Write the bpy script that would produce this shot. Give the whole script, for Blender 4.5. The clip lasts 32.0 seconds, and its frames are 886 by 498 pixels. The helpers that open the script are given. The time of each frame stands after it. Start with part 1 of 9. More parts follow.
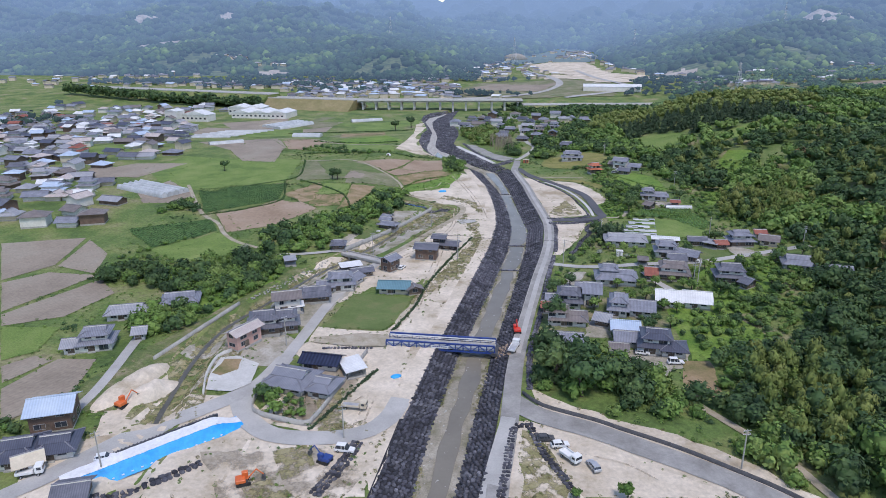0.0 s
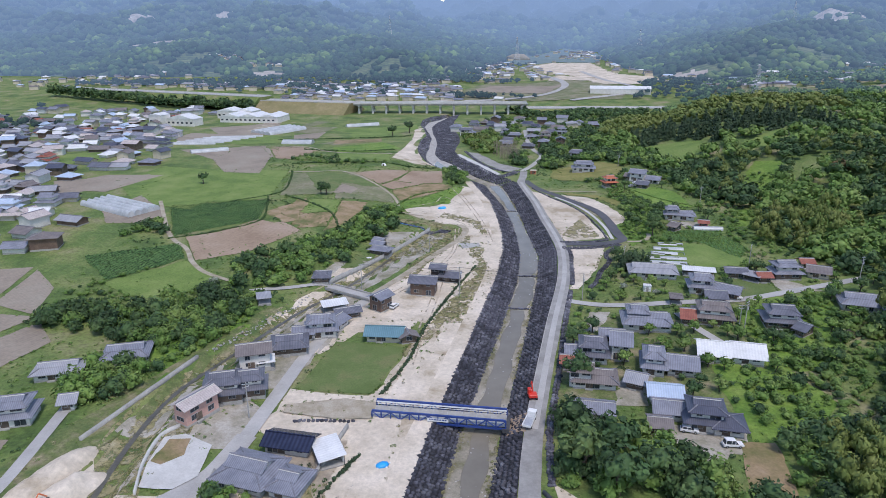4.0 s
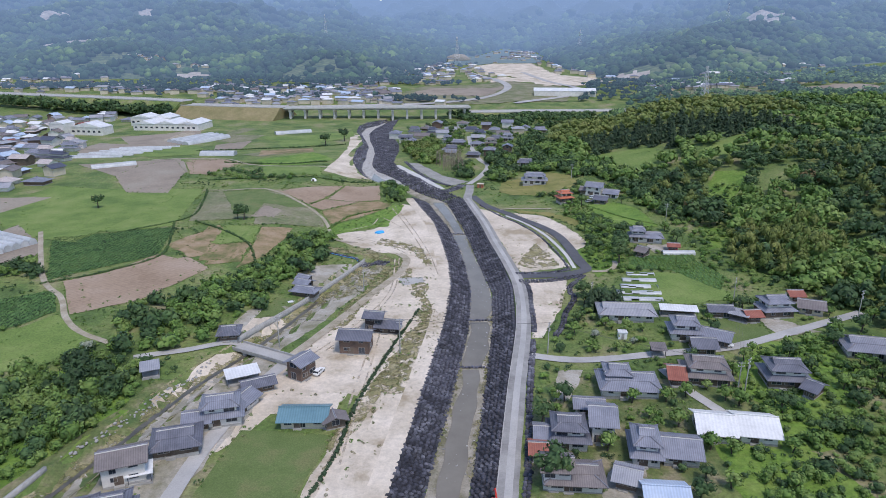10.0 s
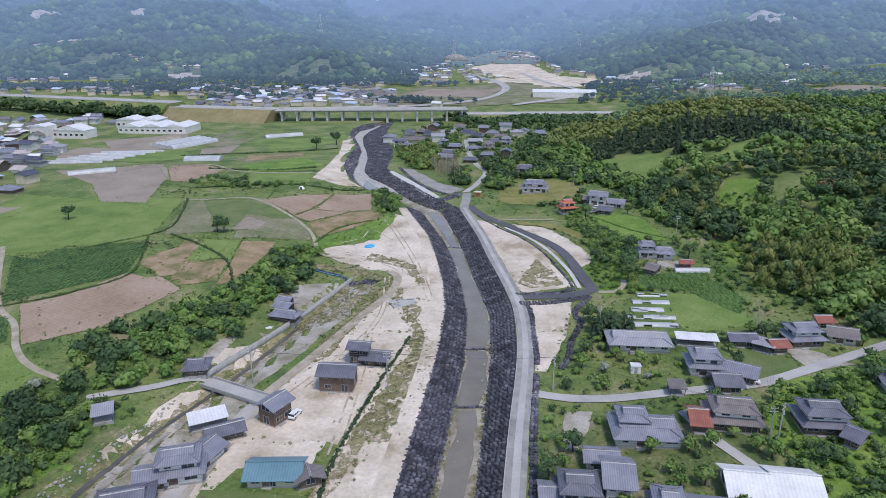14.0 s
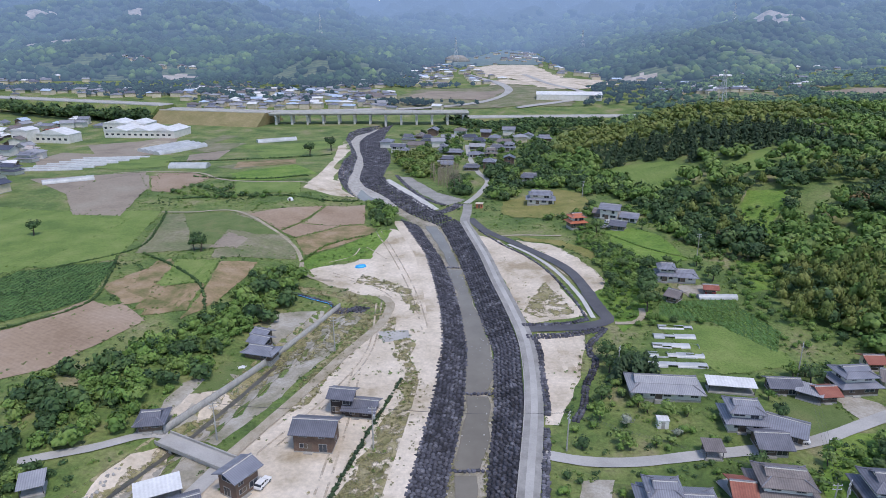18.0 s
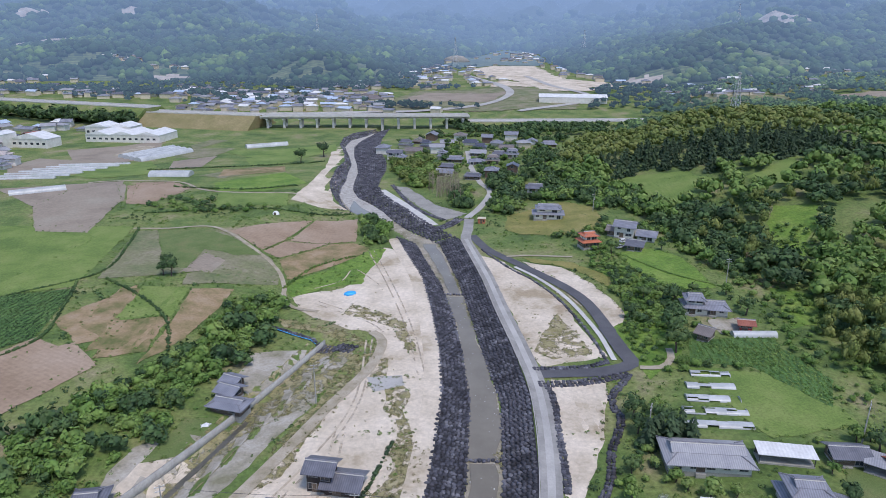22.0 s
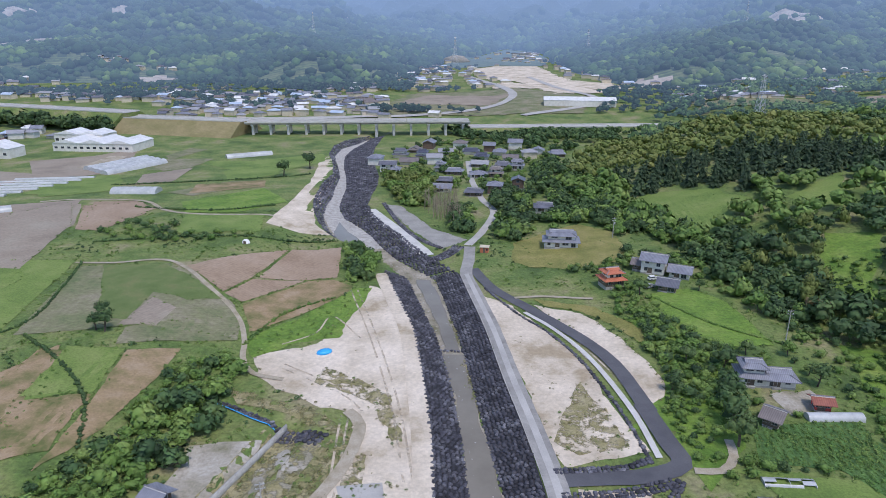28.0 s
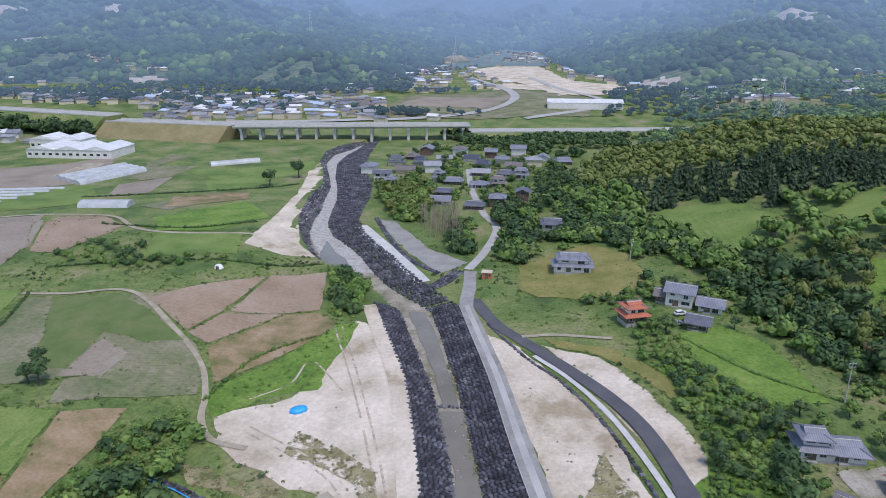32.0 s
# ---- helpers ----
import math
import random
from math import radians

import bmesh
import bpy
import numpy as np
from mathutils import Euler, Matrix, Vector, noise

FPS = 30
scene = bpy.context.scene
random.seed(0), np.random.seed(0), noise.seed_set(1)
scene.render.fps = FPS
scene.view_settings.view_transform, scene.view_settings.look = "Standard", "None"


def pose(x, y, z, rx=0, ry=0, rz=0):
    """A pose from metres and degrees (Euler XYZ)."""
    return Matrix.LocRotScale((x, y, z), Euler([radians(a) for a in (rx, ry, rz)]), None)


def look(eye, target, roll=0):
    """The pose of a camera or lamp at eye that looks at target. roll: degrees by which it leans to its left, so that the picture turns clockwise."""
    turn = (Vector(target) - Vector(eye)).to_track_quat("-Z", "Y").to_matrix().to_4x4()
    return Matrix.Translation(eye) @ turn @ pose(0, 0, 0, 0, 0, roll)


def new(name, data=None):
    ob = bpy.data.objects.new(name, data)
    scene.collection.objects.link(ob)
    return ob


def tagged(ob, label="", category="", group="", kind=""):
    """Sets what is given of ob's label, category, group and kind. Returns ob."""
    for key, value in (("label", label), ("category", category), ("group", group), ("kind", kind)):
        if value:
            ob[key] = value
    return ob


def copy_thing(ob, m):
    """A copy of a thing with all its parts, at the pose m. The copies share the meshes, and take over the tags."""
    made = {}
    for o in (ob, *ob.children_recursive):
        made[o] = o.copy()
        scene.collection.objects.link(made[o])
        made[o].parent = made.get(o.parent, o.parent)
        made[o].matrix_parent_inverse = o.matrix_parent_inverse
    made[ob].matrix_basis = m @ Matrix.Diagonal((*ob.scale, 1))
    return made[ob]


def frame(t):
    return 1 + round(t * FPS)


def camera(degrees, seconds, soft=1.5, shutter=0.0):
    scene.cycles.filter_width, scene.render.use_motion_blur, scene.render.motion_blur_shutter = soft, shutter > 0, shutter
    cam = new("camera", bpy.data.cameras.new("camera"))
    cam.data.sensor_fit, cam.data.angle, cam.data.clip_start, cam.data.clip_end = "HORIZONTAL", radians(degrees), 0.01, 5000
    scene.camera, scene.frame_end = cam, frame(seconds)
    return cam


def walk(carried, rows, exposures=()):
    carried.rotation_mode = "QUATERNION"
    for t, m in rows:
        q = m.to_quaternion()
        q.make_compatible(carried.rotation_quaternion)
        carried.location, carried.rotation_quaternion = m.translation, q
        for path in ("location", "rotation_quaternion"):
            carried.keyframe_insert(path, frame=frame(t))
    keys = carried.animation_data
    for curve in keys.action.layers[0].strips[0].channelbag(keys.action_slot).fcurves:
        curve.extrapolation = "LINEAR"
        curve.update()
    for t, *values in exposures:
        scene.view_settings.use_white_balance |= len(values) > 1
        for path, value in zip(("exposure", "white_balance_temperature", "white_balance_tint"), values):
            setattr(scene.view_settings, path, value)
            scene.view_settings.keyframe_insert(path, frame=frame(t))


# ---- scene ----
cam = camera(68.52, 32.0, soft=0.85)
PATH = [
    (0, pose(-0.00, 0.00, 89.10, 71.85, 0.28, 6.37)),
    (1, pose(-1.05, 9.92, 89.12, 71.84, 0.27, 6.27)),
    (2, pose(-2.10, 19.87, 89.13, 71.83, 0.26, 6.26)),
    (3, pose(-3.15, 29.60, 89.15, 71.82, 0.26, 6.24)),
    (4, pose(-3.92, 38.78, 89.20, 71.82, 0.25, 6.44)),
    (5, pose(-4.71, 47.46, 89.26, 71.83, 0.24, 6.17)),
    (6, pose(-5.61, 55.60, 89.31, 71.83, 0.24, 4.20)),
    (7, pose(-6.47, 63.43, 89.34, 71.85, 0.24, 2.28)),
    (8, pose(-6.72, 70.75, 89.32, 71.84, 0.20, 1.63)),
    (9, pose(-6.04, 77.06, 89.21, 71.79, 0.14, 1.49)),
    (10, pose(-5.96, 82.49, 89.14, 71.79, 0.06, 1.34)),
    (11, pose(-6.09, 87.36, 89.10, 71.79, -0.01, 1.13)),
    (12, pose(-6.06, 92.16, 89.13, 71.82, -0.03, 1.05)),
    (13, pose(-5.45, 97.51, 89.12, 71.82, -0.01, 1.16)),
    (14, pose(-5.13, 103.71, 89.05, 71.79, 0.00, 1.14)),
    (15, pose(-5.08, 110.00, 89.01, 71.79, -0.00, 1.15)),
    (16, pose(-5.05, 116.19, 88.98, 71.80, -0.02, 1.13)),
    (17, pose(-4.65, 122.56, 88.94, 71.83, -0.04, 1.24)),
    (18, pose(-4.30, 129.63, 88.83, 71.83, -0.05, 1.31)),
    (19, pose(-4.51, 136.87, 88.75, 71.86, -0.08, 1.30)),
    (20, pose(-4.55, 143.91, 88.73, 71.86, -0.15, 1.34)),
    (21, pose(-5.03, 150.90, 88.77, 71.86, -0.21, 1.27)),
    (22, pose(-5.15, 157.92, 88.89, 71.83, -0.23, 1.24)),
    (23, pose(-4.97, 164.86, 89.10, 71.81, -0.19, 1.21)),
    (24, pose(-4.95, 172.28, 89.23, 71.76, -0.15, 1.19)),
    (25, pose(-4.82, 179.94, 89.29, 71.73, -0.14, 1.20)),
    (26, pose(-4.64, 187.33, 89.26, 71.74, -0.13, 1.27)),
    (27, pose(-4.65, 194.71, 89.18, 71.75, -0.14, 1.27)),
    (28, pose(-4.57, 202.28, 89.13, 71.76, -0.15, 1.26)),
    (29, pose(-4.52, 209.87, 89.08, 71.75, -0.15, 1.26)),
    (30, pose(-4.57, 217.68, 89.10, 71.73, -0.16, 1.23)),
    (31, pose(-4.56, 225.58, 89.18, 71.72, -0.18, 1.24)),
    (32, pose(-4.30, 232.81, 89.22, 71.70, -0.19, 1.27)),
]
walk(cam, PATH, [(0, 0.30, 6520, 17), (32, 0.30, 6520, 17)])

# ---- light: bright overcast sky, soft high sun ----
world = bpy.data.worlds.new("sky")
scene.world = world
world.use_nodes = True
wn = world.node_tree
sky = wn.nodes.new("ShaderNodeTexSky")
sky.sky_type = "NISHITA"
sky.sun_disc = False
sky.sun_elevation, sky.sun_rotation = radians(62), radians(150)
sky.air_density, sky.dust_density, sky.ozone_density = 1.2, 0.5, 3.0
wn.nodes["Background"].inputs["Strength"].default_value = 0.145
wn.links.new(sky.outputs[0], wn.nodes["Background"].inputs["Color"])
sun = new("sun", bpy.data.lights.new("sun", "SUN"))
sun.data.energy, sun.data.angle, sun.data.color = 1.9, radians(14), (1.0, 0.96, 0.9)
sun.matrix_world = look((60, -100, 230), (0, 0, 0))


# ---- materials ----
def surf(name, cols, big=0.08, fine=2.5, rough=0.9, bump=0.25, metal=0.0, rows=None, island=0.0, contrast=0.35, dist=0.15, gaps=None):
    """A procedural surface: broad colour change, fine grain, relief; rows: (angle, spacing, strength) of furrows or tile courses."""
    m = bpy.data.materials.new(name)
    m.use_nodes = True
    n, k = m.node_tree.nodes, m.node_tree.links
    b = n["Principled BSDF"]
    b.inputs["Roughness"].default_value, b.inputs["Metallic"].default_value = rough, metal
    tc, oi = n.new("ShaderNodeTexCoord"), n.new("ShaderNodeObjectInfo")
    mul = n.new("ShaderNodeMath")
    mul.operation = "MULTIPLY"
    mul.inputs[1].default_value = 190.0
    k.new(oi.outputs["Random"], mul.inputs[0])
    off = n.new("ShaderNodeVectorMath")
    k.new(tc.outputs["Object"], off.inputs[0])
    k.new(mul.outputs[0], off.inputs[1])

    def grain(scale, detail, roughness=0.6):
        t = n.new("ShaderNodeTexNoise")
        t.inputs["Scale"].default_value, t.inputs["Detail"].default_value, t.inputs["Roughness"].default_value = scale, detail, roughness
        k.new(off.outputs[0], t.inputs["Vector"])
        return t

    broad, small = grain(big, 5), grain(fine, 4, 0.7)
    ramp_ = n.new("ShaderNodeValToRGB")
    els = ramp_.color_ramp.elements
    while len(els) < len(cols):
        els.new(0.5)
    for i, c in enumerate(cols):
        els[i].position = 0.32 + 0.36 * i / max(len(cols) - 1, 1)
        els[i].color = (*c, 1)
    k.new(broad.outputs["Fac"], ramp_.inputs["Fac"])
    mr = n.new("ShaderNodeMapRange")
    mr.inputs["From Min"].default_value, mr.inputs["From Max"].default_value = 0.25, 0.75
    mr.inputs["To Min"].default_value, mr.inputs["To Max"].default_value = 1 - contrast, 1 + contrast
    k.new(small.outputs["Fac"], mr.inputs["Value"])
    shade, relief = mr.outputs[0], small.outputs["Fac"]

    def product(a, c):
        p = n.new("ShaderNodeMath")
        p.operation = "MULTIPLY"
        k.new(a, p.inputs[0])
        k.new(c, p.inputs[1])
        return p.outputs[0]

    if gaps:
        holes = grain(gaps, 5, 0.65)
        mg = n.new("ShaderNodeMapRange")
        mg.inputs["From Min"].default_value, mg.inputs["From Max"].default_value = 0.42, 0.56
        k.new(holes.outputs["Fac"], mg.inputs["Value"])
        k.new(mg.outputs[0], b.inputs["Alpha"])
    if island:
        ge = n.new("ShaderNodeNewGeometry")
        mi = n.new("ShaderNodeMapRange")
        mi.inputs["To Min"].default_value, mi.inputs["To Max"].default_value = 1 - island, 1 + island
        k.new(ge.outputs["Random Per Island"], mi.inputs["Value"])
        shade = product(shade, mi.outputs[0])
        mo = n.new("ShaderNodeMapRange")
        mo.inputs["To Min"].default_value, mo.inputs["To Max"].default_value = 1 - island * 0.4, 1 + island * 0.4
        k.new(oi.outputs["Random"], mo.inputs["Value"])
        shade = product(shade, mo.outputs[0])
    if rows:
        mp = n.new("ShaderNodeMapping")
        mp.inputs["Rotation"].default_value = (0, 0, radians(rows[0]))
        k.new(tc.outputs["Object"], mp.inputs["Vector"])
        wv = n.new("ShaderNodeTexWave")
        wv.inputs["Scale"].default_value, wv.inputs["Distortion"].default_value = 0.314 / rows[1], 0.6
        wv.inputs["Detail"].default_value, wv.inputs["Detail Scale"].default_value = 2, 0.5
        k.new(mp.outputs[0], wv.inputs["Vector"])
        mw = n.new("ShaderNodeMapRange")
        mw.inputs["To Min"].default_value, mw.inputs["To Max"].default_value = 1 - rows[2], 1 + rows[2] * 0.4
        k.new(wv.outputs["Fac"], mw.inputs["Value"])
        shade = product(shade, mw.outputs[0])
    mix = n.new("ShaderNodeVectorMath")
    mix.operation = "MULTIPLY"
    k.new(ramp_.outputs[0], mix.inputs[0])
    k.new(shade, mix.inputs[1])
    k.new(mix.outputs[0], b.inputs["Base Color"])
    bp = n.new("ShaderNodeBump")
    bp.inputs["Strength"].default_value, bp.inputs["Distance"].default_value = bump, dist
    k.new(relief, bp.inputs["Height"])
    k.new(bp.outputs[0], b.inputs["Normal"])
    return m


M_GROUND = surf("ground_grass", [(0.06, 0.105, 0.024), (0.105, 0.165, 0.038), (0.17, 0.205, 0.062), (0.26, 0.23, 0.13)], 0.05, 0.9, bump=0.8, contrast=0.45, dist=0.4)
M_SAND = surf("pale_sand", [(0.36, 0.29, 0.195), (0.52, 0.445, 0.345), (0.61, 0.53, 0.425), (0.68, 0.595, 0.49)], 0.07, 0.9, contrast=0.2, bump=0.4)
M_GRAVEL = surf("grey_gravel", [(0.24, 0.23, 0.21), (0.34, 0.33, 0.30)], 0.15, 4.0, contrast=0.3)
M_DRYGRASS = surf("dry_weeds", [(0.13, 0.14, 0.05), (0.26, 0.23, 0.11), (0.36, 0.32, 0.20)], 0.22, 2.2, bump=0.6, gaps=0.35)
M_GRASS = surf("mown_grass", [(0.09, 0.135, 0.033), (0.12, 0.165, 0.048), (0.165, 0.175, 0.065)], 0.12, 3.0, bump=0.4)
M_MEADOW = surf("meadow", [(0.095, 0.16, 0.03), (0.145, 0.215, 0.045), (0.20, 0.25, 0.07)], 0.06, 1.6, bump=0.5)
M_CROP = surf("leaf_crop", [(0.045, 0.12, 0.025), (0.08, 0.17, 0.04), (0.11, 0.20, 0.05)], 0.25, 1.2, bump=0.9, dist=0.5, rows=(22, 2.2, 0.25))
M_SOIL = surf("bare_soil", [(0.27, 0.19, 0.125), (0.33, 0.24, 0.165), (0.37, 0.28, 0.205)], 0.05, 0.8, contrast=0.16, rows=(-62, 1.3, 0.05))
M_FALLOW = surf("fallow_soil", [(0.11, 0.125, 0.035), (0.21, 0.17, 0.075), (0.30, 0.215, 0.12), (0.35, 0.26, 0.165)], 0.12, 1.5, contrast=0.2)
M_STUBBLE = surf("stubble", [(0.11, 0.15, 0.055), (0.19, 0.19, 0.10), (0.26, 0.23, 0.16)], 0.07, 0.7, contrast=0.3, rows=(70, 1.2, 0.05))
M_PADDY = surf("dry_paddy", [(0.23, 0.19, 0.145), (0.29, 0.24, 0.185), (0.31, 0.27, 0.21)], 0.05, 0.8, contrast=0.16, rows=(25, 1.3, 0.05))
M_DIRT = surf("dirt_track", [(0.25, 0.22, 0.14), (0.36, 0.31, 0.23), (0.43, 0.38, 0.30)], 0.25, 3.0, contrast=0.2)
M_ROAD = surf("worn_concrete_road", [(0.34, 0.33, 0.31), (0.46, 0.445, 0.42)], 0.12, 2.5, contrast=0.12, bump=0.1)
M_BANKROAD = surf("grey_gravel_road", [(0.215, 0.205, 0.19), (0.29, 0.28, 0.262), (0.36, 0.345, 0.32)], 0.16, 1.5, contrast=0.14)
M_ASPHALT = surf("dark_asphalt", [(0.075, 0.075, 0.085), (0.11, 0.11, 0.12)], 0.15, 4.0, contrast=0.15, bump=0.1)
M_CONCRETE = surf("pale_concrete", [(0.46, 0.45, 0.42), (0.58, 0.57, 0.54)], 0.2, 2.0, contrast=0.12, bump=0.1)
M_WALLCON = surf("grey_concrete", [(0.30, 0.29, 0.27), (0.42, 0.41, 0.38)], 0.3, 1.5, contrast=0.2, bump=0.1)
M_STONE = surf("dark_netted_stone", [(0.04, 0.04, 0.052), (0.075, 0.075, 0.092), (0.17, 0.17, 0.19)], 0.25, 5.0, contrast=0.55, bump=0.9, island=0.55, rough=0.85)
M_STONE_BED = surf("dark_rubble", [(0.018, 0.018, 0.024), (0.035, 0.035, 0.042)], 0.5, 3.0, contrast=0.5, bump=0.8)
M_RIVERBED = surf("river_gravel", [(0.15, 0.14, 0.075), (0.28, 0.25, 0.19), (0.40, 0.36, 0.29)], 0.16, 2.5, contrast=0.3, bump=0.6)
M_COBBLE = surf("pale_cobbles", [(0.30, 0.28, 0.25), (0.52, 0.50, 0.46)], 0.5, 3.0, contrast=0.3, island=0.3)
M_WATER = surf("murky_water", [(0.17, 0.15, 0.115), (0.24, 0.215, 0.17)], 0.06, 0.9, rough=0.12, contrast=0.04, bump=0.05)
M_TILE = surf("grey_roof_tile", [(0.17, 0.178, 0.215), (0.26, 0.268, 0.31)], 0.35, 2.5, rough=0.55, contrast=0.12, rows=(0, 0.45, 0.22), bump=0.2)
M_TILE_PALE = surf("pale_roof_tile", [(0.27, 0.275, 0.30), (0.36, 0.36, 0.38)], 0.35, 2.5, rough=0.55, contrast=0.12, rows=(0, 0.45, 0.18))
M_TILE_DARK = surf("dark_roof_tile", [(0.10, 0.104, 0.128), (0.165, 0.168, 0.20)], 0.4, 2.5, rough=0.5, contrast=0.15, rows=(0, 0.45, 0.22))
M_TILE_NAVY = surf("navy_roof_tile", [(0.06, 0.066, 0.095), (0.095, 0.10, 0.135)], 0.4, 2.5, rough=0.4, contrast=0.12, rows=(0, 0.45, 0.2))
M_TILE_BROWN = surf("brown_grey_tile", [(0.15, 0.13, 0.125), (0.22, 0.19, 0.18)], 0.4, 2.5, rough=0.6, contrast=0.15, rows=(0, 0.45, 0.2))
M_TILE_RED = surf("rusty_roof", [(0.25, 0.075, 0.05), (0.33, 0.12, 0.08)], 0.4, 2.5, rough=0.6, contrast=0.2, rows=(0, 0.5, 0.15))
M_TILE_ORANGE = surf("orange_roof_tile", [(0.42, 0.12, 0.06), (0.52, 0.18, 0.10)], 0.4, 2.5, rough=0.6, contrast=0.15, rows=(0, 0.45, 0.15))
M_TILE_PINK = surf("pale_pink_roof", [(0.42, 0.36, 0.34), (0.52, 0.46, 0.43)], 0.4, 2.5, rough=0.6, rows=(0, 0.6, 0.12))
M_BLUE_ROOF = surf("pale_blue_metal", [(0.38, 0.47, 0.60), (0.50, 0.58, 0.68)], 0.3, 2.0, rough=0.4, contrast=0.08, rows=(0, 0.6, 0.1))
M_GREEN_ROOF = surf("blue_green_metal", [(0.10, 0.20, 0.24), (0.14, 0.26, 0.30)], 0.3, 2.0, rough=0.4, contrast=0.08, rows=(0, 0.6, 0.12))
M_WHITE_ROOF = surf("white_metal", [(0.60, 0.60, 0.59), (0.76, 0.76, 0.75)], 0.25, 2.0, rough=0.45, contrast=0.08, rows=(0, 0.8, 0.06))
M_SOLAR = surf("solar_panel", [(0.02, 0.024, 0.05), (0.035, 0.04, 0.075)], 0.4, 1.0, rough=0.2, contrast=0.05, rows=(0, 1.0, 0.3))
M_RIDGE = surf("roof_ridge", [(0.15, 0.15, 0.175), (0.22, 0.22, 0.25)], 0.6, 3.0, rough=0.6)
M_PLASTER = surf("white_plaster", [(0.58, 0.56, 0.51), (0.72, 0.70, 0.66)], 0.4, 2.0, contrast=0.1, bump=0.05)
M_CREAM = surf("cream_wall", [(0.52, 0.45, 0.34), (0.62, 0.55, 0.43)], 0.4, 2.0, contrast=0.1, bump=0.05)
M_WOOD = surf("weathered_boards", [(0.10, 0.075, 0.055), (0.17, 0.13, 0.10)], 0.6, 4.0, contrast=0.25, bump=0.15)
M_BROWN_WALL = surf("brown_wall", [(0.12, 0.08, 0.06), (0.18, 0.12, 0.09)], 0.5, 3.0, contrast=0.2, bump=0.1)
M_BLACK_WALL = surf("black_boards", [(0.028, 0.022, 0.022), (0.05, 0.04, 0.038)], 0.5, 4.0, contrast=0.25, bump=0.1)
M_PINK_WALL = surf("pink_wall", [(0.50, 0.30, 0.25), (0.60, 0.38, 0.32)], 0.5, 3.0, contrast=0.12, bump=0.05)
M_RED_WALL = surf("red_paint", [(0.42, 0.05, 0.04), (0.50, 0.08, 0.06)], 0.5, 3.0, contrast=0.1)
M_GLASS = surf("window_glass", [(0.03, 0.035, 0.045), (0.06, 0.07, 0.085)], 0.8, 1.0, rough=0.08, contrast=0.05, bump=0.0)
M_FRAME = surf("window_frame", [(0.30, 0.29, 0.28), (0.40, 0.39, 0.38)], 1.0, 2.0, rough=0.4, contrast=0.05)
M_STEEL_BLUE = surf("blue_steel", [(0.018, 0.045, 0.19), (0.035, 0.075, 0.27)], 0.5, 3.0, rough=0.45, contrast=0.2)
M_WHITE = surf("white_paint", [(0.70, 0.70, 0.69), (0.80, 0.80, 0.79)], 0.6, 2.0, rough=0.4, contrast=0.04)
M_SILVER = surf("galvanised_steel", [(0.42, 0.43, 0.45), (0.55, 0.56, 0.58)], 0.6, 2.0, rough=0.45, metal=0.4, contrast=0.1)
M_TARP = surf("blue_sheet", [(0.012, 0.30, 0.72), (0.03, 0.40, 0.82)], 0.4, 1.2, rough=0.45, contrast=0.15, bump=0.6)
M_SHEET = surf("white_sheet", [(0.66, 0.66, 0.67), (0.78, 0.78, 0.79)], 0.3, 1.2, rough=0.5, contrast=0.1, bump=0.4)
M_PLASTIC = surf("milky_plastic", [(0.36, 0.38, 0.38), (0.54, 0.55, 0.55)], 0.15, 0.8, rough=0.35, contrast=0.15, bump=0.2)
M_ORANGE = surf("orange_paint", [(0.62, 0.12, 0.03), (0.70, 0.18, 0.05)], 0.6, 2.0, rough=0.45, contrast=0.1)
M_RED = surf("red_machine_paint", [(0.60, 0.03, 0.02), (0.70, 0.06, 0.03)], 0.6, 2.0, rough=0.45, contrast=0.1)
M_RUBBER = surf("black_rubber", [(0.015, 0.015, 0.015), (0.03, 0.03, 0.03)], 1.0, 3.0, rough=0.8)
M_DARKSTEEL = surf("dark_steel", [(0.05, 0.05, 0.055), (0.09, 0.09, 0.095)], 1.0, 3.0, rough=0.6)
M_BARK = surf("bark", [(0.055, 0.04, 0.03), (0.11, 0.085, 0.065)], 1.5, 6.0, contrast=0.4, bump=0.6)
M_BAREWOOD = surf("bare_branches", [(0.22, 0.18, 0.13), (0.32, 0.27, 0.20)], 1.0, 4.0, contrast=0.3, island=0.3)
M_LEAF = surf("broad_leaves", [(0.020, 0.050, 0.016), (0.048, 0.098, 0.029), (0.10, 0.155, 0.045)], 0.11, 0.35, rough=0.8, contrast=0.3, island=0.28, bump=0.0)
M_LEAF_LIGHT = surf("fresh_leaves", [(0.066, 0.14, 0.024), (0.12, 0.205, 0.04), (0.19, 0.26, 0.068)], 0.1, 0.35, rough=0.8, contrast=0.25, island=0.25, bump=0.0)
M_LEAF_BAMBOO = surf("bamboo_leaves", [(0.085, 0.13, 0.026), (0.14, 0.18, 0.04), (0.20, 0.215, 0.06)], 0.08, 0.35, rough=0.8, contrast=0.2, island=0.14, bump=0.0)
M_LEAF_DARK = surf("cedar_needles", [(0.024, 0.052, 0.022), (0.05, 0.09, 0.036)], 0.1, 0.5, rough=0.8, contrast=0.2, island=0.2, bump=0.0)
M_LEAF_RUST = surf("rusty_leaves", [(0.10, 0.085, 0.03), (0.17, 0.12, 0.05)], 0.12, 0.5, rough=0.8, contrast=0.25, island=0.4, bump=0.0)
M_LEAF_GREY = surf("silvery_leaves", [(0.20, 0.23, 0.16), (0.30, 0.32, 0.25)], 0.3, 0.5, rough=0.8, contrast=0.25, island=0.3, bump=0.0)
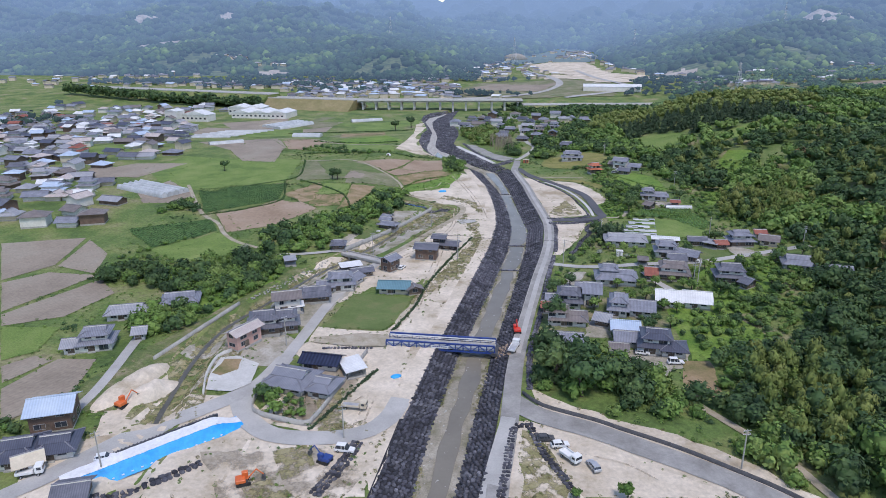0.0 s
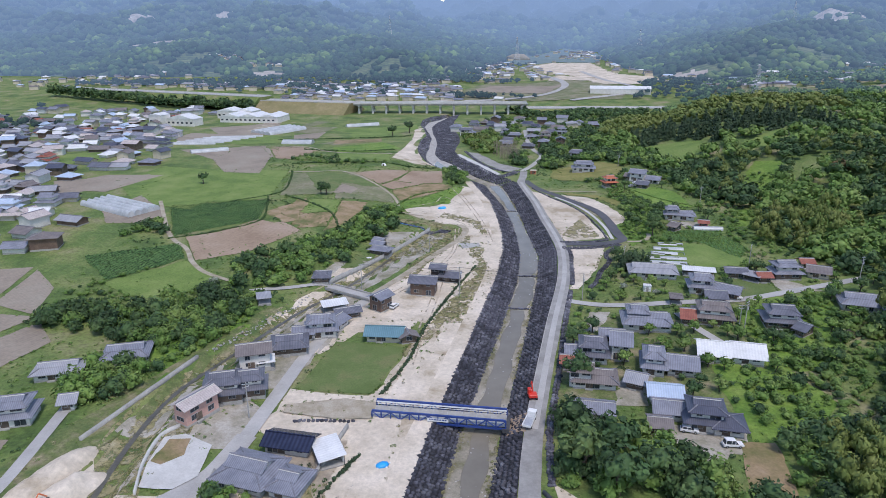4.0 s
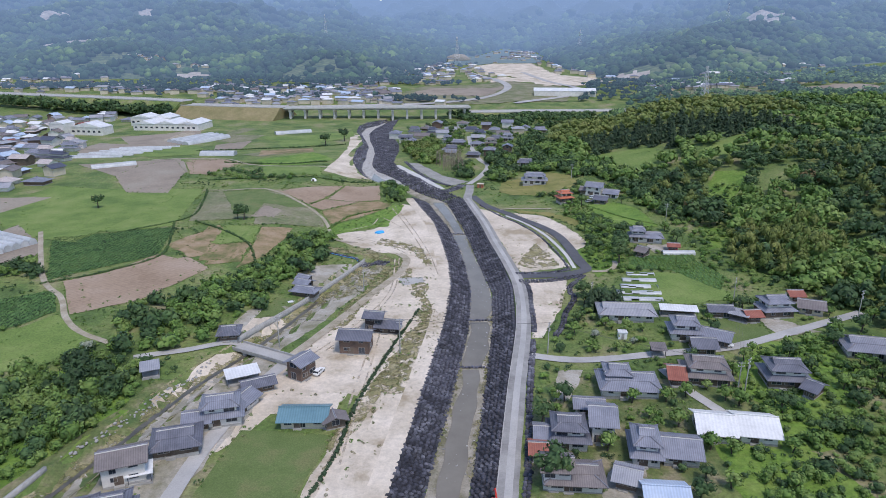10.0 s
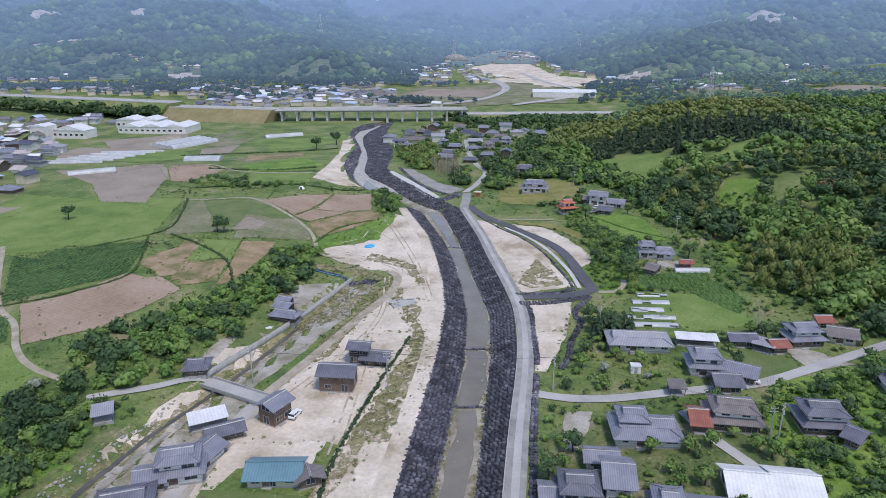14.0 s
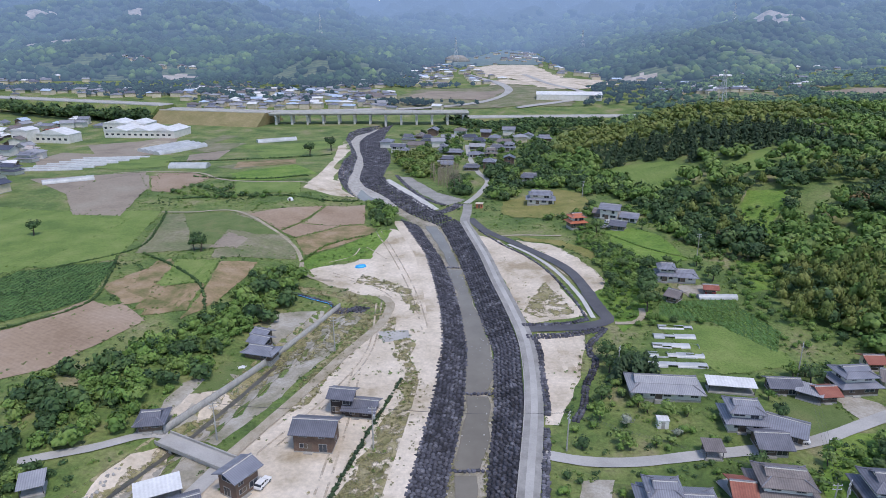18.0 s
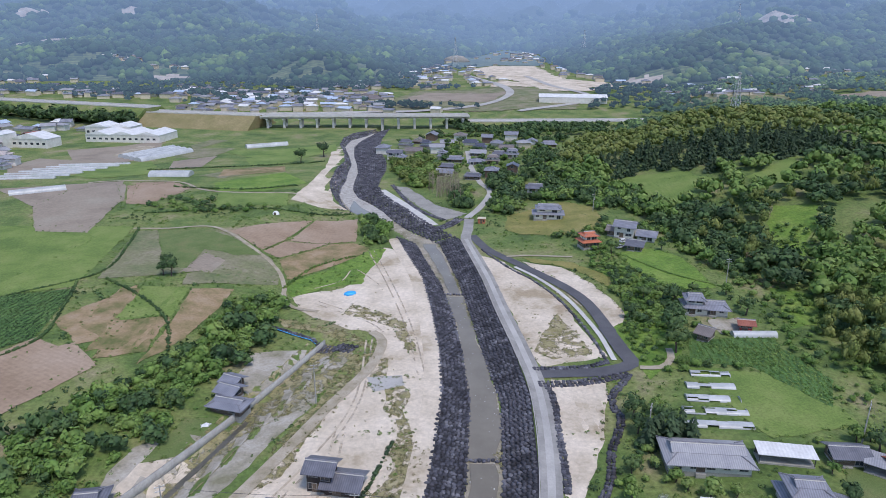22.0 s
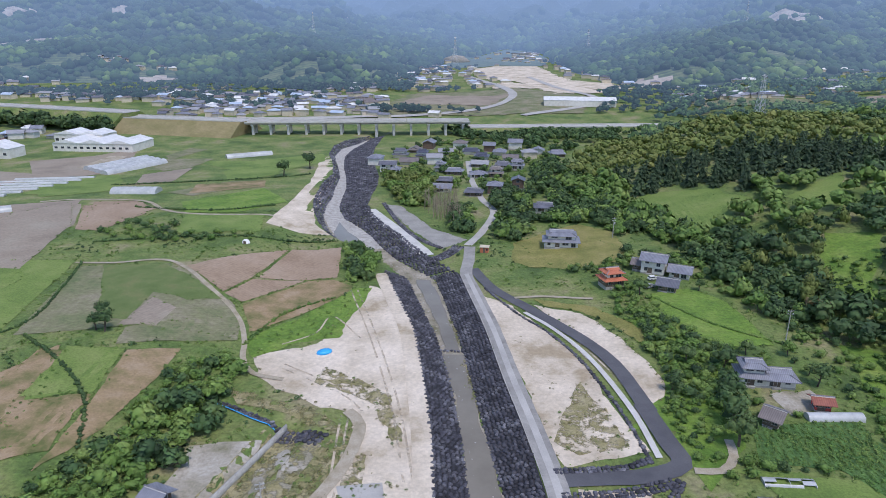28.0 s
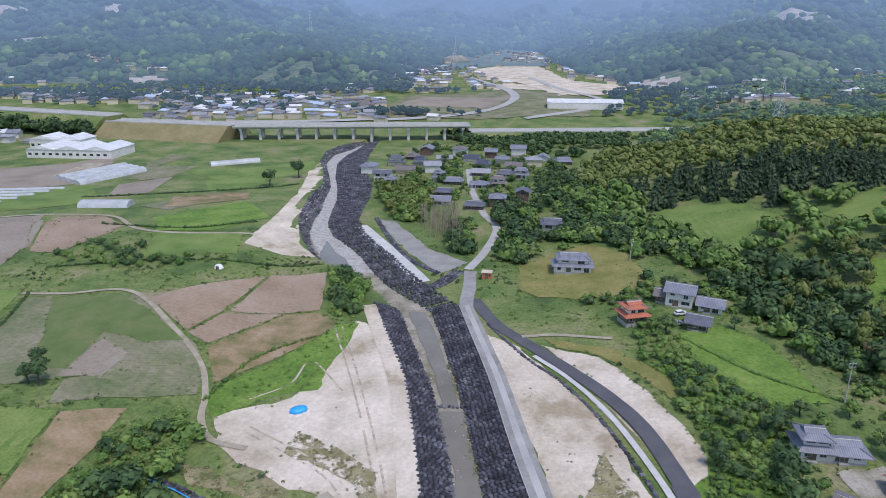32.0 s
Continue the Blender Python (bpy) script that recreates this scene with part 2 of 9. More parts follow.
M_YARD = surf("earth_yard", [(0.20, 0.19, 0.12), (0.34, 0.31, 0.25), (0.44, 0.41, 0.36)], 0.14, 1.5, contrast=0.25)
M_GARDEN = surf("garden_soil", [(0.06, 0.11, 0.03), (0.13, 0.16, 0.05), (0.27, 0.23, 0.14)], 0.16, 1.2, contrast=0.4, bump=0.8, dist=0.4)
M_LUSH = surf("lush_weeds", [(0.08, 0.165, 0.02), (0.135, 0.23, 0.032), (0.20, 0.275, 0.058)], 0.09, 0.8, contrast=0.4, bump=0.9, dist=0.5)
M_WEED = surf("weed_leaves", [(0.12, 0.15, 0.045), (0.21, 0.20, 0.09), (0.32, 0.28, 0.16)], 0.2, 0.5, rough=0.85, contrast=0.25, island=0.3, bump=0.0)
M_BANKGRASS = surf("bank_grass", [(0.19, 0.17, 0.07), (0.28, 0.23, 0.12)], 0.08, 0.8, contrast=0.25)
M_STREAM = surf("dim_stream", [(0.075, 0.07, 0.055), (0.13, 0.12, 0.09)], 0.2, 1.0, rough=0.3, contrast=0.3, bump=0.2)
M_TRACK = surf("wheel_track", [(0.44, 0.365, 0.27), (0.54, 0.465, 0.365)], 0.2, 1.5, contrast=0.2, gaps=0.16)
M_SILT = surf("river_silt", [(0.20, 0.165, 0.10), (0.33, 0.28, 0.21), (0.42, 0.37, 0.30)], 0.2, 1.5, contrast=0.3, gaps=0.12)
M_LAWN = surf("yellow_lawn", [(0.15, 0.16, 0.04), (0.21, 0.20, 0.055), (0.27, 0.235, 0.085)], 0.12, 1.6, bump=0.4)


# ---- plan of the ground ----
def ramp(v, a, b):
    """0 below a, 1 above b, smooth between."""
    s = np.clip((np.asarray(v, float) - a) / (b - a), 0, 1)
    return s * s * (3 - 2 * s)


# the channel: stations up the valley, outer and inner edges of its two stone slopes
ST = [60, 107, 137, 174, 231, 273, 305, 330, 357, 386, 414, 432, 454, 466, 482, 497, 514, 533, 554, 578, 606, 638, 675, 708, 732, 760, 800]
L_OUT = [-28.5, -27.8, -26, -22.6, -15.6, -10.7, -8.8, -10.2, -13.5, -18, -26, -31, -38, -50, -63, -70, -76, -80, -82, -84, -83, -89, -98.5, -101, -96, -82, -70]
L_IN = [-20.5, -20, -19.2, -15.8, -8, -2.8, -1.3, -3, -6, -11, -18.5, -23, -36, -48, -60, -66.6, -71.5, -73.7, -74.3, -77, -79, -86, -95, -95, -86, -80, -68]
R_IN = [-11.5, -11, -8.6, -5.4, 1.1, 5.5, 7, 3.5, 0.2, -3.5, -8.5, -12, -28.6, -35, -41.5, -49, -60, -66, -68, -69.6, -74, -81, -86.5, -85.4, -81, -78, -66]
R_OUT = [-5.6, -5.2, -3, -0.6, 6.6, 12.5, 14, 11.6, 7.8, 4.2, -0.5, -3.5, -17.2, -23.3, -30.3, -38.3, -46.2, -51.3, -51.8, -51.4, -54, -60.5, -66.6, -68.5, -68.2, -68, -56]
BED = 2.6


def bank(y):
    """Level of the valley floor beside the river."""
    return np.interp(y, [-400, 180, 250, 320, 370, 460, 600, 800, 880, 950, 1100, 1570, 2500, 5000], [-5, 0, 0.8, 1.7, 2.5, 3.8, 4.5, 6, 13, 18, 23, 36, 44, 50])


HILL_EDGE = ([-300, 60, 150, 200, 270, 330, 400, 450, 500, 560, 640, 720, 1000], [60, 70, 78, 98, 128, 112, 108, 92, 72, 60, 85, 120, 260])


def ground_height(x, y):
    """Height of the open ground at a place of the plan."""
    x, y = np.asarray(x, float), np.asarray(y, float)
    b = bank(y)
    lo, li, ri, ro = (np.interp(y, ST, e) for e in (L_OUT, L_IN, R_IN, R_OUT))
    depth = np.minimum(np.clip((x - lo) / np.maximum(li - lo, 0.5), 0, 1), np.clip((ro - x) / np.maximum(ro - ri, 0.5), 0, 1))
    h = b - BED * depth * (1 - ramp(y, 770, 800))
    # terraces with fields to the west
    h = h + (2.5 + 3.5 * ramp(y, 210, 340)) * ramp(-x, 58, 98) * (1 - 0.8 * ramp(y, 450, 640))
    # side stream west of the houses
    sx = np.interp(y, [100, 128, 150, 165, 181, 232, 258, 335, 345], [-78, -85, -89, -90.5, -90, -76, -66, -42, -40])
    h = h - 1.6 * (1 - ramp(np.abs(x - sx), 2.0, 5.5)) * (1 - ramp(y, 334, 340))
    # village ground and wooded hill to the east
    h = h + 2.2 * ramp(x, 24, 60) * ramp(y, 120, 330) + 1.5 * ramp(x, 40, 70) * ramp(y, 330, 400)
    e = np.interp(y, *HILL_EDGE)
    roll = 4 * np.sin(x / 37 + 1.3) * np.sin(y / 43) + 2 * np.sin(x / 17 + y / 23)
    top = np.interp(y, [-300, 100, 300, 460, 560, 660, 800, 1000], [16, 18, 24, 18, 20, 22, 12, 8])
    d = ramp(x - e, 0, 110)
    return h + d * (top + 0.6 * roll) + 0.025 * np.clip(x - e - 110, 0, 700)


# ---- helpers ----
def fast_mesh(name, verts, faces, material, smooth=False):
    """A mesh from numpy arrays; faces all of one size."""
    verts, faces = np.asarray(verts, np.float32), np.asarray(faces, np.int32)
    me = bpy.data.meshes.new(name)
    me.vertices.add(len(verts))
    me.vertices.foreach_set("co", verts.ravel())
    me.loops.add(faces.size)
    me.loops.foreach_set("vertex_index", faces.ravel())
    me.polygons.add(len(faces))
    me.polygons.foreach_set("loop_start", np.arange(0, faces.size, faces.shape[1], dtype=np.int32))
    if smooth:
        me.polygons.foreach_set("use_smooth", np.ones(len(faces), bool))
    me.update(calc_edges=True)
    me.materials.append(material)
    return me


def bm_mesh(name, bm, material, smooth=False):
    me = bpy.data.meshes.new(name)
    bmesh.ops.recalc_face_normals(bm, faces=bm.faces)
    if smooth:
        for f in bm.faces:
            f.smooth = True
    bm.to_mesh(me)
    bm.free()
    me.materials.append(material)
    return me


def part(name, bm, material, parent, label="", smooth=False):
    """One mesh object under a thing or a part."""
    me = bm if isinstance(bm, bpy.types.Mesh) else bm_mesh(name, bm, material, smooth)
    ob = new(name, me)
    ob.parent = parent
    return tagged(ob, label)


def thing(name, m, label, category, group="", kind=""):
    ob = new(name)
    ob.empty_display_size = 0.2
    ob.matrix_world = m
    return tagged(ob, label, category, group, kind)


def add_box(bm, x0, x1, y0, y1, z0, z1, bevel=0.0, m=None):
    c = ((x0 + x1) / 2, (y0 + y1) / 2, (z0 + z1) / 2)
    mat = Matrix.Translation(c) @ Matrix.Diagonal((abs(x1 - x0), abs(y1 - y0), abs(z1 - z0), 1))
    r = bmesh.ops.create_cube(bm, size=1, matrix=(m @ mat) if m else mat)
    if bevel:
        es = list({e for v in r["verts"] for e in v.link_edges})
        bmesh.ops.bevel(bm, geom=es, offset=bevel, segments=1, affect="EDGES")
    return bm


def box(*a, **k):
    return add_box(bmesh.new(), *a, **k)


def add_rod(bm, a, b, r0, r1=None, n=6):
    a, b = Vector(a), Vector(b)
    d = b - a
    m = Matrix.Translation((a + b) / 2) @ d.to_track_quat("Z", "Y").to_matrix().to_4x4()
    bmesh.ops.create_cone(bm, cap_ends=True, segments=n, radius1=r0, radius2=r0 if r1 is None else r1, depth=d.length, matrix=m)
    return bm


def rod(*a, **k):
    return add_rod(bmesh.new(), *a, **k)


def prism(bm, profile, y0, y1):
    """A closed profile in x, z drawn out along y."""
    a = [bm.verts.new((x, y0, z)) for x, z in profile]
    b = [bm.verts.new((x, y1, z)) for x, z in profile]
    bm.faces.new(a)
    bm.faces.new(b[::-1])
    for i in range(len(a)):
        j = (i + 1) % len(a)
        bm.faces.new((a[i], b[i], b[j], a[j]))
    return bm


def gh(x, y):
    return float(ground_height(x, y))


ROADS = []  # outlines of the roads
EDGES = []  # borders along which weeds grow
CROPS = []  # outlines of leafy crops
BLOCK = []  # outlines on which nothing grows


def smooth_line(pts, step=3.0):
    """A Catmull-Rom line through the points, about one point every step metres."""
    p = np.array(pts, float)
    p = np.vstack([2 * p[0] - p[1], p, 2 * p[-1] - p[-2]])
    out = []
    for i in range(1, len(p) - 2):
        n = max(2, int(np.linalg.norm(p[i + 1] - p[i]) / step))
        for t in np.arange(n) / n:
            out.append(0.5 * (2 * p[i] + (p[i + 1] - p[i - 1]) * t + (2 * p[i - 1] - 5 * p[i] + 4 * p[i + 1] - p[i + 2]) * t ** 2 + (3 * p[i] - p[i - 1] - 3 * p[i + 1] + p[i + 2]) * t ** 3))
    out.append(p[-2])
    return np.array(out)


def inside(poly, x, y):
    poly = np.asarray(poly)
    hit = np.zeros(np.shape(x), bool)
    x0, y0 = poly[-1]
    for x1, y1 in poly:
        c = ((y1 > y) != (y0 > y)) & (x < (x0 - x1) * (y - y1) / (y0 - y1 + 1e-12) + x1)
        hit ^= c
        x0, y0 = x1, y1
    return hit


LAYER = [0]


def patch(name, material, off, wobble, pts, label, block=True, rounded=True):
    """A sheet of ground cover laid over the ground inside an outline with an uneven edge."""
    LAYER[0] += 1
    off = off + 0.0006 * LAYER[0]
    p = np.array(pts, float)
    size = max(np.ptp(p[:, 0]), np.ptp(p[:, 1]))
    step = 2.5 if size < 150 else 5.0
    edge = []
    for i in range(len(p)):
        a, b = p[i], p[(i + 1) % len(p)]
        n = max(1, int(np.linalg.norm(b - a) / step))
        for t in np.arange(n) / n:
            q = a + (b - a) * t
            w = noise.noise_vector((q[0] * 0.13, q[1] * 0.13, 3.1)) + 0.5 * noise.noise_vector((q[0] * 0.4, q[1] * 0.4, 7.7))
            edge.append((q[0] + w[0] * wobble * 1.4, q[1] + w[1] * wobble * 1.4))
    bm = bmesh.new()
    f = bm.faces.new([bm.verts.new((x, y, 0)) for x, y in edge])
    bmesh.ops.triangulate(bm, faces=[f])
    cell = max(3.0, size / 45)
    for axis in (0, 1):
        lo, hi = min(e[axis] for e in edge), max(e[axis] for e in edge)
        for c in np.arange(lo + cell, hi, cell):
            no = (1, 0, 0) if axis == 0 else (0, 1, 0)
            bmesh.ops.bisect_plane(bm, geom=bm.verts[:] + bm.edges[:] + bm.faces[:], plane_co=(c, c, 0), plane_no=no)
    co = np.array([v.co[:2] for v in bm.verts])
    z = ground_height(co[:, 0], co[:, 1])
    for v, h in zip(bm.verts, z):
        v.co.z = h + off
    for f in bm.faces:
        if f.normal.z < 0:
            f.normal_flip()
    me = bpy.data.meshes.new(name)
    bm.to_mesh(me)
    bm.free()
    me.materials.append(material)
    if block:
        EDGES.append((material, np.array(edge)))
    if material is M_CROP:
        CROPS.append(np.array(edge))
    if block:
        BLOCK.append(np.array(edge))
    return tagged(new(name, me), label, "ground", kind="structure")


def strip(name, material, off, width, pts, label, thick=0.0):
    """A road or path of that width along a line, following the ground."""
    LAYER[0] += 1
    off = off - 0.02 + 0.0006 * LAYER[0]
    c = smooth_line(pts, 2.5)
    d = np.gradient(c, axis=0)
    d /= np.linalg.norm(d, axis=1)[:, None]
    nrm = np.stack([-d[:, 1], d[:, 0]], 1)
    k = 5
    s = np.linspace(-0.5, 0.5, k)
    jit = np.array([noise.noise((x * 0.21, y * 0.21, 5.0)) for x, y in c])
    xy = c[:, None] + nrm[:, None] * (s[None, :, None] * width * (1 + 0.08 * jit)[:, None, None])
    z = ground_height(xy[..., 0], xy[..., 1]) + off
    z = z * 0.3 + z.mean(1, keepdims=True) * 0.7 if width < 5 else z
    z = np.maximum(z, ground_height(xy[..., 0], xy[..., 1]) + off * 0.6)
    v = np.concatenate([xy, z[..., None]], -1).reshape(-1, 3)
    i = (np.arange(len(c) - 1)[:, None] * k + np.arange(k - 1)[None]).ravel()
    f = np.stack([i, i + 1, i + k + 1, i + k], 1)[:, ::-1]
    BLOCK.append(np.vstack([c + nrm * (width / 2 + 1), (c - nrm * (width / 2 + 1))[::-1]]))
    ROADS.append(np.vstack([c + nrm * (width / 2 + 0.3), (c - nrm * (width / 2 + 0.3))[::-1]]))
    return tagged(new(name, fast_mesh(name, v, f, material)), label, "road", kind="structure")


# ---- buildings ----
def hip_roof(bm, w, d, z0, rise, over, ridge, thick=0.16):
    """Sloping roof over a w by d body, eaves over the walls; ridge: its length as a share of w (1: gables)."""
    X, Y, R = w / 2 + over, d / 2 + over, (w / 2 + over) * ridge if ridge >= 1 else max(w / 2 + over - (d / 2 + over) * (1 - ridge) * 1.3, 0.3)
    zb = z0 - over * rise / (d / 2) * 0.55
    for dz, flip in ((0, False), (-thick, True)):
        e = [bm.verts.new(p) for p in ((-X, -Y, zb + dz), (X, -Y, zb + dz), (X, Y, zb + dz), (-X, Y, zb + dz))]
        r = [bm.verts.new((-R, 0, z0 + rise + dz)), bm.verts.new((R, 0, z0 + rise + dz))]
        for f in ((e[0], e[1], r[1], r[0]), (e[2], e[3], r[0], r[1]), (e[1], e[2], r[1]), (e[3], e[0], r[0])):
            if ridge >= 1 and len(f) == 3:
                continue
            bm.faces.new(f[::-1] if flip else f)
        if flip:
            for i in range(4):
                j = (i + 1) % 4
                if ridge >= 1 and i in (1, 3):
                    t = top[4 + (0 if i == 1 else 1)], r[1 if i == 1 else 0]
                    a, b = (1, 2) if i == 1 else (3, 0)
                    rt = top[5] if i == 1 else top[4]
                    rb = r[1] if i == 1 else r[0]
                    bm.faces.new((top[a], e[a], rb, rt))
                    bm.faces.new((rt, rb, e[b], top[b]))
                else:
                    bm.faces.new((top[i], e[i], e[j], top[j]))
        else:
            top = e + r
    return R, zb


def add_windows(parent, w, d, z, rows, seed, n_long=3, n_short=1):
    """Windows set into the four walls: a frame and a pane each."""
    rnd = random.Random(seed)
    for row in range(rows):
        zz = z + row * 2.7
        for side in range(4):
            length = w if side % 2 == 0 else d
            n = n_long if side % 2 == 0 else n_short
            for i in range(n):
                ww = min(rnd.choice((1.2, 1.7, 2.4)), length / n * 0.75)
                hh = rnd.choice((1.0, 1.3, 1.9)) if row == 0 else rnd.choice((1.0, 1.2))
                u = (i + 0.5) / n * length - length / 2 + rnd.uniform(-0.2, 0.2)
                zc = zz + (1.15 if hh > 1.5 else 1.5)
                m = Matrix.Rotation(side * math.pi / 2, 4, "Z") @ Matrix.Translation((u, -(d if side % 2 == 0 else w) / 2, zc))
                fr = bmesh.new()
                for a in ((-ww / 2 - 0.08, -ww / 2, -hh / 2 - 0.08, hh / 2 + 0.08), (ww / 2, ww / 2 + 0.08, -hh / 2 - 0.08, hh / 2 + 0.08), (-ww / 2, ww / 2, hh / 2, hh / 2 + 0.08), (-ww / 2, ww / 2, -hh / 2 - 0.08, -hh / 2), (-0.03, 0.03, -hh / 2, hh / 2)):
                    add_box(fr, a[0], a[1], -0.07, 0.03, a[2], a[3], m=m)
                win = part("window", fr, M_FRAME, parent)
                part("pane", box(-ww / 2, ww / 2, -0.035, 0.03, -hh / 2, hh / 2, m=m), M_GLASS, win)


HOUSES = [0]


def house(x, y, rot, w, d, storeys, style, roof_mat, wall_mat, label, low=0.0, near=True, z_low=None):
    """A Japanese house or shed: footing, walls, windows, door, tiled roof with ridge caps; two storeys have a skirt roof between."""
    HOUSES[0] += 1
    seed = HOUSES[0]
    k = 0.9 if near else 1.0
    w, d = max(w * k, 2.5), max(d * k, 2.5)
    c, s = math.cos(radians(rot)), math.sin(radians(rot))
    foot = [(x + c * u * w / 2 - s * v * d / 2, y + s * u * w / 2 + c * v * d / 2) for u, v in ((-1, -1), (1, -1), (1, 1), (-1, 1), (0, 0))]
    hs = [gh(*p) for p in foot]
    z = max(hs) if max(hs) - min(hs) < 1.2 else sum(hs) / 5 + 0.3
    BLOCK.append(np.array([(x + c * u * (w / 2 + 1.5) - s * v * (d / 2 + 1.5), y + s * u * (w / 2 + 1.5) + c * v * (d / 2 + 1.5)) for u, v in ((-1, -1), (1, -1), (1, 1), (-1, 1))]))
    shed = style == "shed"
    h1 = 2.3 if shed else (2.5 if storeys == 1 else 2.7)
    t = thing("shed" if shed or w * d < 32 else "house", pose(x, y, z, 0, 0, rot), label, "shed" if shed or w * d < 32 else "house")
    drop = z - min(hs) + 0.4
    part("footing", box(-w / 2 - 0.05, w / 2 + 0.05, -d / 2 - 0.05, d / 2 + 0.05, -drop, 0.3), M_WALLCON, t)
    if shed:
        for u in (-1, 1):
            for v in (-1, 1):
                part("post", box(u * (w / 2 - 0.1) - 0.07, u * (w / 2 - 0.1) + 0.07, v * (d / 2 - 0.1) - 0.07, v * (d / 2 - 0.1) + 0.07, 0.3, h1), M_DARKSTEEL, t)
        part("wall", box(-w / 2 + 0.2, w / 2 - 0.2, d / 2 - 0.3, d / 2 - 0.15, 0.3, h1), wall_mat, t)
        bm = bmesh.new()
        prism(bm, [(-d / 2 - 0.4, h1), (d / 2 + 0.4, h1 + 0.5), (d / 2 + 0.4, h1 + 0.62), (-d / 2 - 0.4, h1 + 0.12)], -w / 2 - 0.4, w / 2 + 0.4)
        bm.transform(Matrix.Rotation(math.pi / 2, 4, "Z"))
        part("roof", bm, roof_mat, t)
        return t
    part("wall", box(-w / 2, w / 2, -d / 2, d / 2, 0.3, h1 + 0.05), wall_mat, t)
    ridge_cap = M_RIDGE if roof_mat not in (M_WHITE_ROOF, M_BLUE_ROOF, M_GREEN_ROOF, M_SOLAR) else roof_mat

    def roof_on(ww, dd, zz, kind, over, name="roof"):
        bm = bmesh.new()
        rise = dd * 0.23
        if kind == "gable":
            R, zb = hip_roof(bm, ww, dd, zz, rise, over, 1.0)
            for u in (-1, 1):
                gb = bmesh.new()
                a = [gb.verts.new(p) for p in ((u * ww / 2 * 0.995, -dd / 2, zz), (u * ww / 2 * 0.995, dd / 2, zz), (u * ww / 2 * 0.995, 0, zz + rise * 0.96))]
                b = [gb.verts.new((v.co.x - u * 0.15, v.co.y, v.co.z)) for v in a]
                gb.faces.new(a)
                gb.faces.new(b[::-1])
                for i in range(3):
                    gb.faces.new((a[i], a[(i + 1) % 3], b[(i + 1) % 3], b[i]))
                part("gable_wall", gb, wall_mat, t)
        elif kind == "hip":
            R, zb = hip_roof(bm, ww, dd, zz, rise, over, 0.0)
        else:
            # hipped skirt below, gabled top above
            hip_roof(bm, ww, dd, zz, rise * 0.97, over, 0.42)
            R = max(ww / 2 - dd * 0.12, 0.8)
            uw, ud = R * 2, dd * 0.46
            hip_roof(bm, uw, ud, zz + rise * 0.60, rise * 0.50, 0.35, 1.0)
            R += 0.35
            for u in (-1, 1):
                gb = bmesh.new()
                a = [gb.verts.new((u * (uw / 2 - 0.05), v * ud * 0.48, zz + rise * 0.5 + q)) for v, q in ((-1, 0), (1, 0), (0, rise * 0.57))]
                b = [gb.verts.new((v.co.x - u * 0.3, v.co.y, v.co.z)) for v in a]
                gb.faces.new(a)
                gb.faces.new(b[::-1])
                for i in range(3):
                    gb.faces.new((a[i], a[(i + 1) % 3], b[(i + 1) % 3], b[i]))
                part("gable_wall", gb, M_PLASTER, t)
            rise *= 1.10
        rf = part(name, bm, roof_mat, t)
        part("ridge", box(-R, R, -0.16, 0.16, zz + rise - 0.08, zz + rise + 0.28, bevel=0.05), ridge_cap, rf)
        if near and ridge_cap is M_RIDGE:
            part("ridge_mortar", box(-R + 0.05, R - 0.05, -0.2, 0.2, zz + rise - 0.1, zz + rise + 0.12), M_PLASTER, rf)
        if near and kind in ("hip", "irimoya"):
            X, Y, zb = ww / 2 + over, dd / 2 + over, zz - over * 0.25
            for u in (-1, 1):
                for v in (-1, 1):
                    end = (u * (X - Y * 0.55), v * Y * 0.45, zz + rise * 0.50) if kind == "irimoya" else (u * R, 0, zz + rise)
                    part("hip_ridge", rod((u * X, v * Y, zb + 0.1), end, 0.15, n=5), ridge_cap, rf)
        return rf

    if storeys == 1:
        roof_on(w, d, h1, style, 1.0)
    else:
        uw, ud = (w * 0.8, d * 0.78) if style == "irimoya" else (w, d)
        if style == "irimoya":
            bm = bmesh.new()
            X, Y, x1, y1 = w / 2 + 1.0, d / 2 + 1.0, uw / 2 - 0.1, ud / 2 - 0.1
            for dz in (0, -0.15):
                e = [bm.verts.new((a * X, b * Y, h1 - 0.15 + dz)) for a, b in ((-1, -1), (1, -1), (1, 1), (-1, 1))]
                i_ = [bm.verts.new((a * x1, b * y1, h1 + 0.75 + dz)) for a, b in ((-1, -1), (1, -1), (1, 1), (-1, 1))]
                for a in range(4):
                    bm.faces.new((e[a], e[(a + 1) % 4], i_[(a + 1) % 4], i_[a]))
                if dz == 0:
                    top = e
            for a in range(4):
                bm.faces.new((top[a], top[(a + 1) % 4], e[(a + 1) % 4], e[a]))
            part("skirt_roof", bm, roof_mat, t)
        part("upper_wall", box(-uw / 2, uw / 2, -ud / 2, ud / 2, h1, h1 + 2.5), wall_mat if style != "irimoya" else (M_PLASTER if wall_mat is not M_BLACK_WALL else wall_mat), t)
        roof_on(uw, ud, h1 + 2.45, style, 0.95)
        if near:
            add_windows(t, uw, ud, h1 + 0.3, 1, seed + 500, 2, 1)
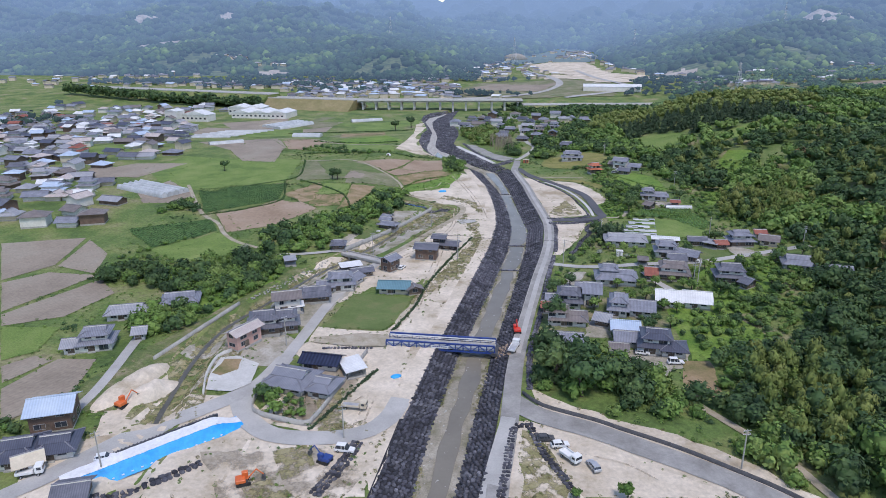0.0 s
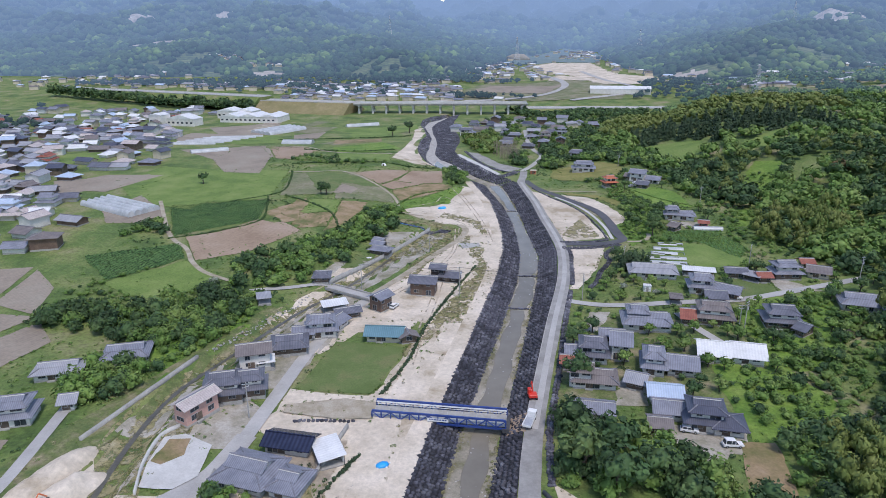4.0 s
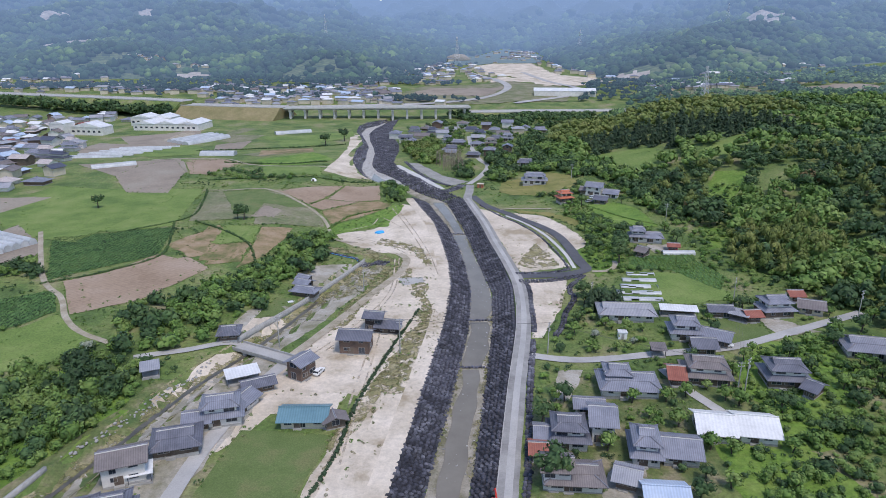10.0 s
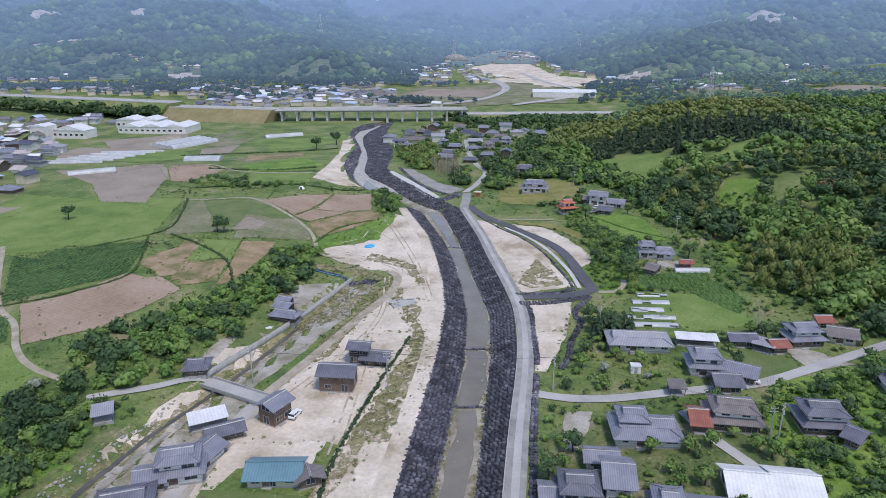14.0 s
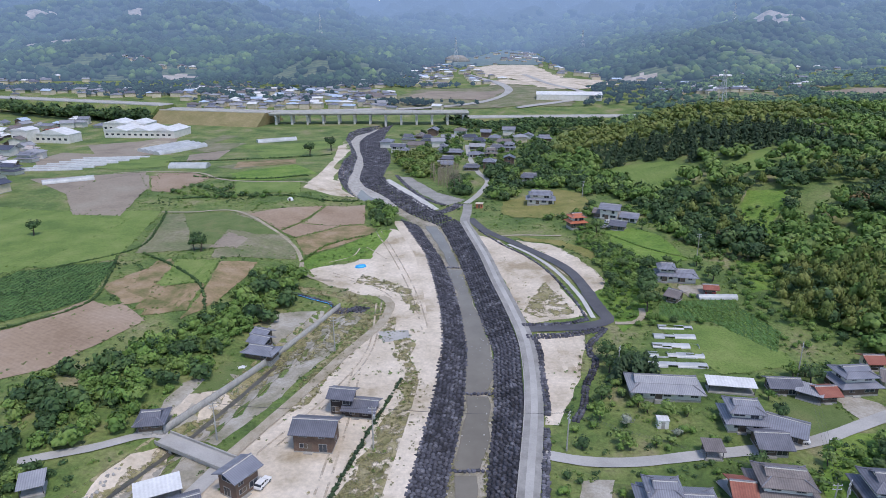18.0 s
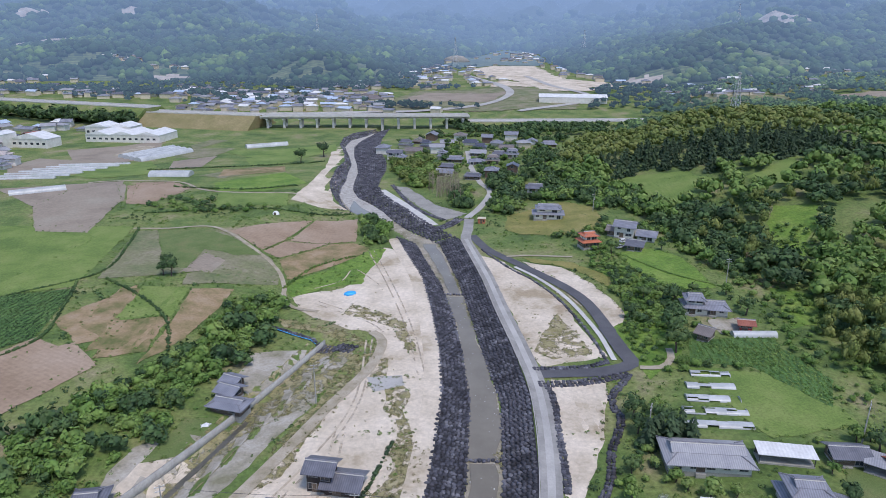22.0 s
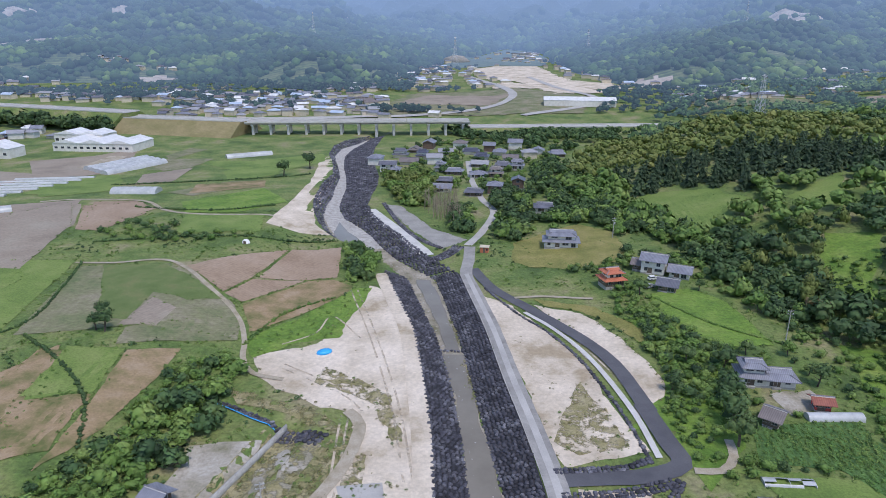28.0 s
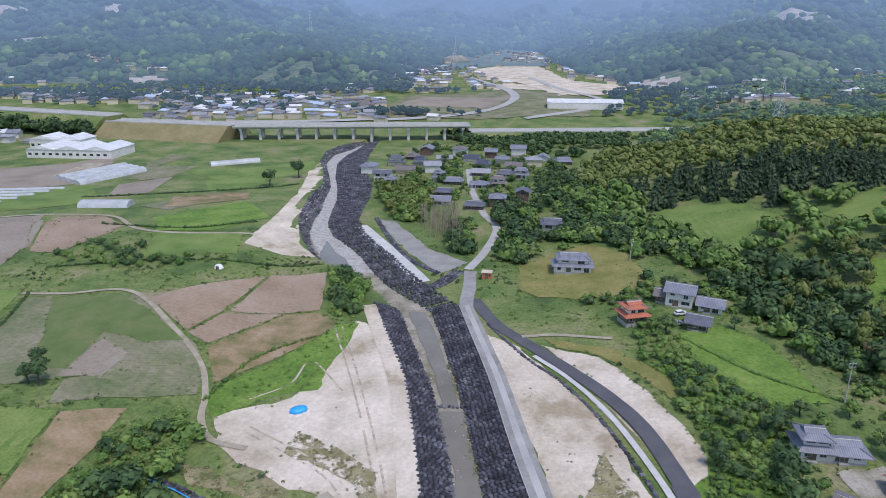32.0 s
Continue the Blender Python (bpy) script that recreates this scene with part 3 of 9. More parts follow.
    if near:
        add_windows(t, w, d, 0.2, 1, seed, max(2, int(w / 3.2)), max(1, int(d / 4)))
        dr = part("door", box(-w * 0.12 - 0.9, -w * 0.12 + 0.9, -d / 2 - 0.05, -d / 2 + 0.05, 0.3, 2.3), M_WOOD, t)
        part("step", box(-w * 0.12 - 1.0, -w * 0.12 + 1.0, -d / 2 - 0.7, -d / 2 - 0.05, -drop, 0.2), M_WALLCON, t)
    return t


# ---- ground sheet ----
gx = np.concatenate([-np.geomspace(4200, 320, 26), np.arange(-300, -130, 8.0), np.arange(-130, 72, 1.6), np.arange(72, 300, 6.0), np.geomspace(300, 4200, 28)])
gy = np.concatenate([-np.geomspace(3000, 80, 16), np.arange(-60, 80, 7.0), np.arange(80, 480, 1.8), np.arange(480, 830, 3.5), np.geomspace(840, 4800, 44)])
GX, GY = np.meshgrid(gx, gy)
GZ = ground_height(GX, GY)
nx = len(gx)
gi = (np.arange(len(gy) - 1)[:, None] * nx + np.arange(nx - 1)[None]).ravel()
tagged(new("ground", fast_mesh("ground", np.stack([GX, GY, GZ], -1).reshape(-1, 3), np.stack([gi, gi + 1, gi + nx + 1, gi + nx], 1), M_GROUND, True)), "grassy valley floor with low terraces and wooded slopes", "ground", kind="structure")


# ---- the river ----
def edges(y):
    return tuple(np.interp(y, ST, e) for e in (L_OUT, L_IN, R_IN, R_OUT))


def river_sheet(name, material, y0, y1, side0, side1, off, label, kind_="structure", step=2.0, k=7, wob=0.0):
    """A sheet between two shares of the bed's width, following the bed."""
    ys = np.arange(y0, y1 + 0.01, step)
    lo, li, ri, ro = edges(ys)
    a, b = li + (ri - li) * side0, li + (ri - li) * side1
    if wob:
        a = a + np.array([wob * noise.noise((0, y * 0.09, 1)) for y in ys])
        b = b + np.array([wob * noise.noise((0, y * 0.09, 9)) for y in ys])
    s = np.linspace(0, 1, k)
    xs = a[:, None] + (b - a)[:, None] * s[None]
    yy = np.repeat(ys[:, None], k, 1)
    z = ground_height(xs, yy) + off if off < 0.5 else bank(yy) - BED + off - 0.5
    v = np.stack([xs, yy, z], -1).reshape(-1, 3)
    i = (np.arange(len(ys) - 1)[:, None] * k + np.arange(k - 1)[None]).ravel()
    return tagged(new(name, fast_mesh(name, v, np.stack([i, i + 1, i + k + 1, i + k], 1), material, True)), label, "river", kind=kind_)


river_sheet("river_bed", M_RIVERBED, 62, 770, -0.02, 1.02, 0.06, "gravelly river bed with weeds at its edges", wob=1.0)
for y0, y1, a, b in ((62, 180, 0.36, 0.80), (180, 249, 0.22, 0.78), (250, 280.5, 0.12, 0.86), (281.5, 375, 0.06, 0.95), (376, 432, 0.3, 0.85)):
    river_sheet("water", M_WATER, y0, y1, a, b, 0.5 + 0.25, "shallow murky river water", wob=1.6)
for y0, y1, a, b in ((470, 600, 0.05, 0.55), (600, 745, 0.25, 0.7)):
    river_sheet("water", M_WATER, y0, y1, a, b, 0.5 + 0.25, "shallow river water among pale cobbles", wob=1.5)
river_sheet("cobble_bar", M_COBBLE, 468, 750, 0.0, 1.0, 0.12, "pale grey cobbles of the upper river bed", wob=1.0)

# stone slopes: bags of dark stones laid side by side
ico_v, ico_f = [], []
_b = bmesh.new()
bmesh.ops.create_icosphere(_b, subdivisions=1, radius=1)
ico_v = np.array([v.co[:] for v in _b.verts])
ico_f = np.array([[v.index for v in f.verts] for f in _b.faces])
_b.free()
_b = bmesh.new()
bmesh.ops.create_icosphere(_b, subdivisions=2, radius=1)
ico2_v = np.array([v.co[:] for v in _b.verts])
ico2_f = np.array([[v.index for v in f.verts] for f in _b.faces])
_b.free()
rng = np.random.default_rng(5)


def lumps(centres, size, flat=0.7, verts=None, faces=None, rough=0.18):
    """Verts and faces of uneven lumps at the places given."""
    bv, bf = (ico_v, ico_f) if verts is None else (verts, faces)
    n = len(centres)
    size = np.broadcast_to(size, (n,))
    v = bv[None] * (1 + rough * rng.normal(size=(n, len(bv), 1)))
    sc = np.stack([size * rng.uniform(0.8, 1.25, n), size * rng.uniform(0.8, 1.25, n), size * flat * rng.uniform(0.8, 1.2, n)], 1)
    v = v * sc[:, None]
    a = rng.uniform(0, 2 * np.pi, n)
    c, s = np.cos(a)[:, None], np.sin(a)[:, None]
    v = np.stack([v[..., 0] * c - v[..., 1] * s, v[..., 0] * s + v[..., 1] * c, v[..., 2]], -1) + np.asarray(centres)[:, None]
    f = bf[None] + (np.arange(n) * len(bv))[:, None, None]
    return v.reshape(-1, 3), f.reshape(-1, 3)


def bank_places(y0, y1, left, gap=1.05, extra=0.0):
    out = []
    for r, y in enumerate(np.arange(y0, y1, gap)):
        lo, li, ri, ro = edges(y)
        a, b = (lo - extra, li + 0.4) if left else (ri - 0.4, ro + extra)
        n = max(1, int(round((b - a) / gap)))
        for i in range(n):
            out.append((a + (i + 0.5 + 0.25 * (r % 2)) * (b - a) / n + rng.uniform(-0.12, 0.12), y + rng.uniform(-0.12, 0.12)))
    return np.array(out)


def stone_bank(name, y0, y1, left, label, parts_from=None, parts_to=None, gap=1.05):
    p = bank_places(y0, y1, left, gap)
    z = ground_height(p[:, 0], p[:, 1])
    c = np.column_stack([p, z + 0.12])
    own = np.zeros(len(c), bool) if parts_from is None else (c[:, 1] >= parts_from) & (c[:, 1] < parts_to)
    v, f = lumps(c[~own], gap * 0.58)
    t = thing(name, pose(0, 0, 0), label, "river bank", kind="structure")
    tagged(part("stone_bags", fast_mesh("stone_bags", v, f, M_STONE), M_STONE, t), kind="stuff")
    protos = []
    for i in range(6):
        pv, pf = lumps(np.zeros((1, 3)), gap * 0.58)
        protos.append(fast_mesh("stone_bag", pv, pf, M_STONE))
    for i, q in enumerate(c[own]):
        o = new("stone_bag", protos[i % 6])
        o.parent = t
        o.matrix_world = pose(*q, 0, 0, rng.uniform(0, 360))
    return t


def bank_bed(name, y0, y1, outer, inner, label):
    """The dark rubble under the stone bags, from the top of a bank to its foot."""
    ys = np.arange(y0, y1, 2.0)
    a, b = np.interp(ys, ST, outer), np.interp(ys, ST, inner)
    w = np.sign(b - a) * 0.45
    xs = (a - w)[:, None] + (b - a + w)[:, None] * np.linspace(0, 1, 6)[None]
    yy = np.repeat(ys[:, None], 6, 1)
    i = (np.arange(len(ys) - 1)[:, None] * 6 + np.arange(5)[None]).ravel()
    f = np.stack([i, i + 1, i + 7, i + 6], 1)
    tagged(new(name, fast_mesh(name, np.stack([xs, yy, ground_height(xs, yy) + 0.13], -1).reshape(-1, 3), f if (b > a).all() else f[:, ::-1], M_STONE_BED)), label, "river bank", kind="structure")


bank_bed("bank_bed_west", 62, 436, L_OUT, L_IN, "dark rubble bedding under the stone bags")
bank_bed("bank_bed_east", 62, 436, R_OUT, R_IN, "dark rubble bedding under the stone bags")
stone_bank("stone_bank_west", 75, 436, True, "sloping bank of dark netted stone bags", 232, 255)
stone_bank("stone_bank_east", 75, 436, False, "sloping bank of dark netted stone bags", 290, 313)
stone_bank("stone_bank_upper_west", 478, 764, True, "dark stone bank of the upper river", gap=1.5)
stone_bank("stone_bank_upper_east", 437, 764, False, "broad dark stone bank of the upper river", gap=1.5)

# bare earth and gravel beside the river
patch("sand_flat", M_SAND, 0.05, 1.2, [(-35.5, 419.4), (-27.9, 413.5), (-16, 373), (-11.2, 343.8), (-8.8, 288.1), (-41.3, 286.9), (-35.3, 301.9), (-27.8, 320.2), (-26.7, 328.1), (-29.6, 338.2), (-38.9, 342.6), (-58.4, 356), (-61.4, 367.3), (-44.7, 374.4), (-39.8, 391.1)], "pale bare sandy ground levelled beside the river")
patch("sand_strip", M_SAND, 0.05, 1.0, [(-28.8, 312.5), (-13.6, 312.8), (-9.2, 294), (-12.7, 263.2), (-19.4, 230.2), (-21.2, 206.3), (-35.5, 206), (-31.6, 223.3), (-26.9, 247.8), (-18.4, 277.3), (-17.6, 293.6), (-34.4, 280.8), (-43.5, 256.2), (-50.6, 247.3), (-57.2, 244.4), (-51.2, 262.5), (-41.5, 280.7)], "pale sandy strip with tyre tracks beside the stone bank")
patch("sand_yard", M_SAND, 0.06, 0.8, [(-58.8, 247.1), (-44.1, 259.4), (-29.8, 247.7), (-32, 242.2), (-36.3, 221.2), (-51.5, 220.9), (-59.5, 205.5), (-62.8, 205.4), (-58.7, 227.1)], "pale gravel yard between the houses")
patch("sand_yard", M_SAND, 0.06, 0.8, [(-63.4, 133.4), (-44.7, 128.4), (-30.4, 125.4), (-27.5, 142.3), (-21.7, 172), (-35, 180), (-44.6, 183), (-62.3, 175.2), (-66.5, 166.9), (-59, 164.7), (-40.6, 164.9), (-41.2, 135.8), (-41.3, 131)], "pale sandy ground around the bridge approach")
patch("sand_yard", M_SAND, 0.06, 0.8, [(-64.9, 123.8), (-38.2, 124.6), (-32.5, 123), (-33.6, 107.4), (-67.9, 103.4), (-69.8, 114.4)], "trampled pale sand of a work yard")
patch("sand_strip", M_SAND, 0.05, 0.8, [(-45.5, 178.9), (-35, 180), (-24.3, 228.4), (-11.3, 269.5), (-17.2, 285.1), (-25.3, 260.8), (-33.3, 216.4), (-38.3, 187.7)], "pale sandy strip above the stone bank")
patch("sand_flat", M_SAND, 0.05, 0.8, [(4.5, 411.4), (14.6, 403.1), (30, 369.6), (34.8, 340.5), (38.5, 324.4), (18.2, 320), (15, 344), (9.3, 382.6)], "pale sandy plot between two roads with weeds")
patch("sand_flat", M_SAND, 0.05, 0.8, [(20.9, 404.9), (36.2, 396.8), (45.5, 375.7), (49.9, 351.5), (44.8, 340.7), (41.4, 342.8), (37.7, 372.9)], "pale sandy margin beside the asphalt road")
patch("sand_flat", M_SAND, 0.05, 0.6, [(19.4, 309.6), (35, 312.6), (34, 303.1), (28.7, 288.5), (18.6, 288.3)], "pale sandy plot below the dike")
patch("sand_flat", M_SAND, 0.05, 0.6, [(20.5, 312.5), (35.5, 312.6), (29.3, 285.9), (20.3, 263.9), (17.1, 263.9)], "pale sandy wedge beside the road")
patch("sand_yard", M_SAND, 0.05, 0.8, [(5.2, 139.3), (13.9, 136.6), (31.4, 131.7), (44.7, 121.2), (54.5, 116.5), (15.7, 112.5), (8.2, 127.2)], "pale gravel car park beside the bend")
patch("sand_strip", M_SAND, 0.06, 0.8, [(-89.8, 720.9), (-80.1, 743.1), (-92, 708.9), (-95.5, 673.5), (-80.5, 605.9), (-76.4, 554.2), (-76.1, 516.1), (-70.7, 492.9), (-60.6, 478.7), (-73.6, 476.3), (-90.4, 480.4), (-89.2, 517.2), (-91, 579.8), (-98.9, 644.8)], "pale sandy track on the outer bank")
patch("gravel_flat", M_GRAVEL, 0.06, 0.8, [(-43.6, 534.8), (-33.7, 531.2), (-15.7, 491), (0.6, 474.1), (-10.2, 461.2), (-24.9, 487.1)], "grey gravel flat behind the dike")
patch("sand_flat", M_SAND, 0.05, 0.8, [(-106.9, 153.6), (-96.6, 154.6), (-89.2, 143.4), (-87.9, 130.1), (-85.7, 118.9), (-92.9, 115.6), (-100, 131)], "pale excavated earth heap beside the stream")
patch("sand_strip", M_SAND, 0.055, 0.6, [(-36, 180), (-22.5, 178), (-19.5, 208), (-32.5, 210)], "pale sandy strip above the stone bank near the bridge")
patch("sand_strip", M_SAND, 0.055, 0.6, [(-30.5, 118), (-27.5, 108), (-26, 140), (-23.5, 158), (-22, 176), (-30, 176), (-28.5, 140)], "pale sandy track down the river bank")
# grass and weeds
patch("weeds", M_DRYGRASS, 0.10, 1.5, [(-22, 302.7), (-15.7, 293.7), (-14.9, 277.3), (-20.7, 245.1), (-26.5, 223.4), (-33.2, 206.1), (-36.6, 206), (-31.6, 223.3), (-23, 253.6), (-17.5, 277.3)], "yellowish weeds on the sandy bank")
patch("weeds", M_DRYGRASS, 0.10, 1.5, [(-40.4, 360.2), (-32.9, 356.6), (-21.9, 348), (-15.8, 328.3), (-17.7, 325.6), (-24.7, 343), (-40.8, 352.8)], "dry weeds along the dirt track")
patch("weeds", M_DRYGRASS, 0.10, 1.2, [(-23.3, 306.4), (-18.4, 308.6), (-15.8, 301.4), (-18.1, 292.9), (-23.3, 296.4)], "green and dry weeds on sand")
patch("weeds", M_DRYGRASS, 0.10, 1.2, [(27.7, 354.4), (32.3, 343.9), (34.7, 326.1), (23, 324), (17.9, 329.2)], "dry weeds on the sandy plot")
patch("weeds", M_DRYGRASS, 0.10, 1.0, [(-45.3, 335), (-31.9, 327.9), (-32.6, 315.1), (-43.7, 295.9), (-52.9, 287.4), (-59, 288.2), (-52.4, 303.7)], "dry weeds in the walled channel")
patch("weeds", M_DRYGRASS, 0.10, 1.0, [(-63.4, 349.9), (-36.8, 339.5), (-28.9, 328), (-42.7, 337.4), (-59.5, 342.1)], "dry weeds on the slope")
patch("weeds", M_DRYGRASS, 0.10, 1.0, [(-44.7, 133), (-35.3, 135.2), (-31.6, 130.8), (-43.3, 128.5)], "weedy grass edge of the yard")
patch("lawn", M_GRASS, 0.10, 0.5, [(-57.2, 214), (-34.8, 212.5), (-39.2, 185.8), (-60.5, 185.2)], "mown green grass plot")
patch("lawn", M_GRASS, 0.10, 0.8, [(-69.8, 290.4), (-58.8, 294.1), (-62.3, 278.9), (-71.1, 274.1)], "grassy yard beside the wall")
patch("lawn", M_GRASS, 0.10, 0.6, [(79.6, 279.3), (88.3, 272.2), (90, 262.3), (73.9, 257.3), (72.4, 265.1)], "green lawn of a farm yard")
patch("lawn", M_GRASS, 0.09, 1.2, [(20.3, 471.5), (50.9, 472.5), (64.6, 451.5), (49.9, 439), (33.4, 442.8)], "grassy slope around the farmhouse")
patch("meadow", M_MEADOW, 0.10, 1.2, [(50.5, 317), (82.7, 313.3), (89.5, 290.9), (66.5, 284.9), (57.7, 312.8)], "bright green rice plot")
patch("crop_field", M_CROP, 0.12, 0.6, [(67.1, 329.5), (89, 327.3), (93.9, 310.5), (86.4, 298.2), (77, 314.6)], "bright green crop field")
patch("crop_field", M_CROP, 0.12, 0.6, [(63.7, 332.9), (90.3, 335.7), (84.3, 317.1), (59.4, 318.4)], "leafy green vegetable rows")
# yards and gardens
patch("sand_yard", M_SAND, 0.05, 1.2, [(-60.8, 229.9), (-54.8, 250.4), (-45.2, 264.8), (-37.9, 288.5), (-27.1, 326.5), (-22.4, 305.1), (-16, 287.3), (-18.6, 269.4), (-26.3, 252.1), (-29.1, 238), (-31.3, 230.6)], "pale sandy building ground between the houses")
patch("weeds", M_DRYGRASS, 0.07, 1.2, [(-15.9, 285.7), (-10.2, 281.1), (-12.7, 254.9), (-17.6, 230.9), (-29, 230.6), (-25.7, 247.8), (-20, 269.4)], "yellow green weeds on the sandy bank")
patch("weeds", M_DRYGRASS, 0.09, 1.0, [(-44, 286.7), (-34.9, 312.9), (-28.1, 336.3), (-26.9, 324.2), (-36.6, 290.2), (-40.9, 271.7), (-48, 264.8)], "weeds along the track")
patch("weeds", M_DRYGRASS, 0.09, 1.0, [(-29.8, 323.3), (-23.5, 323.4), (-23.3, 307.5), (-28.3, 307.4)], "weeds along the track")
patch("yard", M_SAND, 0.05, 1.0, [(-100.1, 97.5), (-101.6, 114.6), (-90.4, 120.4), (-82.5, 139.8), (-67.3, 143.1), (-57.5, 129.4), (-36.1, 127), (-28.7, 130), (-29, 107.9)], "dusty work yard and lanes")
patch("road_shoulder", M_SAND, 0.05, 1.0, [(6.2, 153.9), (20, 144.5), (40.1, 137), (55.5, 126), (63.6, 117.5), (65.7, 110), (46.5, 115.7), (26, 129), (8.6, 139.7)], "pale sandy shoulder along the bending road")
patch("yard", M_SAND, 0.05, 0.8, [(-1, 138.7), (5.2, 139.3), (13.8, 118), (15.7, 112.5), (-0.3, 110.9)], "weedy sand between the roads")
patch("weeds", M_DRYGRASS, 0.10, 1.0, [(3.1, 135.5), (7.1, 133.6), (13.8, 118), (12.3, 112.2), (3.1, 111.2)], "green weeds between the roads")
patch("yard", M_YARD, 0.04, 1.0, [(-64.4, 185), (-63.3, 192.5), (-57.6, 215.2), (-53.1, 242.4), (-65, 255.2), (-77.9, 227.1), (-83.5, 199.8), (-84.9, 182.8)], "pale trodden yard between houses and street")
patch("yard", M_YARD, 0.04, 1.0, [(-82.5, 139.8), (-74, 159.9), (-71.4, 191.7), (-67.1, 242.2), (-77.8, 238.9), (-84.8, 191.1), (-86, 171.9), (-83.1, 154.1)], "pale yard along the street")
patch("garden", M_GARDEN, 0.05, 1.2, [(12.4, 228.5), (24.4, 244), (61.3, 236.1), (66, 215.2), (59.2, 202.1), (36.2, 187.3), (7.1, 186.8)], "garden ground between the village houses", block=False)
patch("yard", M_YARD, 0.09, 1.2, [(21.9, 244), (29.2, 244), (23.5, 228.7), (18.3, 228.6)], "pale bare yard")
patch("yard", M_YARD, 0.09, 1.2, [(28.6, 204.5), (36.2, 204.4), (30.5, 187.2), (22.6, 187.1)], "pale lane between houses")
patch("yard", M_YARD, 0.09, 1.0, [(34.3, 179.6), (51.8, 178.4), (49.6, 169.1), (30.3, 168.1)], "pale farm yard")
patch("yard", M_YARD, 0.09, 1.0, [(34.4, 175.6), (49.4, 178.4), (43, 163.3), (34.4, 165.7)], "pale farm yard")
patch("bare_plot", M_FALLOW, 0.09, 1.0, [(49, 173.3), (57, 173.9), (55, 155.8), (46, 153.6)], "brown bare garden plot")
patch("yard", M_YARD, 0.09, 1.0, [(88.2, 279.5), (99.9, 272.4), (106, 265.8), (91.6, 262.3)], "pale farm yard")
patch("yard", M_YARD, 0.09, 1.0, [(73.7, 345.7), (84, 348.5), (85.8, 341.1), (74.5, 337.3)], "pale farm yard")
patch("weedy_plot", M_LUSH, 0.05, 1.5, [(77, 257.4), (104.2, 262.6), (104.3, 245.3), (81, 207.4), (66.5, 207.1), (70.1, 223.9), (66.6, 230.2)], "lush green overgrown plot", block=False)
GLADES = [[(98, 342), (104, 372), (116, 366), (112, 345)], [(116, 396), (126, 392), (156, 440), (140, 450), (126, 424)]]
for glade_ in GLADES:
    patch("glade", M_LUSH, 0.05, 1.5, glade_, "grassy glade between the trees on the slope", block=False)
patch("weedy_plot", M_LUSH, 0.05, 1.5, [(51.9, 210.2), (72.6, 208.6), (78.5, 192.2), (67.2, 173.9), (52.1, 173)], "lush green overgrown plot", block=False)
patch("yard", M_YARD, 0.06, 1.0, [(-75.8, 277.6), (-65, 287), (-59.7, 279.5), (-66.1, 266.5), (-69.8, 260.1), (-77.2, 252.3)], "pale bare earth beside the small bridge")
patch("yard", M_YARD, 0.06, 1.0, [(-63.4, 323.7), (-48.8, 328.3), (-48.1, 318.4), (-56.3, 301), (-63.2, 309.3)], "pale foundation plot beside the wall")
patch("weedy_plot", M_LUSH, 0.05, 1.5, [(53.8, 387.3), (58.8, 354.1), (61.3, 329.3), (46.7, 310.3), (45, 327.6), (49.9, 351.5)], "lush green slope beside the road", block=False)
patch("weedy_plot", M_LUSH, 0.05, 1.0, [(-68, 376.4), (-55, 391.5), (-40.7, 416.8), (-34.5, 416.9), (-39.8, 378.8), (-50.7, 375.8), (-61.3, 365.4)], "bright green bank of weeds", block=False)
patch("yard", M_SAND, 0.07, 0.8, [(-82.8, 224.8), (-78.3, 236.2), (-75.5, 248.8), (-69, 254.3), (-66.5, 243), (-71.5, 229.5), (-79, 221.9)], "pale dirt beside the small bridge")
patch("yard", M_SAND, 0.08, 0.6, [(-72.8, 263.3), (-71.4, 274.7), (-63.4, 277), (-58.5, 271.8), (-65.1, 264.6)], "bare pinkish plot beside the walled stream")
patch("yard", M_YARD, 0.08, 0.8, [(-76, 159), (-67, 158), (-66.3, 176), (-70, 179), (-76, 170)], "grey trodden yard beside the street")
patch("sand_strip", M_SAND, 0.08, 0.6, [(-62, 175), (-61.5, 185.5), (-50, 184.5), (-38, 185), (-37, 177)], "sandy ground between the lawn and the bridge ramp")
patch("stream_bed", M_YARD, 0.055, 0.8, [(-68, 258), (-58, 287), (-48, 315), (-42, 331), (-34, 326), (-40, 300), (-50, 272), (-58, 254)], "brown silty bed of the walled stream")
patch("stream_bed", M_YARD, 0.055, 0.8, [(-95, 160), (-89, 196), (-81, 222), (-74, 242), (-69, 240), (-75, 220), (-81, 194), (-85, 160)], "brown silty bed beside the old wall")
patch("concrete_pad", M_ROAD, 0.1, 0.5, [(-29, 312.4), (-19.5, 313.5), (-18, 308.5), (-26, 305)], "pale grey pad where two tracks meet")
# fields
patch("bare_field", M_SOIL, 0.12, 0.3, [(-102.3, 422.2), (-72.6, 452.4), (-77.2, 420.9), (-82.7, 403.3)], "pinkish brown bare field")
patch("bare_field", M_SOIL, 0.12, 0.3, [(-71.5, 453.6), (-52.8, 461.7), (-48.4, 427.1), (-75.6, 420.4)], "pinkish brown bare field")
patch("bare_field", M_SOIL, 0.12, 0.3, [(-77.1, 417.9), (-59.4, 424.5), (-74.9, 398.8), (-81.7, 402.7)], "pinkish brown bare field")
patch("fallow_field", M_FALLOW, 0.12, 0.5, [(-74, 397.8), (-58.3, 423.7), (-49.3, 424.4), (-41, 418.8), (-45.7, 407), (-55.4, 393.1), (-67.2, 380)], "brown fallow field with sparse weeds")
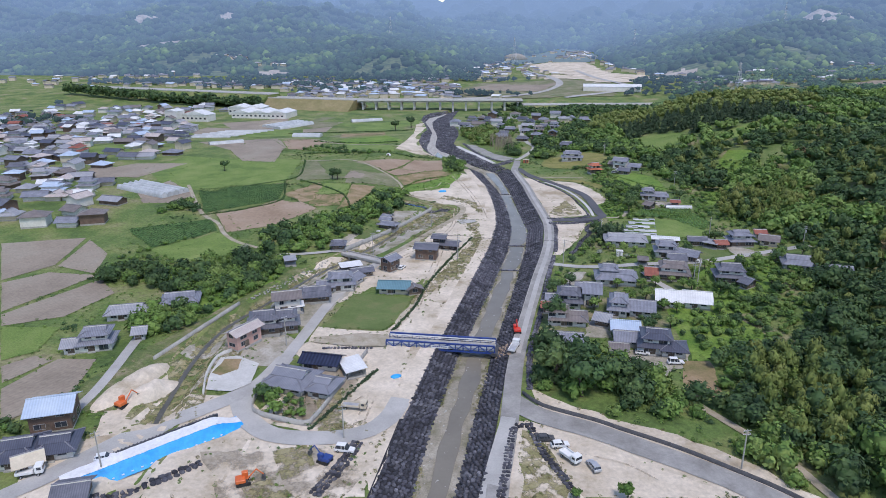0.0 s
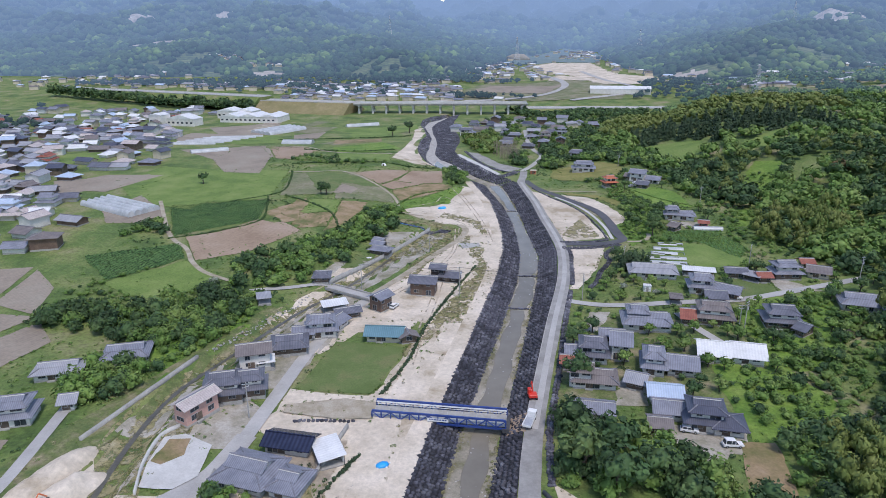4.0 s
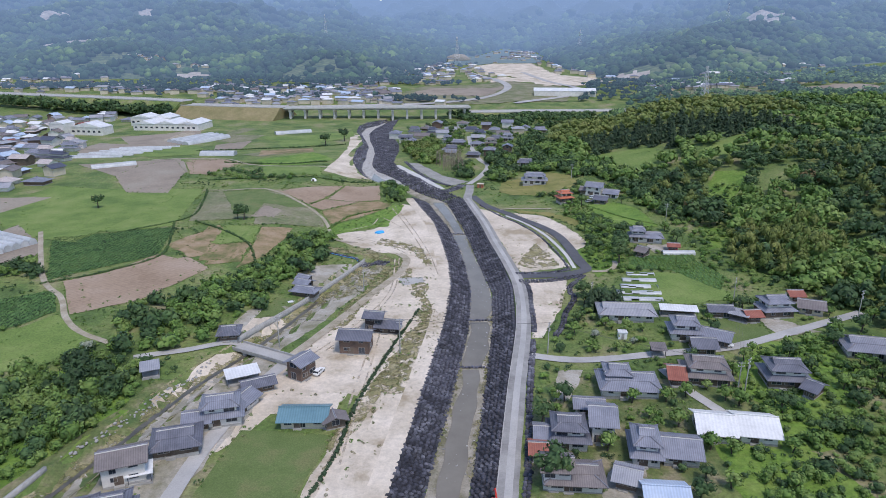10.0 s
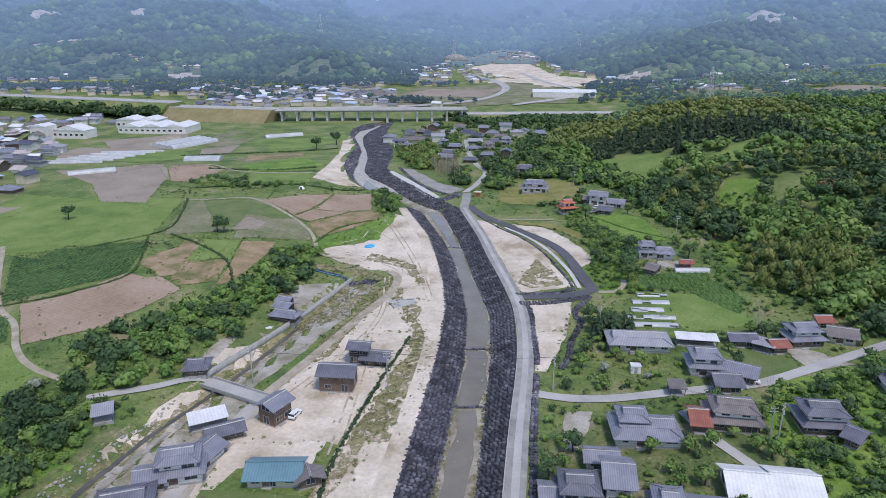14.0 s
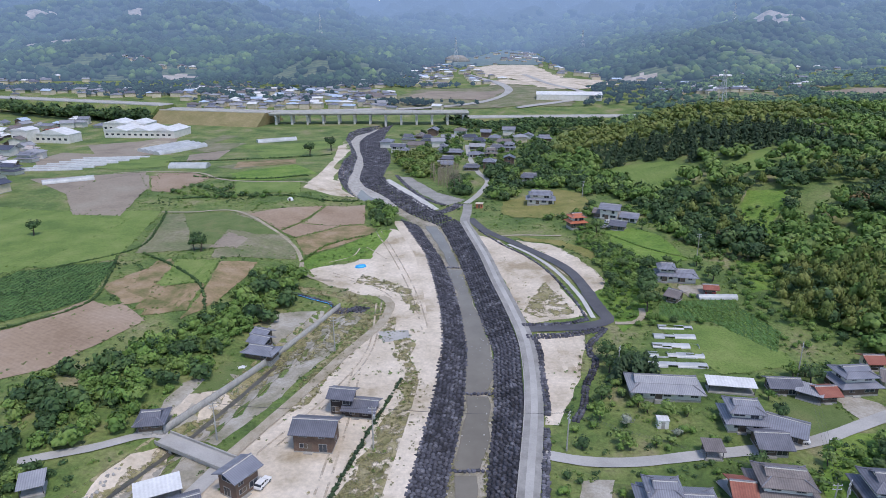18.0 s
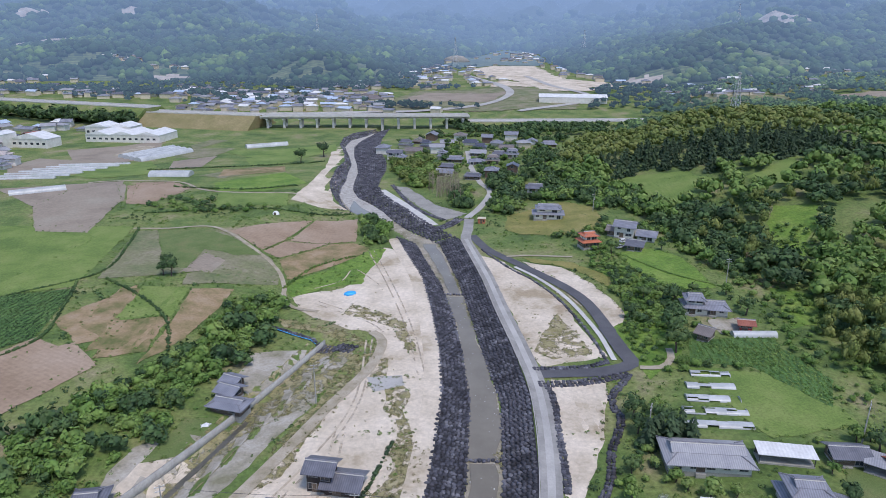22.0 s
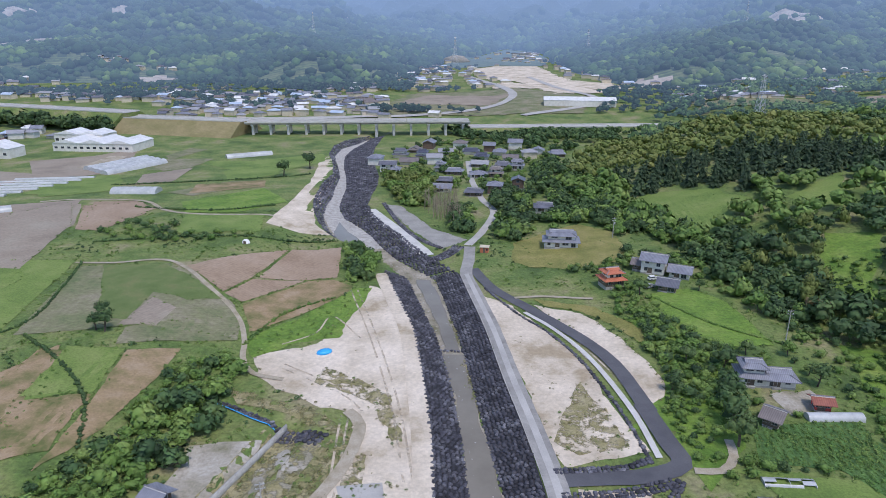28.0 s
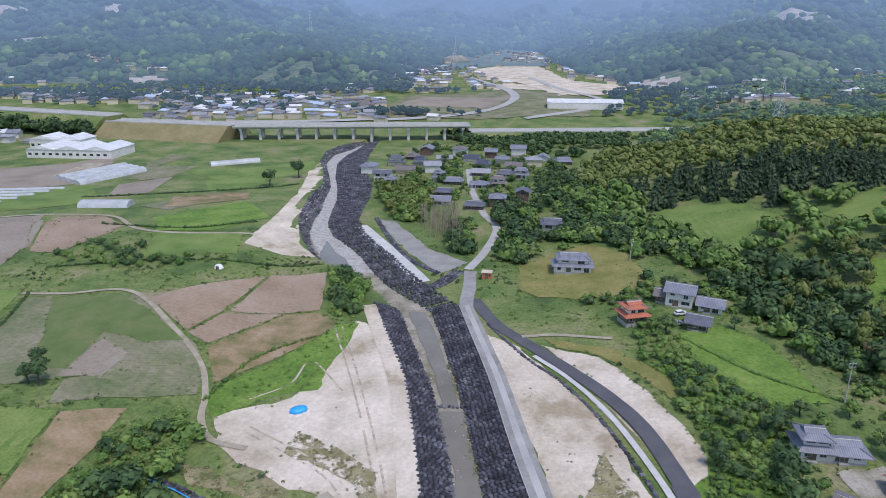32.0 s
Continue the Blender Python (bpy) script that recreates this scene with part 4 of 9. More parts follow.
patch("stubble_field", M_STUBBLE, 0.12, 0.5, [(-140.5, 420.8), (-108.9, 424.5), (-75.8, 395.5), (-68.3, 374.7), (-99.2, 372.9), (-129, 365.5)], "grey green stubble field")
patch("stubble_field", M_STUBBLE, 0.12, 0.5, [(-99.5, 371.6), (-72.7, 388.3), (-68.1, 373.9), (-97.4, 360.8)], "dark green stubble plot")
patch("grass_field", M_MEADOW, 0.12, 0.6, [(-214.2, 380.5), (-208.4, 425.4), (-144.9, 426.7), (-132.7, 358.6), (-155.4, 349.1), (-195, 352)], "bright green grass field")
patch("crop_field", M_CROP, 0.12, 0.6, [(-176.8, 340.2), (-131.3, 357.1), (-122.7, 320.9), (-151.8, 295.5)], "dark green leafy crop field")
patch("bare_field", M_SOIL, 0.12, 0.3, [(-138.8, 294.2), (-122.9, 321.8), (-99.1, 308.9), (-125.1, 273.5)], "light brown ploughed field")
patch("fallow_field", M_FALLOW, 0.12, 0.8, [(-124.5, 332.6), (-112.3, 361.3), (-104.4, 347), (-101.6, 320.9), (-109.9, 318.5)], "reddish fallow terrace")
patch("meadow", M_MEADOW, 0.12, 0.8, [(-109.3, 359.4), (-93.7, 359), (-91.4, 337.1), (-104.8, 333)], "green terrace plot")
patch("fallow_field", M_FALLOW, 0.12, 0.8, [(-105.7, 330.4), (-91.4, 337.1), (-89.4, 316), (-100.6, 310.1)], "brown fallow terrace")
patch("bare_field", M_FALLOW, 0.13, 0.5, [(-93, 358.6), (-80.5, 363.7), (-80.9, 344.7), (-83.4, 322.6), (-88.8, 308.8), (-89.2, 328.9)], "reddish brown tilled strip")
patch("fallow_field", M_FALLOW, 0.12, 0.8, [(-114.9, 329.9), (-116.6, 357.5), (-109.8, 357.6), (-105.6, 321.8)], "brown terrace strip")
patch("meadow", M_MEADOW, 0.12, 0.8, [(-109.9, 359.7), (-93.8, 358.5), (-91.6, 337.4), (-107.1, 334.6)], "bright green weedy terrace")
patch("fallow_field", M_FALLOW, 0.12, 0.8, [(-106.3, 333.1), (-90.6, 335.1), (-92, 317.5), (-105.2, 314.2)], "brown weedy terrace")
patch("meadow", M_MEADOW, 0.12, 0.8, [(-141.8, 248.4), (-128.2, 263.3), (-110, 252.5), (-119.9, 237.3), (-131.1, 232.5)], "bright green grass field")
patch("meadow", M_MEADOW, 0.12, 0.8, [(-152.2, 244.9), (-132.4, 268.3), (-114.3, 255), (-136, 234.7)], "bright green grass field")
patch("orchard_plot", M_CROP, 0.12, 0.8, [(-176.4, 269.6), (-144.4, 286.7), (-133.9, 270.3), (-152.6, 247.1)], "green orchard rows")
patch("paddy_field", M_PADDY, 0.12, 0.2, [(-221.5, 246.9), (-188.7, 256.8), (-180.8, 225.1), (-190.1, 208)], "dry grey brown paddy field")
patch("paddy_field", M_PADDY, 0.12, 0.2, [(-178.8, 224), (-185.3, 254.9), (-167.4, 239.1), (-159.3, 217.9)], "dry grey brown paddy field")
patch("paddy_field", M_PADDY, 0.12, 0.2, [(-187.9, 205.4), (-177.6, 217.4), (-156.7, 216.4), (-168.4, 181.4)], "dry grey brown paddy field")
patch("paddy_field", M_PADDY, 0.12, 0.2, [(-166.7, 179.3), (-153, 212.7), (-140.2, 200.2), (-145, 179.7), (-160.2, 171.3)], "dry grey brown paddy field")
patch("paddy_field", M_MEADOW, 0.12, 0.3, [(-159.6, 170.5), (-140.8, 172.4), (-136.9, 155.7), (-142.9, 150)], "green seedling paddy")
patch("paddy_field", M_PADDY, 0.12, 0.2, [(-140.4, 147), (-135.2, 153.5), (-128.5, 151.5), (-133.5, 138.5)], "dry grey paddy field")
patch("paddy_field", M_PADDY, 0.12, 0.2, [(-131.4, 135.9), (-127.5, 152.5), (-116.6, 153.6), (-112.2, 137.8), (-119.4, 121.2)], "dry grey paddy field")
patch("grass_field", M_MEADOW, 0.12, 0.6, [(-235.6, 388.1), (-229.5, 432.4), (-152.8, 412.7), (-159.1, 362.4), (-163.8, 334.6), (-198.9, 344.8)], "bright green grass field")
patch("paddy_field", M_PADDY, 0.12, 0.4, [(-200.2, 495.9), (-197.5, 510.7), (-189.9, 511), (-171.6, 472.1), (-172.4, 455.1)], "grey brown paddy field")
patch("paddy_field", M_SOIL, 0.12, 0.4, [(-186.7, 516.4), (-166, 519.4), (-149.1, 502.5), (-153.6, 484.5), (-166, 468.6)], "pinkish bare field")
patch("stubble_field", M_STUBBLE, 0.12, 0.4, [(-160.4, 541), (-136.8, 577), (-116.1, 570.3), (-142.8, 533)], "grey stubble field")
patch("meadow", M_MEADOW, 0.12, 0.5, [(-130.8, 493.9), (-93.9, 491.4), (-88.3, 466.9), (-122.1, 459.8)], "bright yellow green meadow")
patch("meadow", M_MEADOW, 0.12, 0.5, [(-185.7, 641.5), (-146, 643), (-101.1, 673.1), (-95.3, 645.1), (-126.4, 593.1)], "green meadow")
patch("stubble_field", M_STUBBLE, 0.12, 0.4, [(-221.7, 640.2), (-211.5, 649.6), (-174.7, 651), (-179.6, 610.7), (-203, 609.7)], "grey seedling plots in strips")
patch("paddy_field", M_PADDY, 0.12, 0.4, [(-297.1, 637.3), (-264.5, 656.9), (-245.9, 688.4), (-214.6, 605.9), (-231.4, 588.7), (-257.7, 579.6)], "grey brown paddy field")
patch("meadow", M_MEADOW, 0.12, 0.4, [(-242.7, 557.8), (-226.7, 580.9), (-198.5, 566.9), (-188.7, 546.3), (-221.1, 526.3)], "green meadow")
patch("paddy_field", M_PADDY, 0.12, 0.4, [(-207.9, 331), (-202.9, 358.8), (-173.5, 327.7), (-168.6, 311.5), (-192.4, 309.7)], "grey brown bare plot")
patch("bare_field", M_SOIL, 0.12, 0.4, [(-145.4, 294.1), (-110.7, 319.3), (-98, 307.1), (-111.4, 279.8), (-128.7, 269.1)], "light brown ploughed field")
patch("paddy_field", M_PADDY, 0.12, 0.4, [(-274.1, 368.3), (-251.3, 404.9), (-217, 407.7), (-227.4, 364.3)], "grey brown field among houses")
patch("paddy_field", M_PADDY, 0.12, 0.4, [(-252.8, 495.4), (-195.4, 520.6), (-170.2, 450.2), (-200.3, 449.8)], "grey brown paddy field")
patch("paddy_field", M_PADDY, 0.12, 0.4, [(-208.7, 456.2), (-210.9, 491.9), (-197.5, 515.1), (-173.5, 473.9), (-160.3, 417.4), (-183.2, 418.2)], "grey brown paddy field")
patch("bare_field", M_SOIL, 0.12, 0.4, [(-187.4, 507.5), (-161.7, 516.6), (-149.4, 494.3), (-155.7, 463.2), (-167, 465)], "pinkish bare field")
patch("meadow", M_MEADOW, 0.12, 0.4, [(-236, 534.4), (-231.8, 577.5), (-213.6, 594.2), (-199.8, 572.3), (-207.9, 531.9)], "green meadow")
patch("stubble_field", M_STUBBLE, 0.12, 0.4, [(-211.1, 629.2), (-180.4, 654.1), (-176.5, 630.6), (-191.7, 606.7)], "grey seedling plots")
patch("stubble_field", M_STUBBLE, 0.12, 0.4, [(-213.2, 660.3), (-207.5, 692.8), (-191.9, 687.8), (-203.2, 646)], "grey seedling plots")
patch("paddy_field", M_PADDY, 0.12, 0.4, [(-198.5, 594.8), (-176.5, 618.9), (-171.1, 573.6), (-188, 562.2)], "light brown field")
patch("meadow", M_MEADOW, 0.12, 0.4, [(-153, 608.3), (-123.5, 632.7), (-115.2, 598.5), (-138.7, 575)], "yellow green meadow")
patch("fallow_field", M_FALLOW, 0.12, 0.4, [(-153, 563.7), (-118.2, 580.3), (-112.7, 559.3), (-147.4, 538.2)], "brown fallow field")
patch("crop_field", M_LUSH, 0.12, 0.4, [(-143, 517.3), (-111.7, 555.3), (-90.2, 521.8), (-108.2, 495.9), (-131.7, 495)], "rough green field")
patch("paddy_field", M_PADDY, 0.12, 0.4, [(-295.9, 568), (-295.7, 602.2), (-258.6, 592.2), (-263.5, 520.7)], "grey brown paddy field")
patch("bare_field", M_DIRT, 0.12, 0.4, [(-251.7, 615.8), (-252, 658.8), (-239.1, 659.3), (-233.7, 611.8)], "light brown bare plot")
patch("stubble_field", M_PADDY, 0.13, 0.4, [(-102.8, 372.9), (-101.8, 393), (-91.4, 386.4), (-92.2, 373.9)], "pale dry part of the stubble field")
patch("paddy_field", M_MEADOW, 0.12, 0.4, [(-329.8, 461), (-298.4, 485), (-280.1, 445.2), (-304.6, 427.5)], "green plot among houses")
patch("paddy_field", M_PADDY, 0.12, 0.4, [(-273.6, 386.3), (-225.5, 408.9), (-228.3, 376.2), (-250, 354.8)], "brown field beside the houses")
patch("grass_part", M_GRASS, 0.13, 0.8, [(-132.5, 421.7), (-112.5, 425.5), (-81.4, 397.9), (-90.3, 393.3), (-103.6, 397.7), (-101.9, 376.5), (-111.2, 377.6)], "green part of the stubble field")
patch("weedy_plot", M_LUSH, 0.05, 1.5, [(-121.8, 218.7), (-115.7, 232.8), (-104.9, 242.4), (-86.3, 223), (-90.4, 198.8), (-96.4, 181.5)], "lush green slope with bushes", block=False)
patch("lawn", M_LAWN, 0.09, 1.0, [(20, 469.8), (34.9, 484.4), (51.3, 492.2), (62.1, 476.4), (65.2, 454.3), (56.9, 439.3), (36.8, 436.9), (24.1, 440.6), (17.9, 445.7)], "yellow green lawn round the farmhouse")
patch("terrace_field", M_LUSH, 0.10, 1.0, [(59.1, 406), (74.5, 411.4), (82.5, 401.9), (85.4, 383.7), (85.9, 370.1), (69.1, 369.7), (60.9, 386.6)], "lush green terrace with rows of plants")
patch("dry_verge", M_LAWN, 0.07, 0.8, [(22.3, 409.7), (41.1, 400.6), (51.9, 381.8), (50.7, 370.8), (46.9, 379.8), (37.2, 397.6), (25, 403.6)], "dry yellow grass verge above the sand")
patch("weeds", M_DRYGRASS, 0.10, 0.8, [(-53, 120.9), (-46, 123.8), (-41.6, 118), (-47.1, 111.7)], "dry weeds in the work yard")
patch("weeds", M_DRYGRASS, 0.10, 0.8, [(-55.5, 110.9), (-50.1, 113.3), (-42.8, 106.5), (-53.2, 105.4)], "dry weeds in the work yard")
patch("weeds", M_DRYGRASS, 0.10, 0.8, [(-50.6, 148.2), (-45.4, 151.7), (-38.6, 131.3), (-44.7, 128.4)], "dry weeds beside the lane")
patch("damp_sand", M_SILT, 0.09, 0.8, [(-68.1, 118.9), (-38.2, 124.6), (-30.7, 115.3), (-33.6, 107.4), (-59, 104.8)], "damp darker sand of the work yard")
patch("weedy_bank", M_GARDEN, 0.06, 0.8, [(-104.6, 126.7), (-96, 129.4), (-96.1, 139.5), (-93.3, 164.6), (-80.1, 189.2), (-77, 235.9), (-84.9, 232.4), (-100.8, 176.3), (-109.9, 151.7), (-111.6, 139.3)], "lush green bank beside the farm lane")
patch("weedy_plot", M_LUSH, 0.06, 1.2, [(45.6, 386.1), (59, 400.3), (67.6, 380.3), (71.9, 369.7), (64.9, 353.7), (47.9, 331.9), (35.2, 332.9), (50.5, 350), (52.3, 363.1)], "lush green scrub slope beside the sand", block=False)
patch("weeds", M_DRYGRASS, 0.08, 0.8, [(-83.4, 132.5), (-84.5, 143.6), (-82.7, 164.4), (-78.8, 181), (-77, 159.1), (-78.1, 143.3), (-74.4, 126.3)], "brown weeds along the stream")
# meadows on the hill
patch("meadow", M_MEADOW, 0.12, 1.5, [(81.4, 512.7), (95.5, 518.6), (121.7, 510.7), (131.9, 496.8), (117.1, 493.2), (104.2, 465.8), (92.8, 481)], "bright green clearing on the hill")
patch("meadow", M_MEADOW, 0.12, 1.5, [(143.8, 489.4), (178.5, 509), (156.7, 471.1), (145.7, 476.4)], "bright green clearing on the hill")
patch("meadow", M_MEADOW, 0.12, 1.5, [(89.2, 536.5), (124.2, 519.3), (115.3, 477.7), (89.7, 486.3)], "green clearing among the woods")
strip("wheel_track", M_TRACK, 0.07, 0.55, [(-27, 339.8), (-31.9, 346), (-41.7, 353.2), (-51.9, 360)], "faint wheel track across the sand")
strip("wheel_track", M_TRACK, 0.07, 0.55, [(-25.9, 341.3), (-30.7, 347.6), (-40.6, 354.9), (-51.7, 362.2)], "faint wheel track across the sand")
strip("wheel_track", M_TRACK, 0.07, 0.55, [(-12.8, 313.6), (-18.5, 343.3), (-28.1, 379.3), (-39.2, 415.5)], "faint wheel track across the sand")
strip("wheel_track", M_TRACK, 0.07, 0.55, [(-14.8, 313.6), (-20.5, 343.2), (-30.2, 379.3), (-41.6, 415.4)], "faint wheel track across the sand")
strip("wheel_track", M_TRACK, 0.07, 0.55, [(-32.7, 378.1), (-44.1, 393.7), (-47, 381.5), (-55.4, 373.8)], "faint wheel track across the sand")
strip("wheel_track", M_TRACK, 0.07, 0.55, [(-33.7, 201.2), (-33.1, 224.7), (-32.2, 257.7), (-32.7, 288.2)], "faint wheel track across the sand")
strip("wheel_track", M_TRACK, 0.07, 0.55, [(-31.4, 201.2), (-30.9, 224.7), (-30, 257.7), (-30.5, 288.2)], "faint wheel track across the sand")
strip("wheel_track", M_TRACK, 0.07, 0.55, [(-48.2, 251.3), (-37.2, 274.8), (-30.3, 301.3), (-31.8, 337.7)], "faint wheel track across the sand")
strip("wheel_track", M_TRACK, 0.07, 0.55, [(-45.9, 251.3), (-35.3, 274.8), (-28.8, 301.3), (-30, 337.7)], "faint wheel track across the sand")
strip("wheel_track", M_TRACK, 0.07, 0.55, [(-52.8, 145.2), (-42.5, 140.8), (-35.7, 149.7)], "faint wheel track across the sand")
strip("wheel_track", M_TRACK, 0.07, 0.55, [(-39.9, 112.5), (-37.2, 131.4), (-36.5, 146.8)], "faint wheel track across the sand")
strip("wheel_track", M_TRACK, 0.07, 0.55, [(-37.5, 112.7), (-35.1, 131.6), (-34.5, 147)], "faint wheel track across the sand")
strip("wheel_track", M_TRACK, 0.07, 0.55, [(13.3, 127.7), (25.4, 124.9), (33.6, 118.2)], "faint wheel track across the sand")
strip("wheel_track", M_TRACK, 0.07, 0.55, [(28.3, 380.3), (35.4, 357.2), (39.5, 337.8)], "faint wheel track across the sand")
strip("wheel_track", M_TRACK, 0.07, 0.55, [(30.6, 381.3), (37.5, 358.3), (41.6, 339.2)], "faint wheel track across the sand")
# roads and paths
strip("asphalt_road", M_ASPHALT, 0.16, 4.2, [(2, 437.8), (8.6, 418.2), (20.4, 400.2), (32.4, 380.3), (39.1, 362.6), (42.2, 339.4)], "dark new asphalt road curving beside the river")
strip("asphalt_road", M_ASPHALT, 0.16, 4.5, [(41.4, 342.8), (42.9, 327.8), (43.5, 319.5), (35.3, 316.5), (25.8, 316.1), (15.5, 315.2)], "dark asphalt road on the dike")
strip("concrete_apron", M_CONCRETE, 0.14, 6.0, [(-48.8, 523.2), (-30.5, 484.7), (-16.1, 452.6)], "pale concrete apron of the dike")
strip("village_road", M_ROAD, 0.16, 3.6, [(0.4, 465.8), (7.8, 488.1), (14.3, 520.7), (9.4, 544.8), (5.8, 579.1), (4.1, 606.1), (3.2, 654.5)], "narrow grey village road")
strip("village_road", M_ROAD, 0.16, 3.4, [(13.6, 252.9), (23.8, 250.2), (35.5, 249.8), (50.7, 251.5), (60, 252.7), (74.8, 255.9), (92.4, 263.9), (125.7, 280.2)], "narrow concrete village road")
strip("village_road", M_ROAD, 0.16, 3.0, [(50.4, 243.3), (53.3, 233.4), (57, 225.7), (59.1, 221.7)], "narrow concrete lane")
strip("street", M_ROAD, 0.16, 3.8, [(-64.7, 163.6), (-64, 183.5), (-63.2, 203.7), (-61.2, 219), (-58.6, 233.5), (-54.6, 246.5)], "grey concrete street between the houses")
strip("street", M_ROAD, 0.16, 5.0, [(-64.7, 164), (-66.5, 150), (-70, 142.5), (-77, 132.5), (-85.5, 122), (-91.5, 111), (-97, 102), (-104.6, 92)], "grey concrete street beside the stream")
strip("street", M_ROAD, 0.16, 5.5, [(-69.5, 142), (-63.8, 133), (-55.5, 127.2), (-44.6, 126.8), (-35, 129.5), (-29.5, 136), (-27.5, 146)], "dusty concrete lane")
strip("asphalt_road", M_BANKROAD, 0.15, 6.5, [(0.8, 148), (7.6, 141.8), (20, 136.6), (31.6, 130.3), (42.2, 124.4), (52, 117.5), (68, 104)], "grey asphalt road bending away from the river")
strip("farm_track", M_DIRT, 0.16, 1.6, [(-144, 424.1), (-129.5, 424.5), (-110.7, 427.5), (-88.8, 406.4), (-73.4, 389), (-66.5, 374.2), (-64.2, 365), (-59, 357), (-50, 354)], "pale dirt farm track")
strip("farm_track", M_DIRT, 0.16, 1.9, [(-186.7, 348.5), (-154.8, 297.7), (-138.8, 281.4), (-129.1, 267.2), (-119.3, 257.7), (-105.9, 250.6)], "pale dirt farm track")
strip("farm_track", M_DIRT, 0.16, 2.0, [(-213.6, 515.4), (-196.4, 521.6), (-163.4, 519.5), (-143.4, 499.9), (-123, 492.4), (-89.7, 493.1)], "pale dirt farm track")
strip("farm_track", M_DIRT, 0.16, 3.0, [(-30.6, 339.7), (-26.7, 333.7), (-27.8, 320.2), (-31.8, 308.5), (-36.5, 297), (-41, 284), (-47, 268), (-54, 250)], "pale dirt track curving over the sand")
strip("farm_track", M_ROAD, 0.16, 2.8, [(-96, 243), (-84, 249), (-76, 255), (-70.5, 257)], "concrete lane to the small bridge")
strip("farm_track", M_ROAD, 0.16, 3.0, [(-112.8, 171.1), (-106.3, 138.4), (-106.1, 120.7), (-108, 113.9)], "narrow grey lane beside the houses")
strip("farm_track", M_DIRT, 0.16, 1.6, [(15.7, 409.9), (26.9, 411.3), (42, 407.4)], "pale narrow dirt path")
strip("footpath", M_DIRT, 0.16, 2.2, [(48, 150), (57.5, 136.5), (62.1, 128.7), (65.4, 119.8), (70, 108)], "pale dirt path at the edge of the woods")
strip("footpath", M_DIRT, 0.16, 2.0, [(56.1, 327.2), (55, 321.3), (51, 316.8), (45.4, 317.3)], "pale curved footpath")

# village on the east bank
house(48.2, 276.4, -4, 18.3, 9, 1, "irimoya", M_TILE_PALE, M_PLASTER, "long single-storey farmhouse with pale grey tiled roof")
house(62.3, 262.7, -6, 8.7, 8, 2, "irimoya", M_TILE, M_PLASTER, "two-storey house with grey tiled roof and white walls")
house(70.8, 259.1, -30, 8.1, 7, 1, "gable", M_TILE, M_WOOD, "grey tiled outbuilding beside the house")
house(65.3, 277.2, -8, 12.4, 4, 1, "shed", M_WHITE_ROOF, M_WOOD, "carport with white metal roof")
house(64.8, 253.9, -3, 6.3, 7, 1, "gable", M_TILE_DARK, M_WOOD, "small dark house with grey roof")
house(60.0, 238.1, -8, 12.0, 9, 2, "irimoya", M_TILE_BROWN, M_WOOD, "two-storey house with brown grey tiled roof")
house(52.0, 237.6, -8, 3.5, 8, 1, "gable", M_TILE_RED, M_WOOD, "small wing with rusty red roof")
house(38.5, 233.4, -3, 15.5, 10, 1, "irimoya", M_TILE, M_PLASTER, "large farmhouse with grey tiled roof and small front gable")
house(35.9, 235.2, -3, 7.5, 8, 2, "irimoya", M_TILE, M_PLASTER, "raised grey tiled upper house")
house(19.6, 211.7, -4, 8.9, 9, 2, "irimoya", M_TILE_DARK, M_PLASTER, "large two-storey farmhouse with dark tiled roof")
house(27.8, 214.7, -6, 5.5, 10, 2, "gable", M_TILE, M_PLASTER, "two-storey white storehouse with grey gable roof")
house(26.6, 224.0, -4, 6.8, 5, 1, "gable", M_TILE, M_PLASTER, "white-walled outbuilding with grey gable roof")
house(13.7, 211.6, -4, 2.8, 7, 1, "gable", M_TILE, M_WOOD, "low tiled wing beside the farmhouse")
house(12.2, 205.9, -4, 3.1, 5, 1, "gable", M_TILE_RED, M_WOOD, "small shed with rusty red roof")
house(35.6, 206.4, -8, 6.1, 10, 2, "irimoya", M_TILE, M_PLASTER, "two-storey house with grey tiled roof")
house(43.1, 206.1, -8, 8.1, 9, 1, "gable", M_TILE, M_PLASTER, "long wing with grey tiled roof and rooftop solar heater")
house(53.5, 214.6, -8, 7.9, 10, 1, "gable", M_WHITE_ROOF, M_PLASTER, "workshop with white metal roof")
house(62.8, 214.1, -8, 8.8, 10, 1, "gable", M_WHITE_ROOF, M_PLASTER, "workshop with white metal roof")
house(80.2, 237.1, -5, 11.0, 9, 2, "irimoya", M_TILE_DARK, M_WOOD, "two-storey black house with grey tiled roof")
house(85.0, 230.9, -50, 3.0, 6, 1, "gable", M_TILE_DARK, M_WOOD, "dark shed behind the house")
house(96.5, 278.9, 6, 10.4, 8, 2, "irimoya", M_TILE, M_WOOD, "two-storey grey tiled house at the foot of the woods")
house(87.2, 274.1, 6, 4.3, 5, 1, "gable", M_TILE_RED, M_WOOD, "low shed with rusty roof")
house(109.3, 281.0, -20, 7.4, 7, 1, "gable", M_TILE_BROWN, M_CREAM, "cream shed with brown roof")
house(108.5, 290.4, 0, 4.2, 5, 1, "gable", M_TILE_RED, M_CREAM, "small building with red roof")
house(83.7, 274.1, -35, 6.1, 5, 1, "shed", M_TILE_PALE, M_WOOD, "carport with pale metal roof")
house(78.5, 277.7, -3, 7.3, 5, 1, "gable", M_TILE_DARK, M_WOOD, "dark long shed beside the house")
house(51.4, 251.2, -5, 4.1, 4, 1, "shed", M_TILE_BROWN, M_WOOD, "small brown roofed shelter")
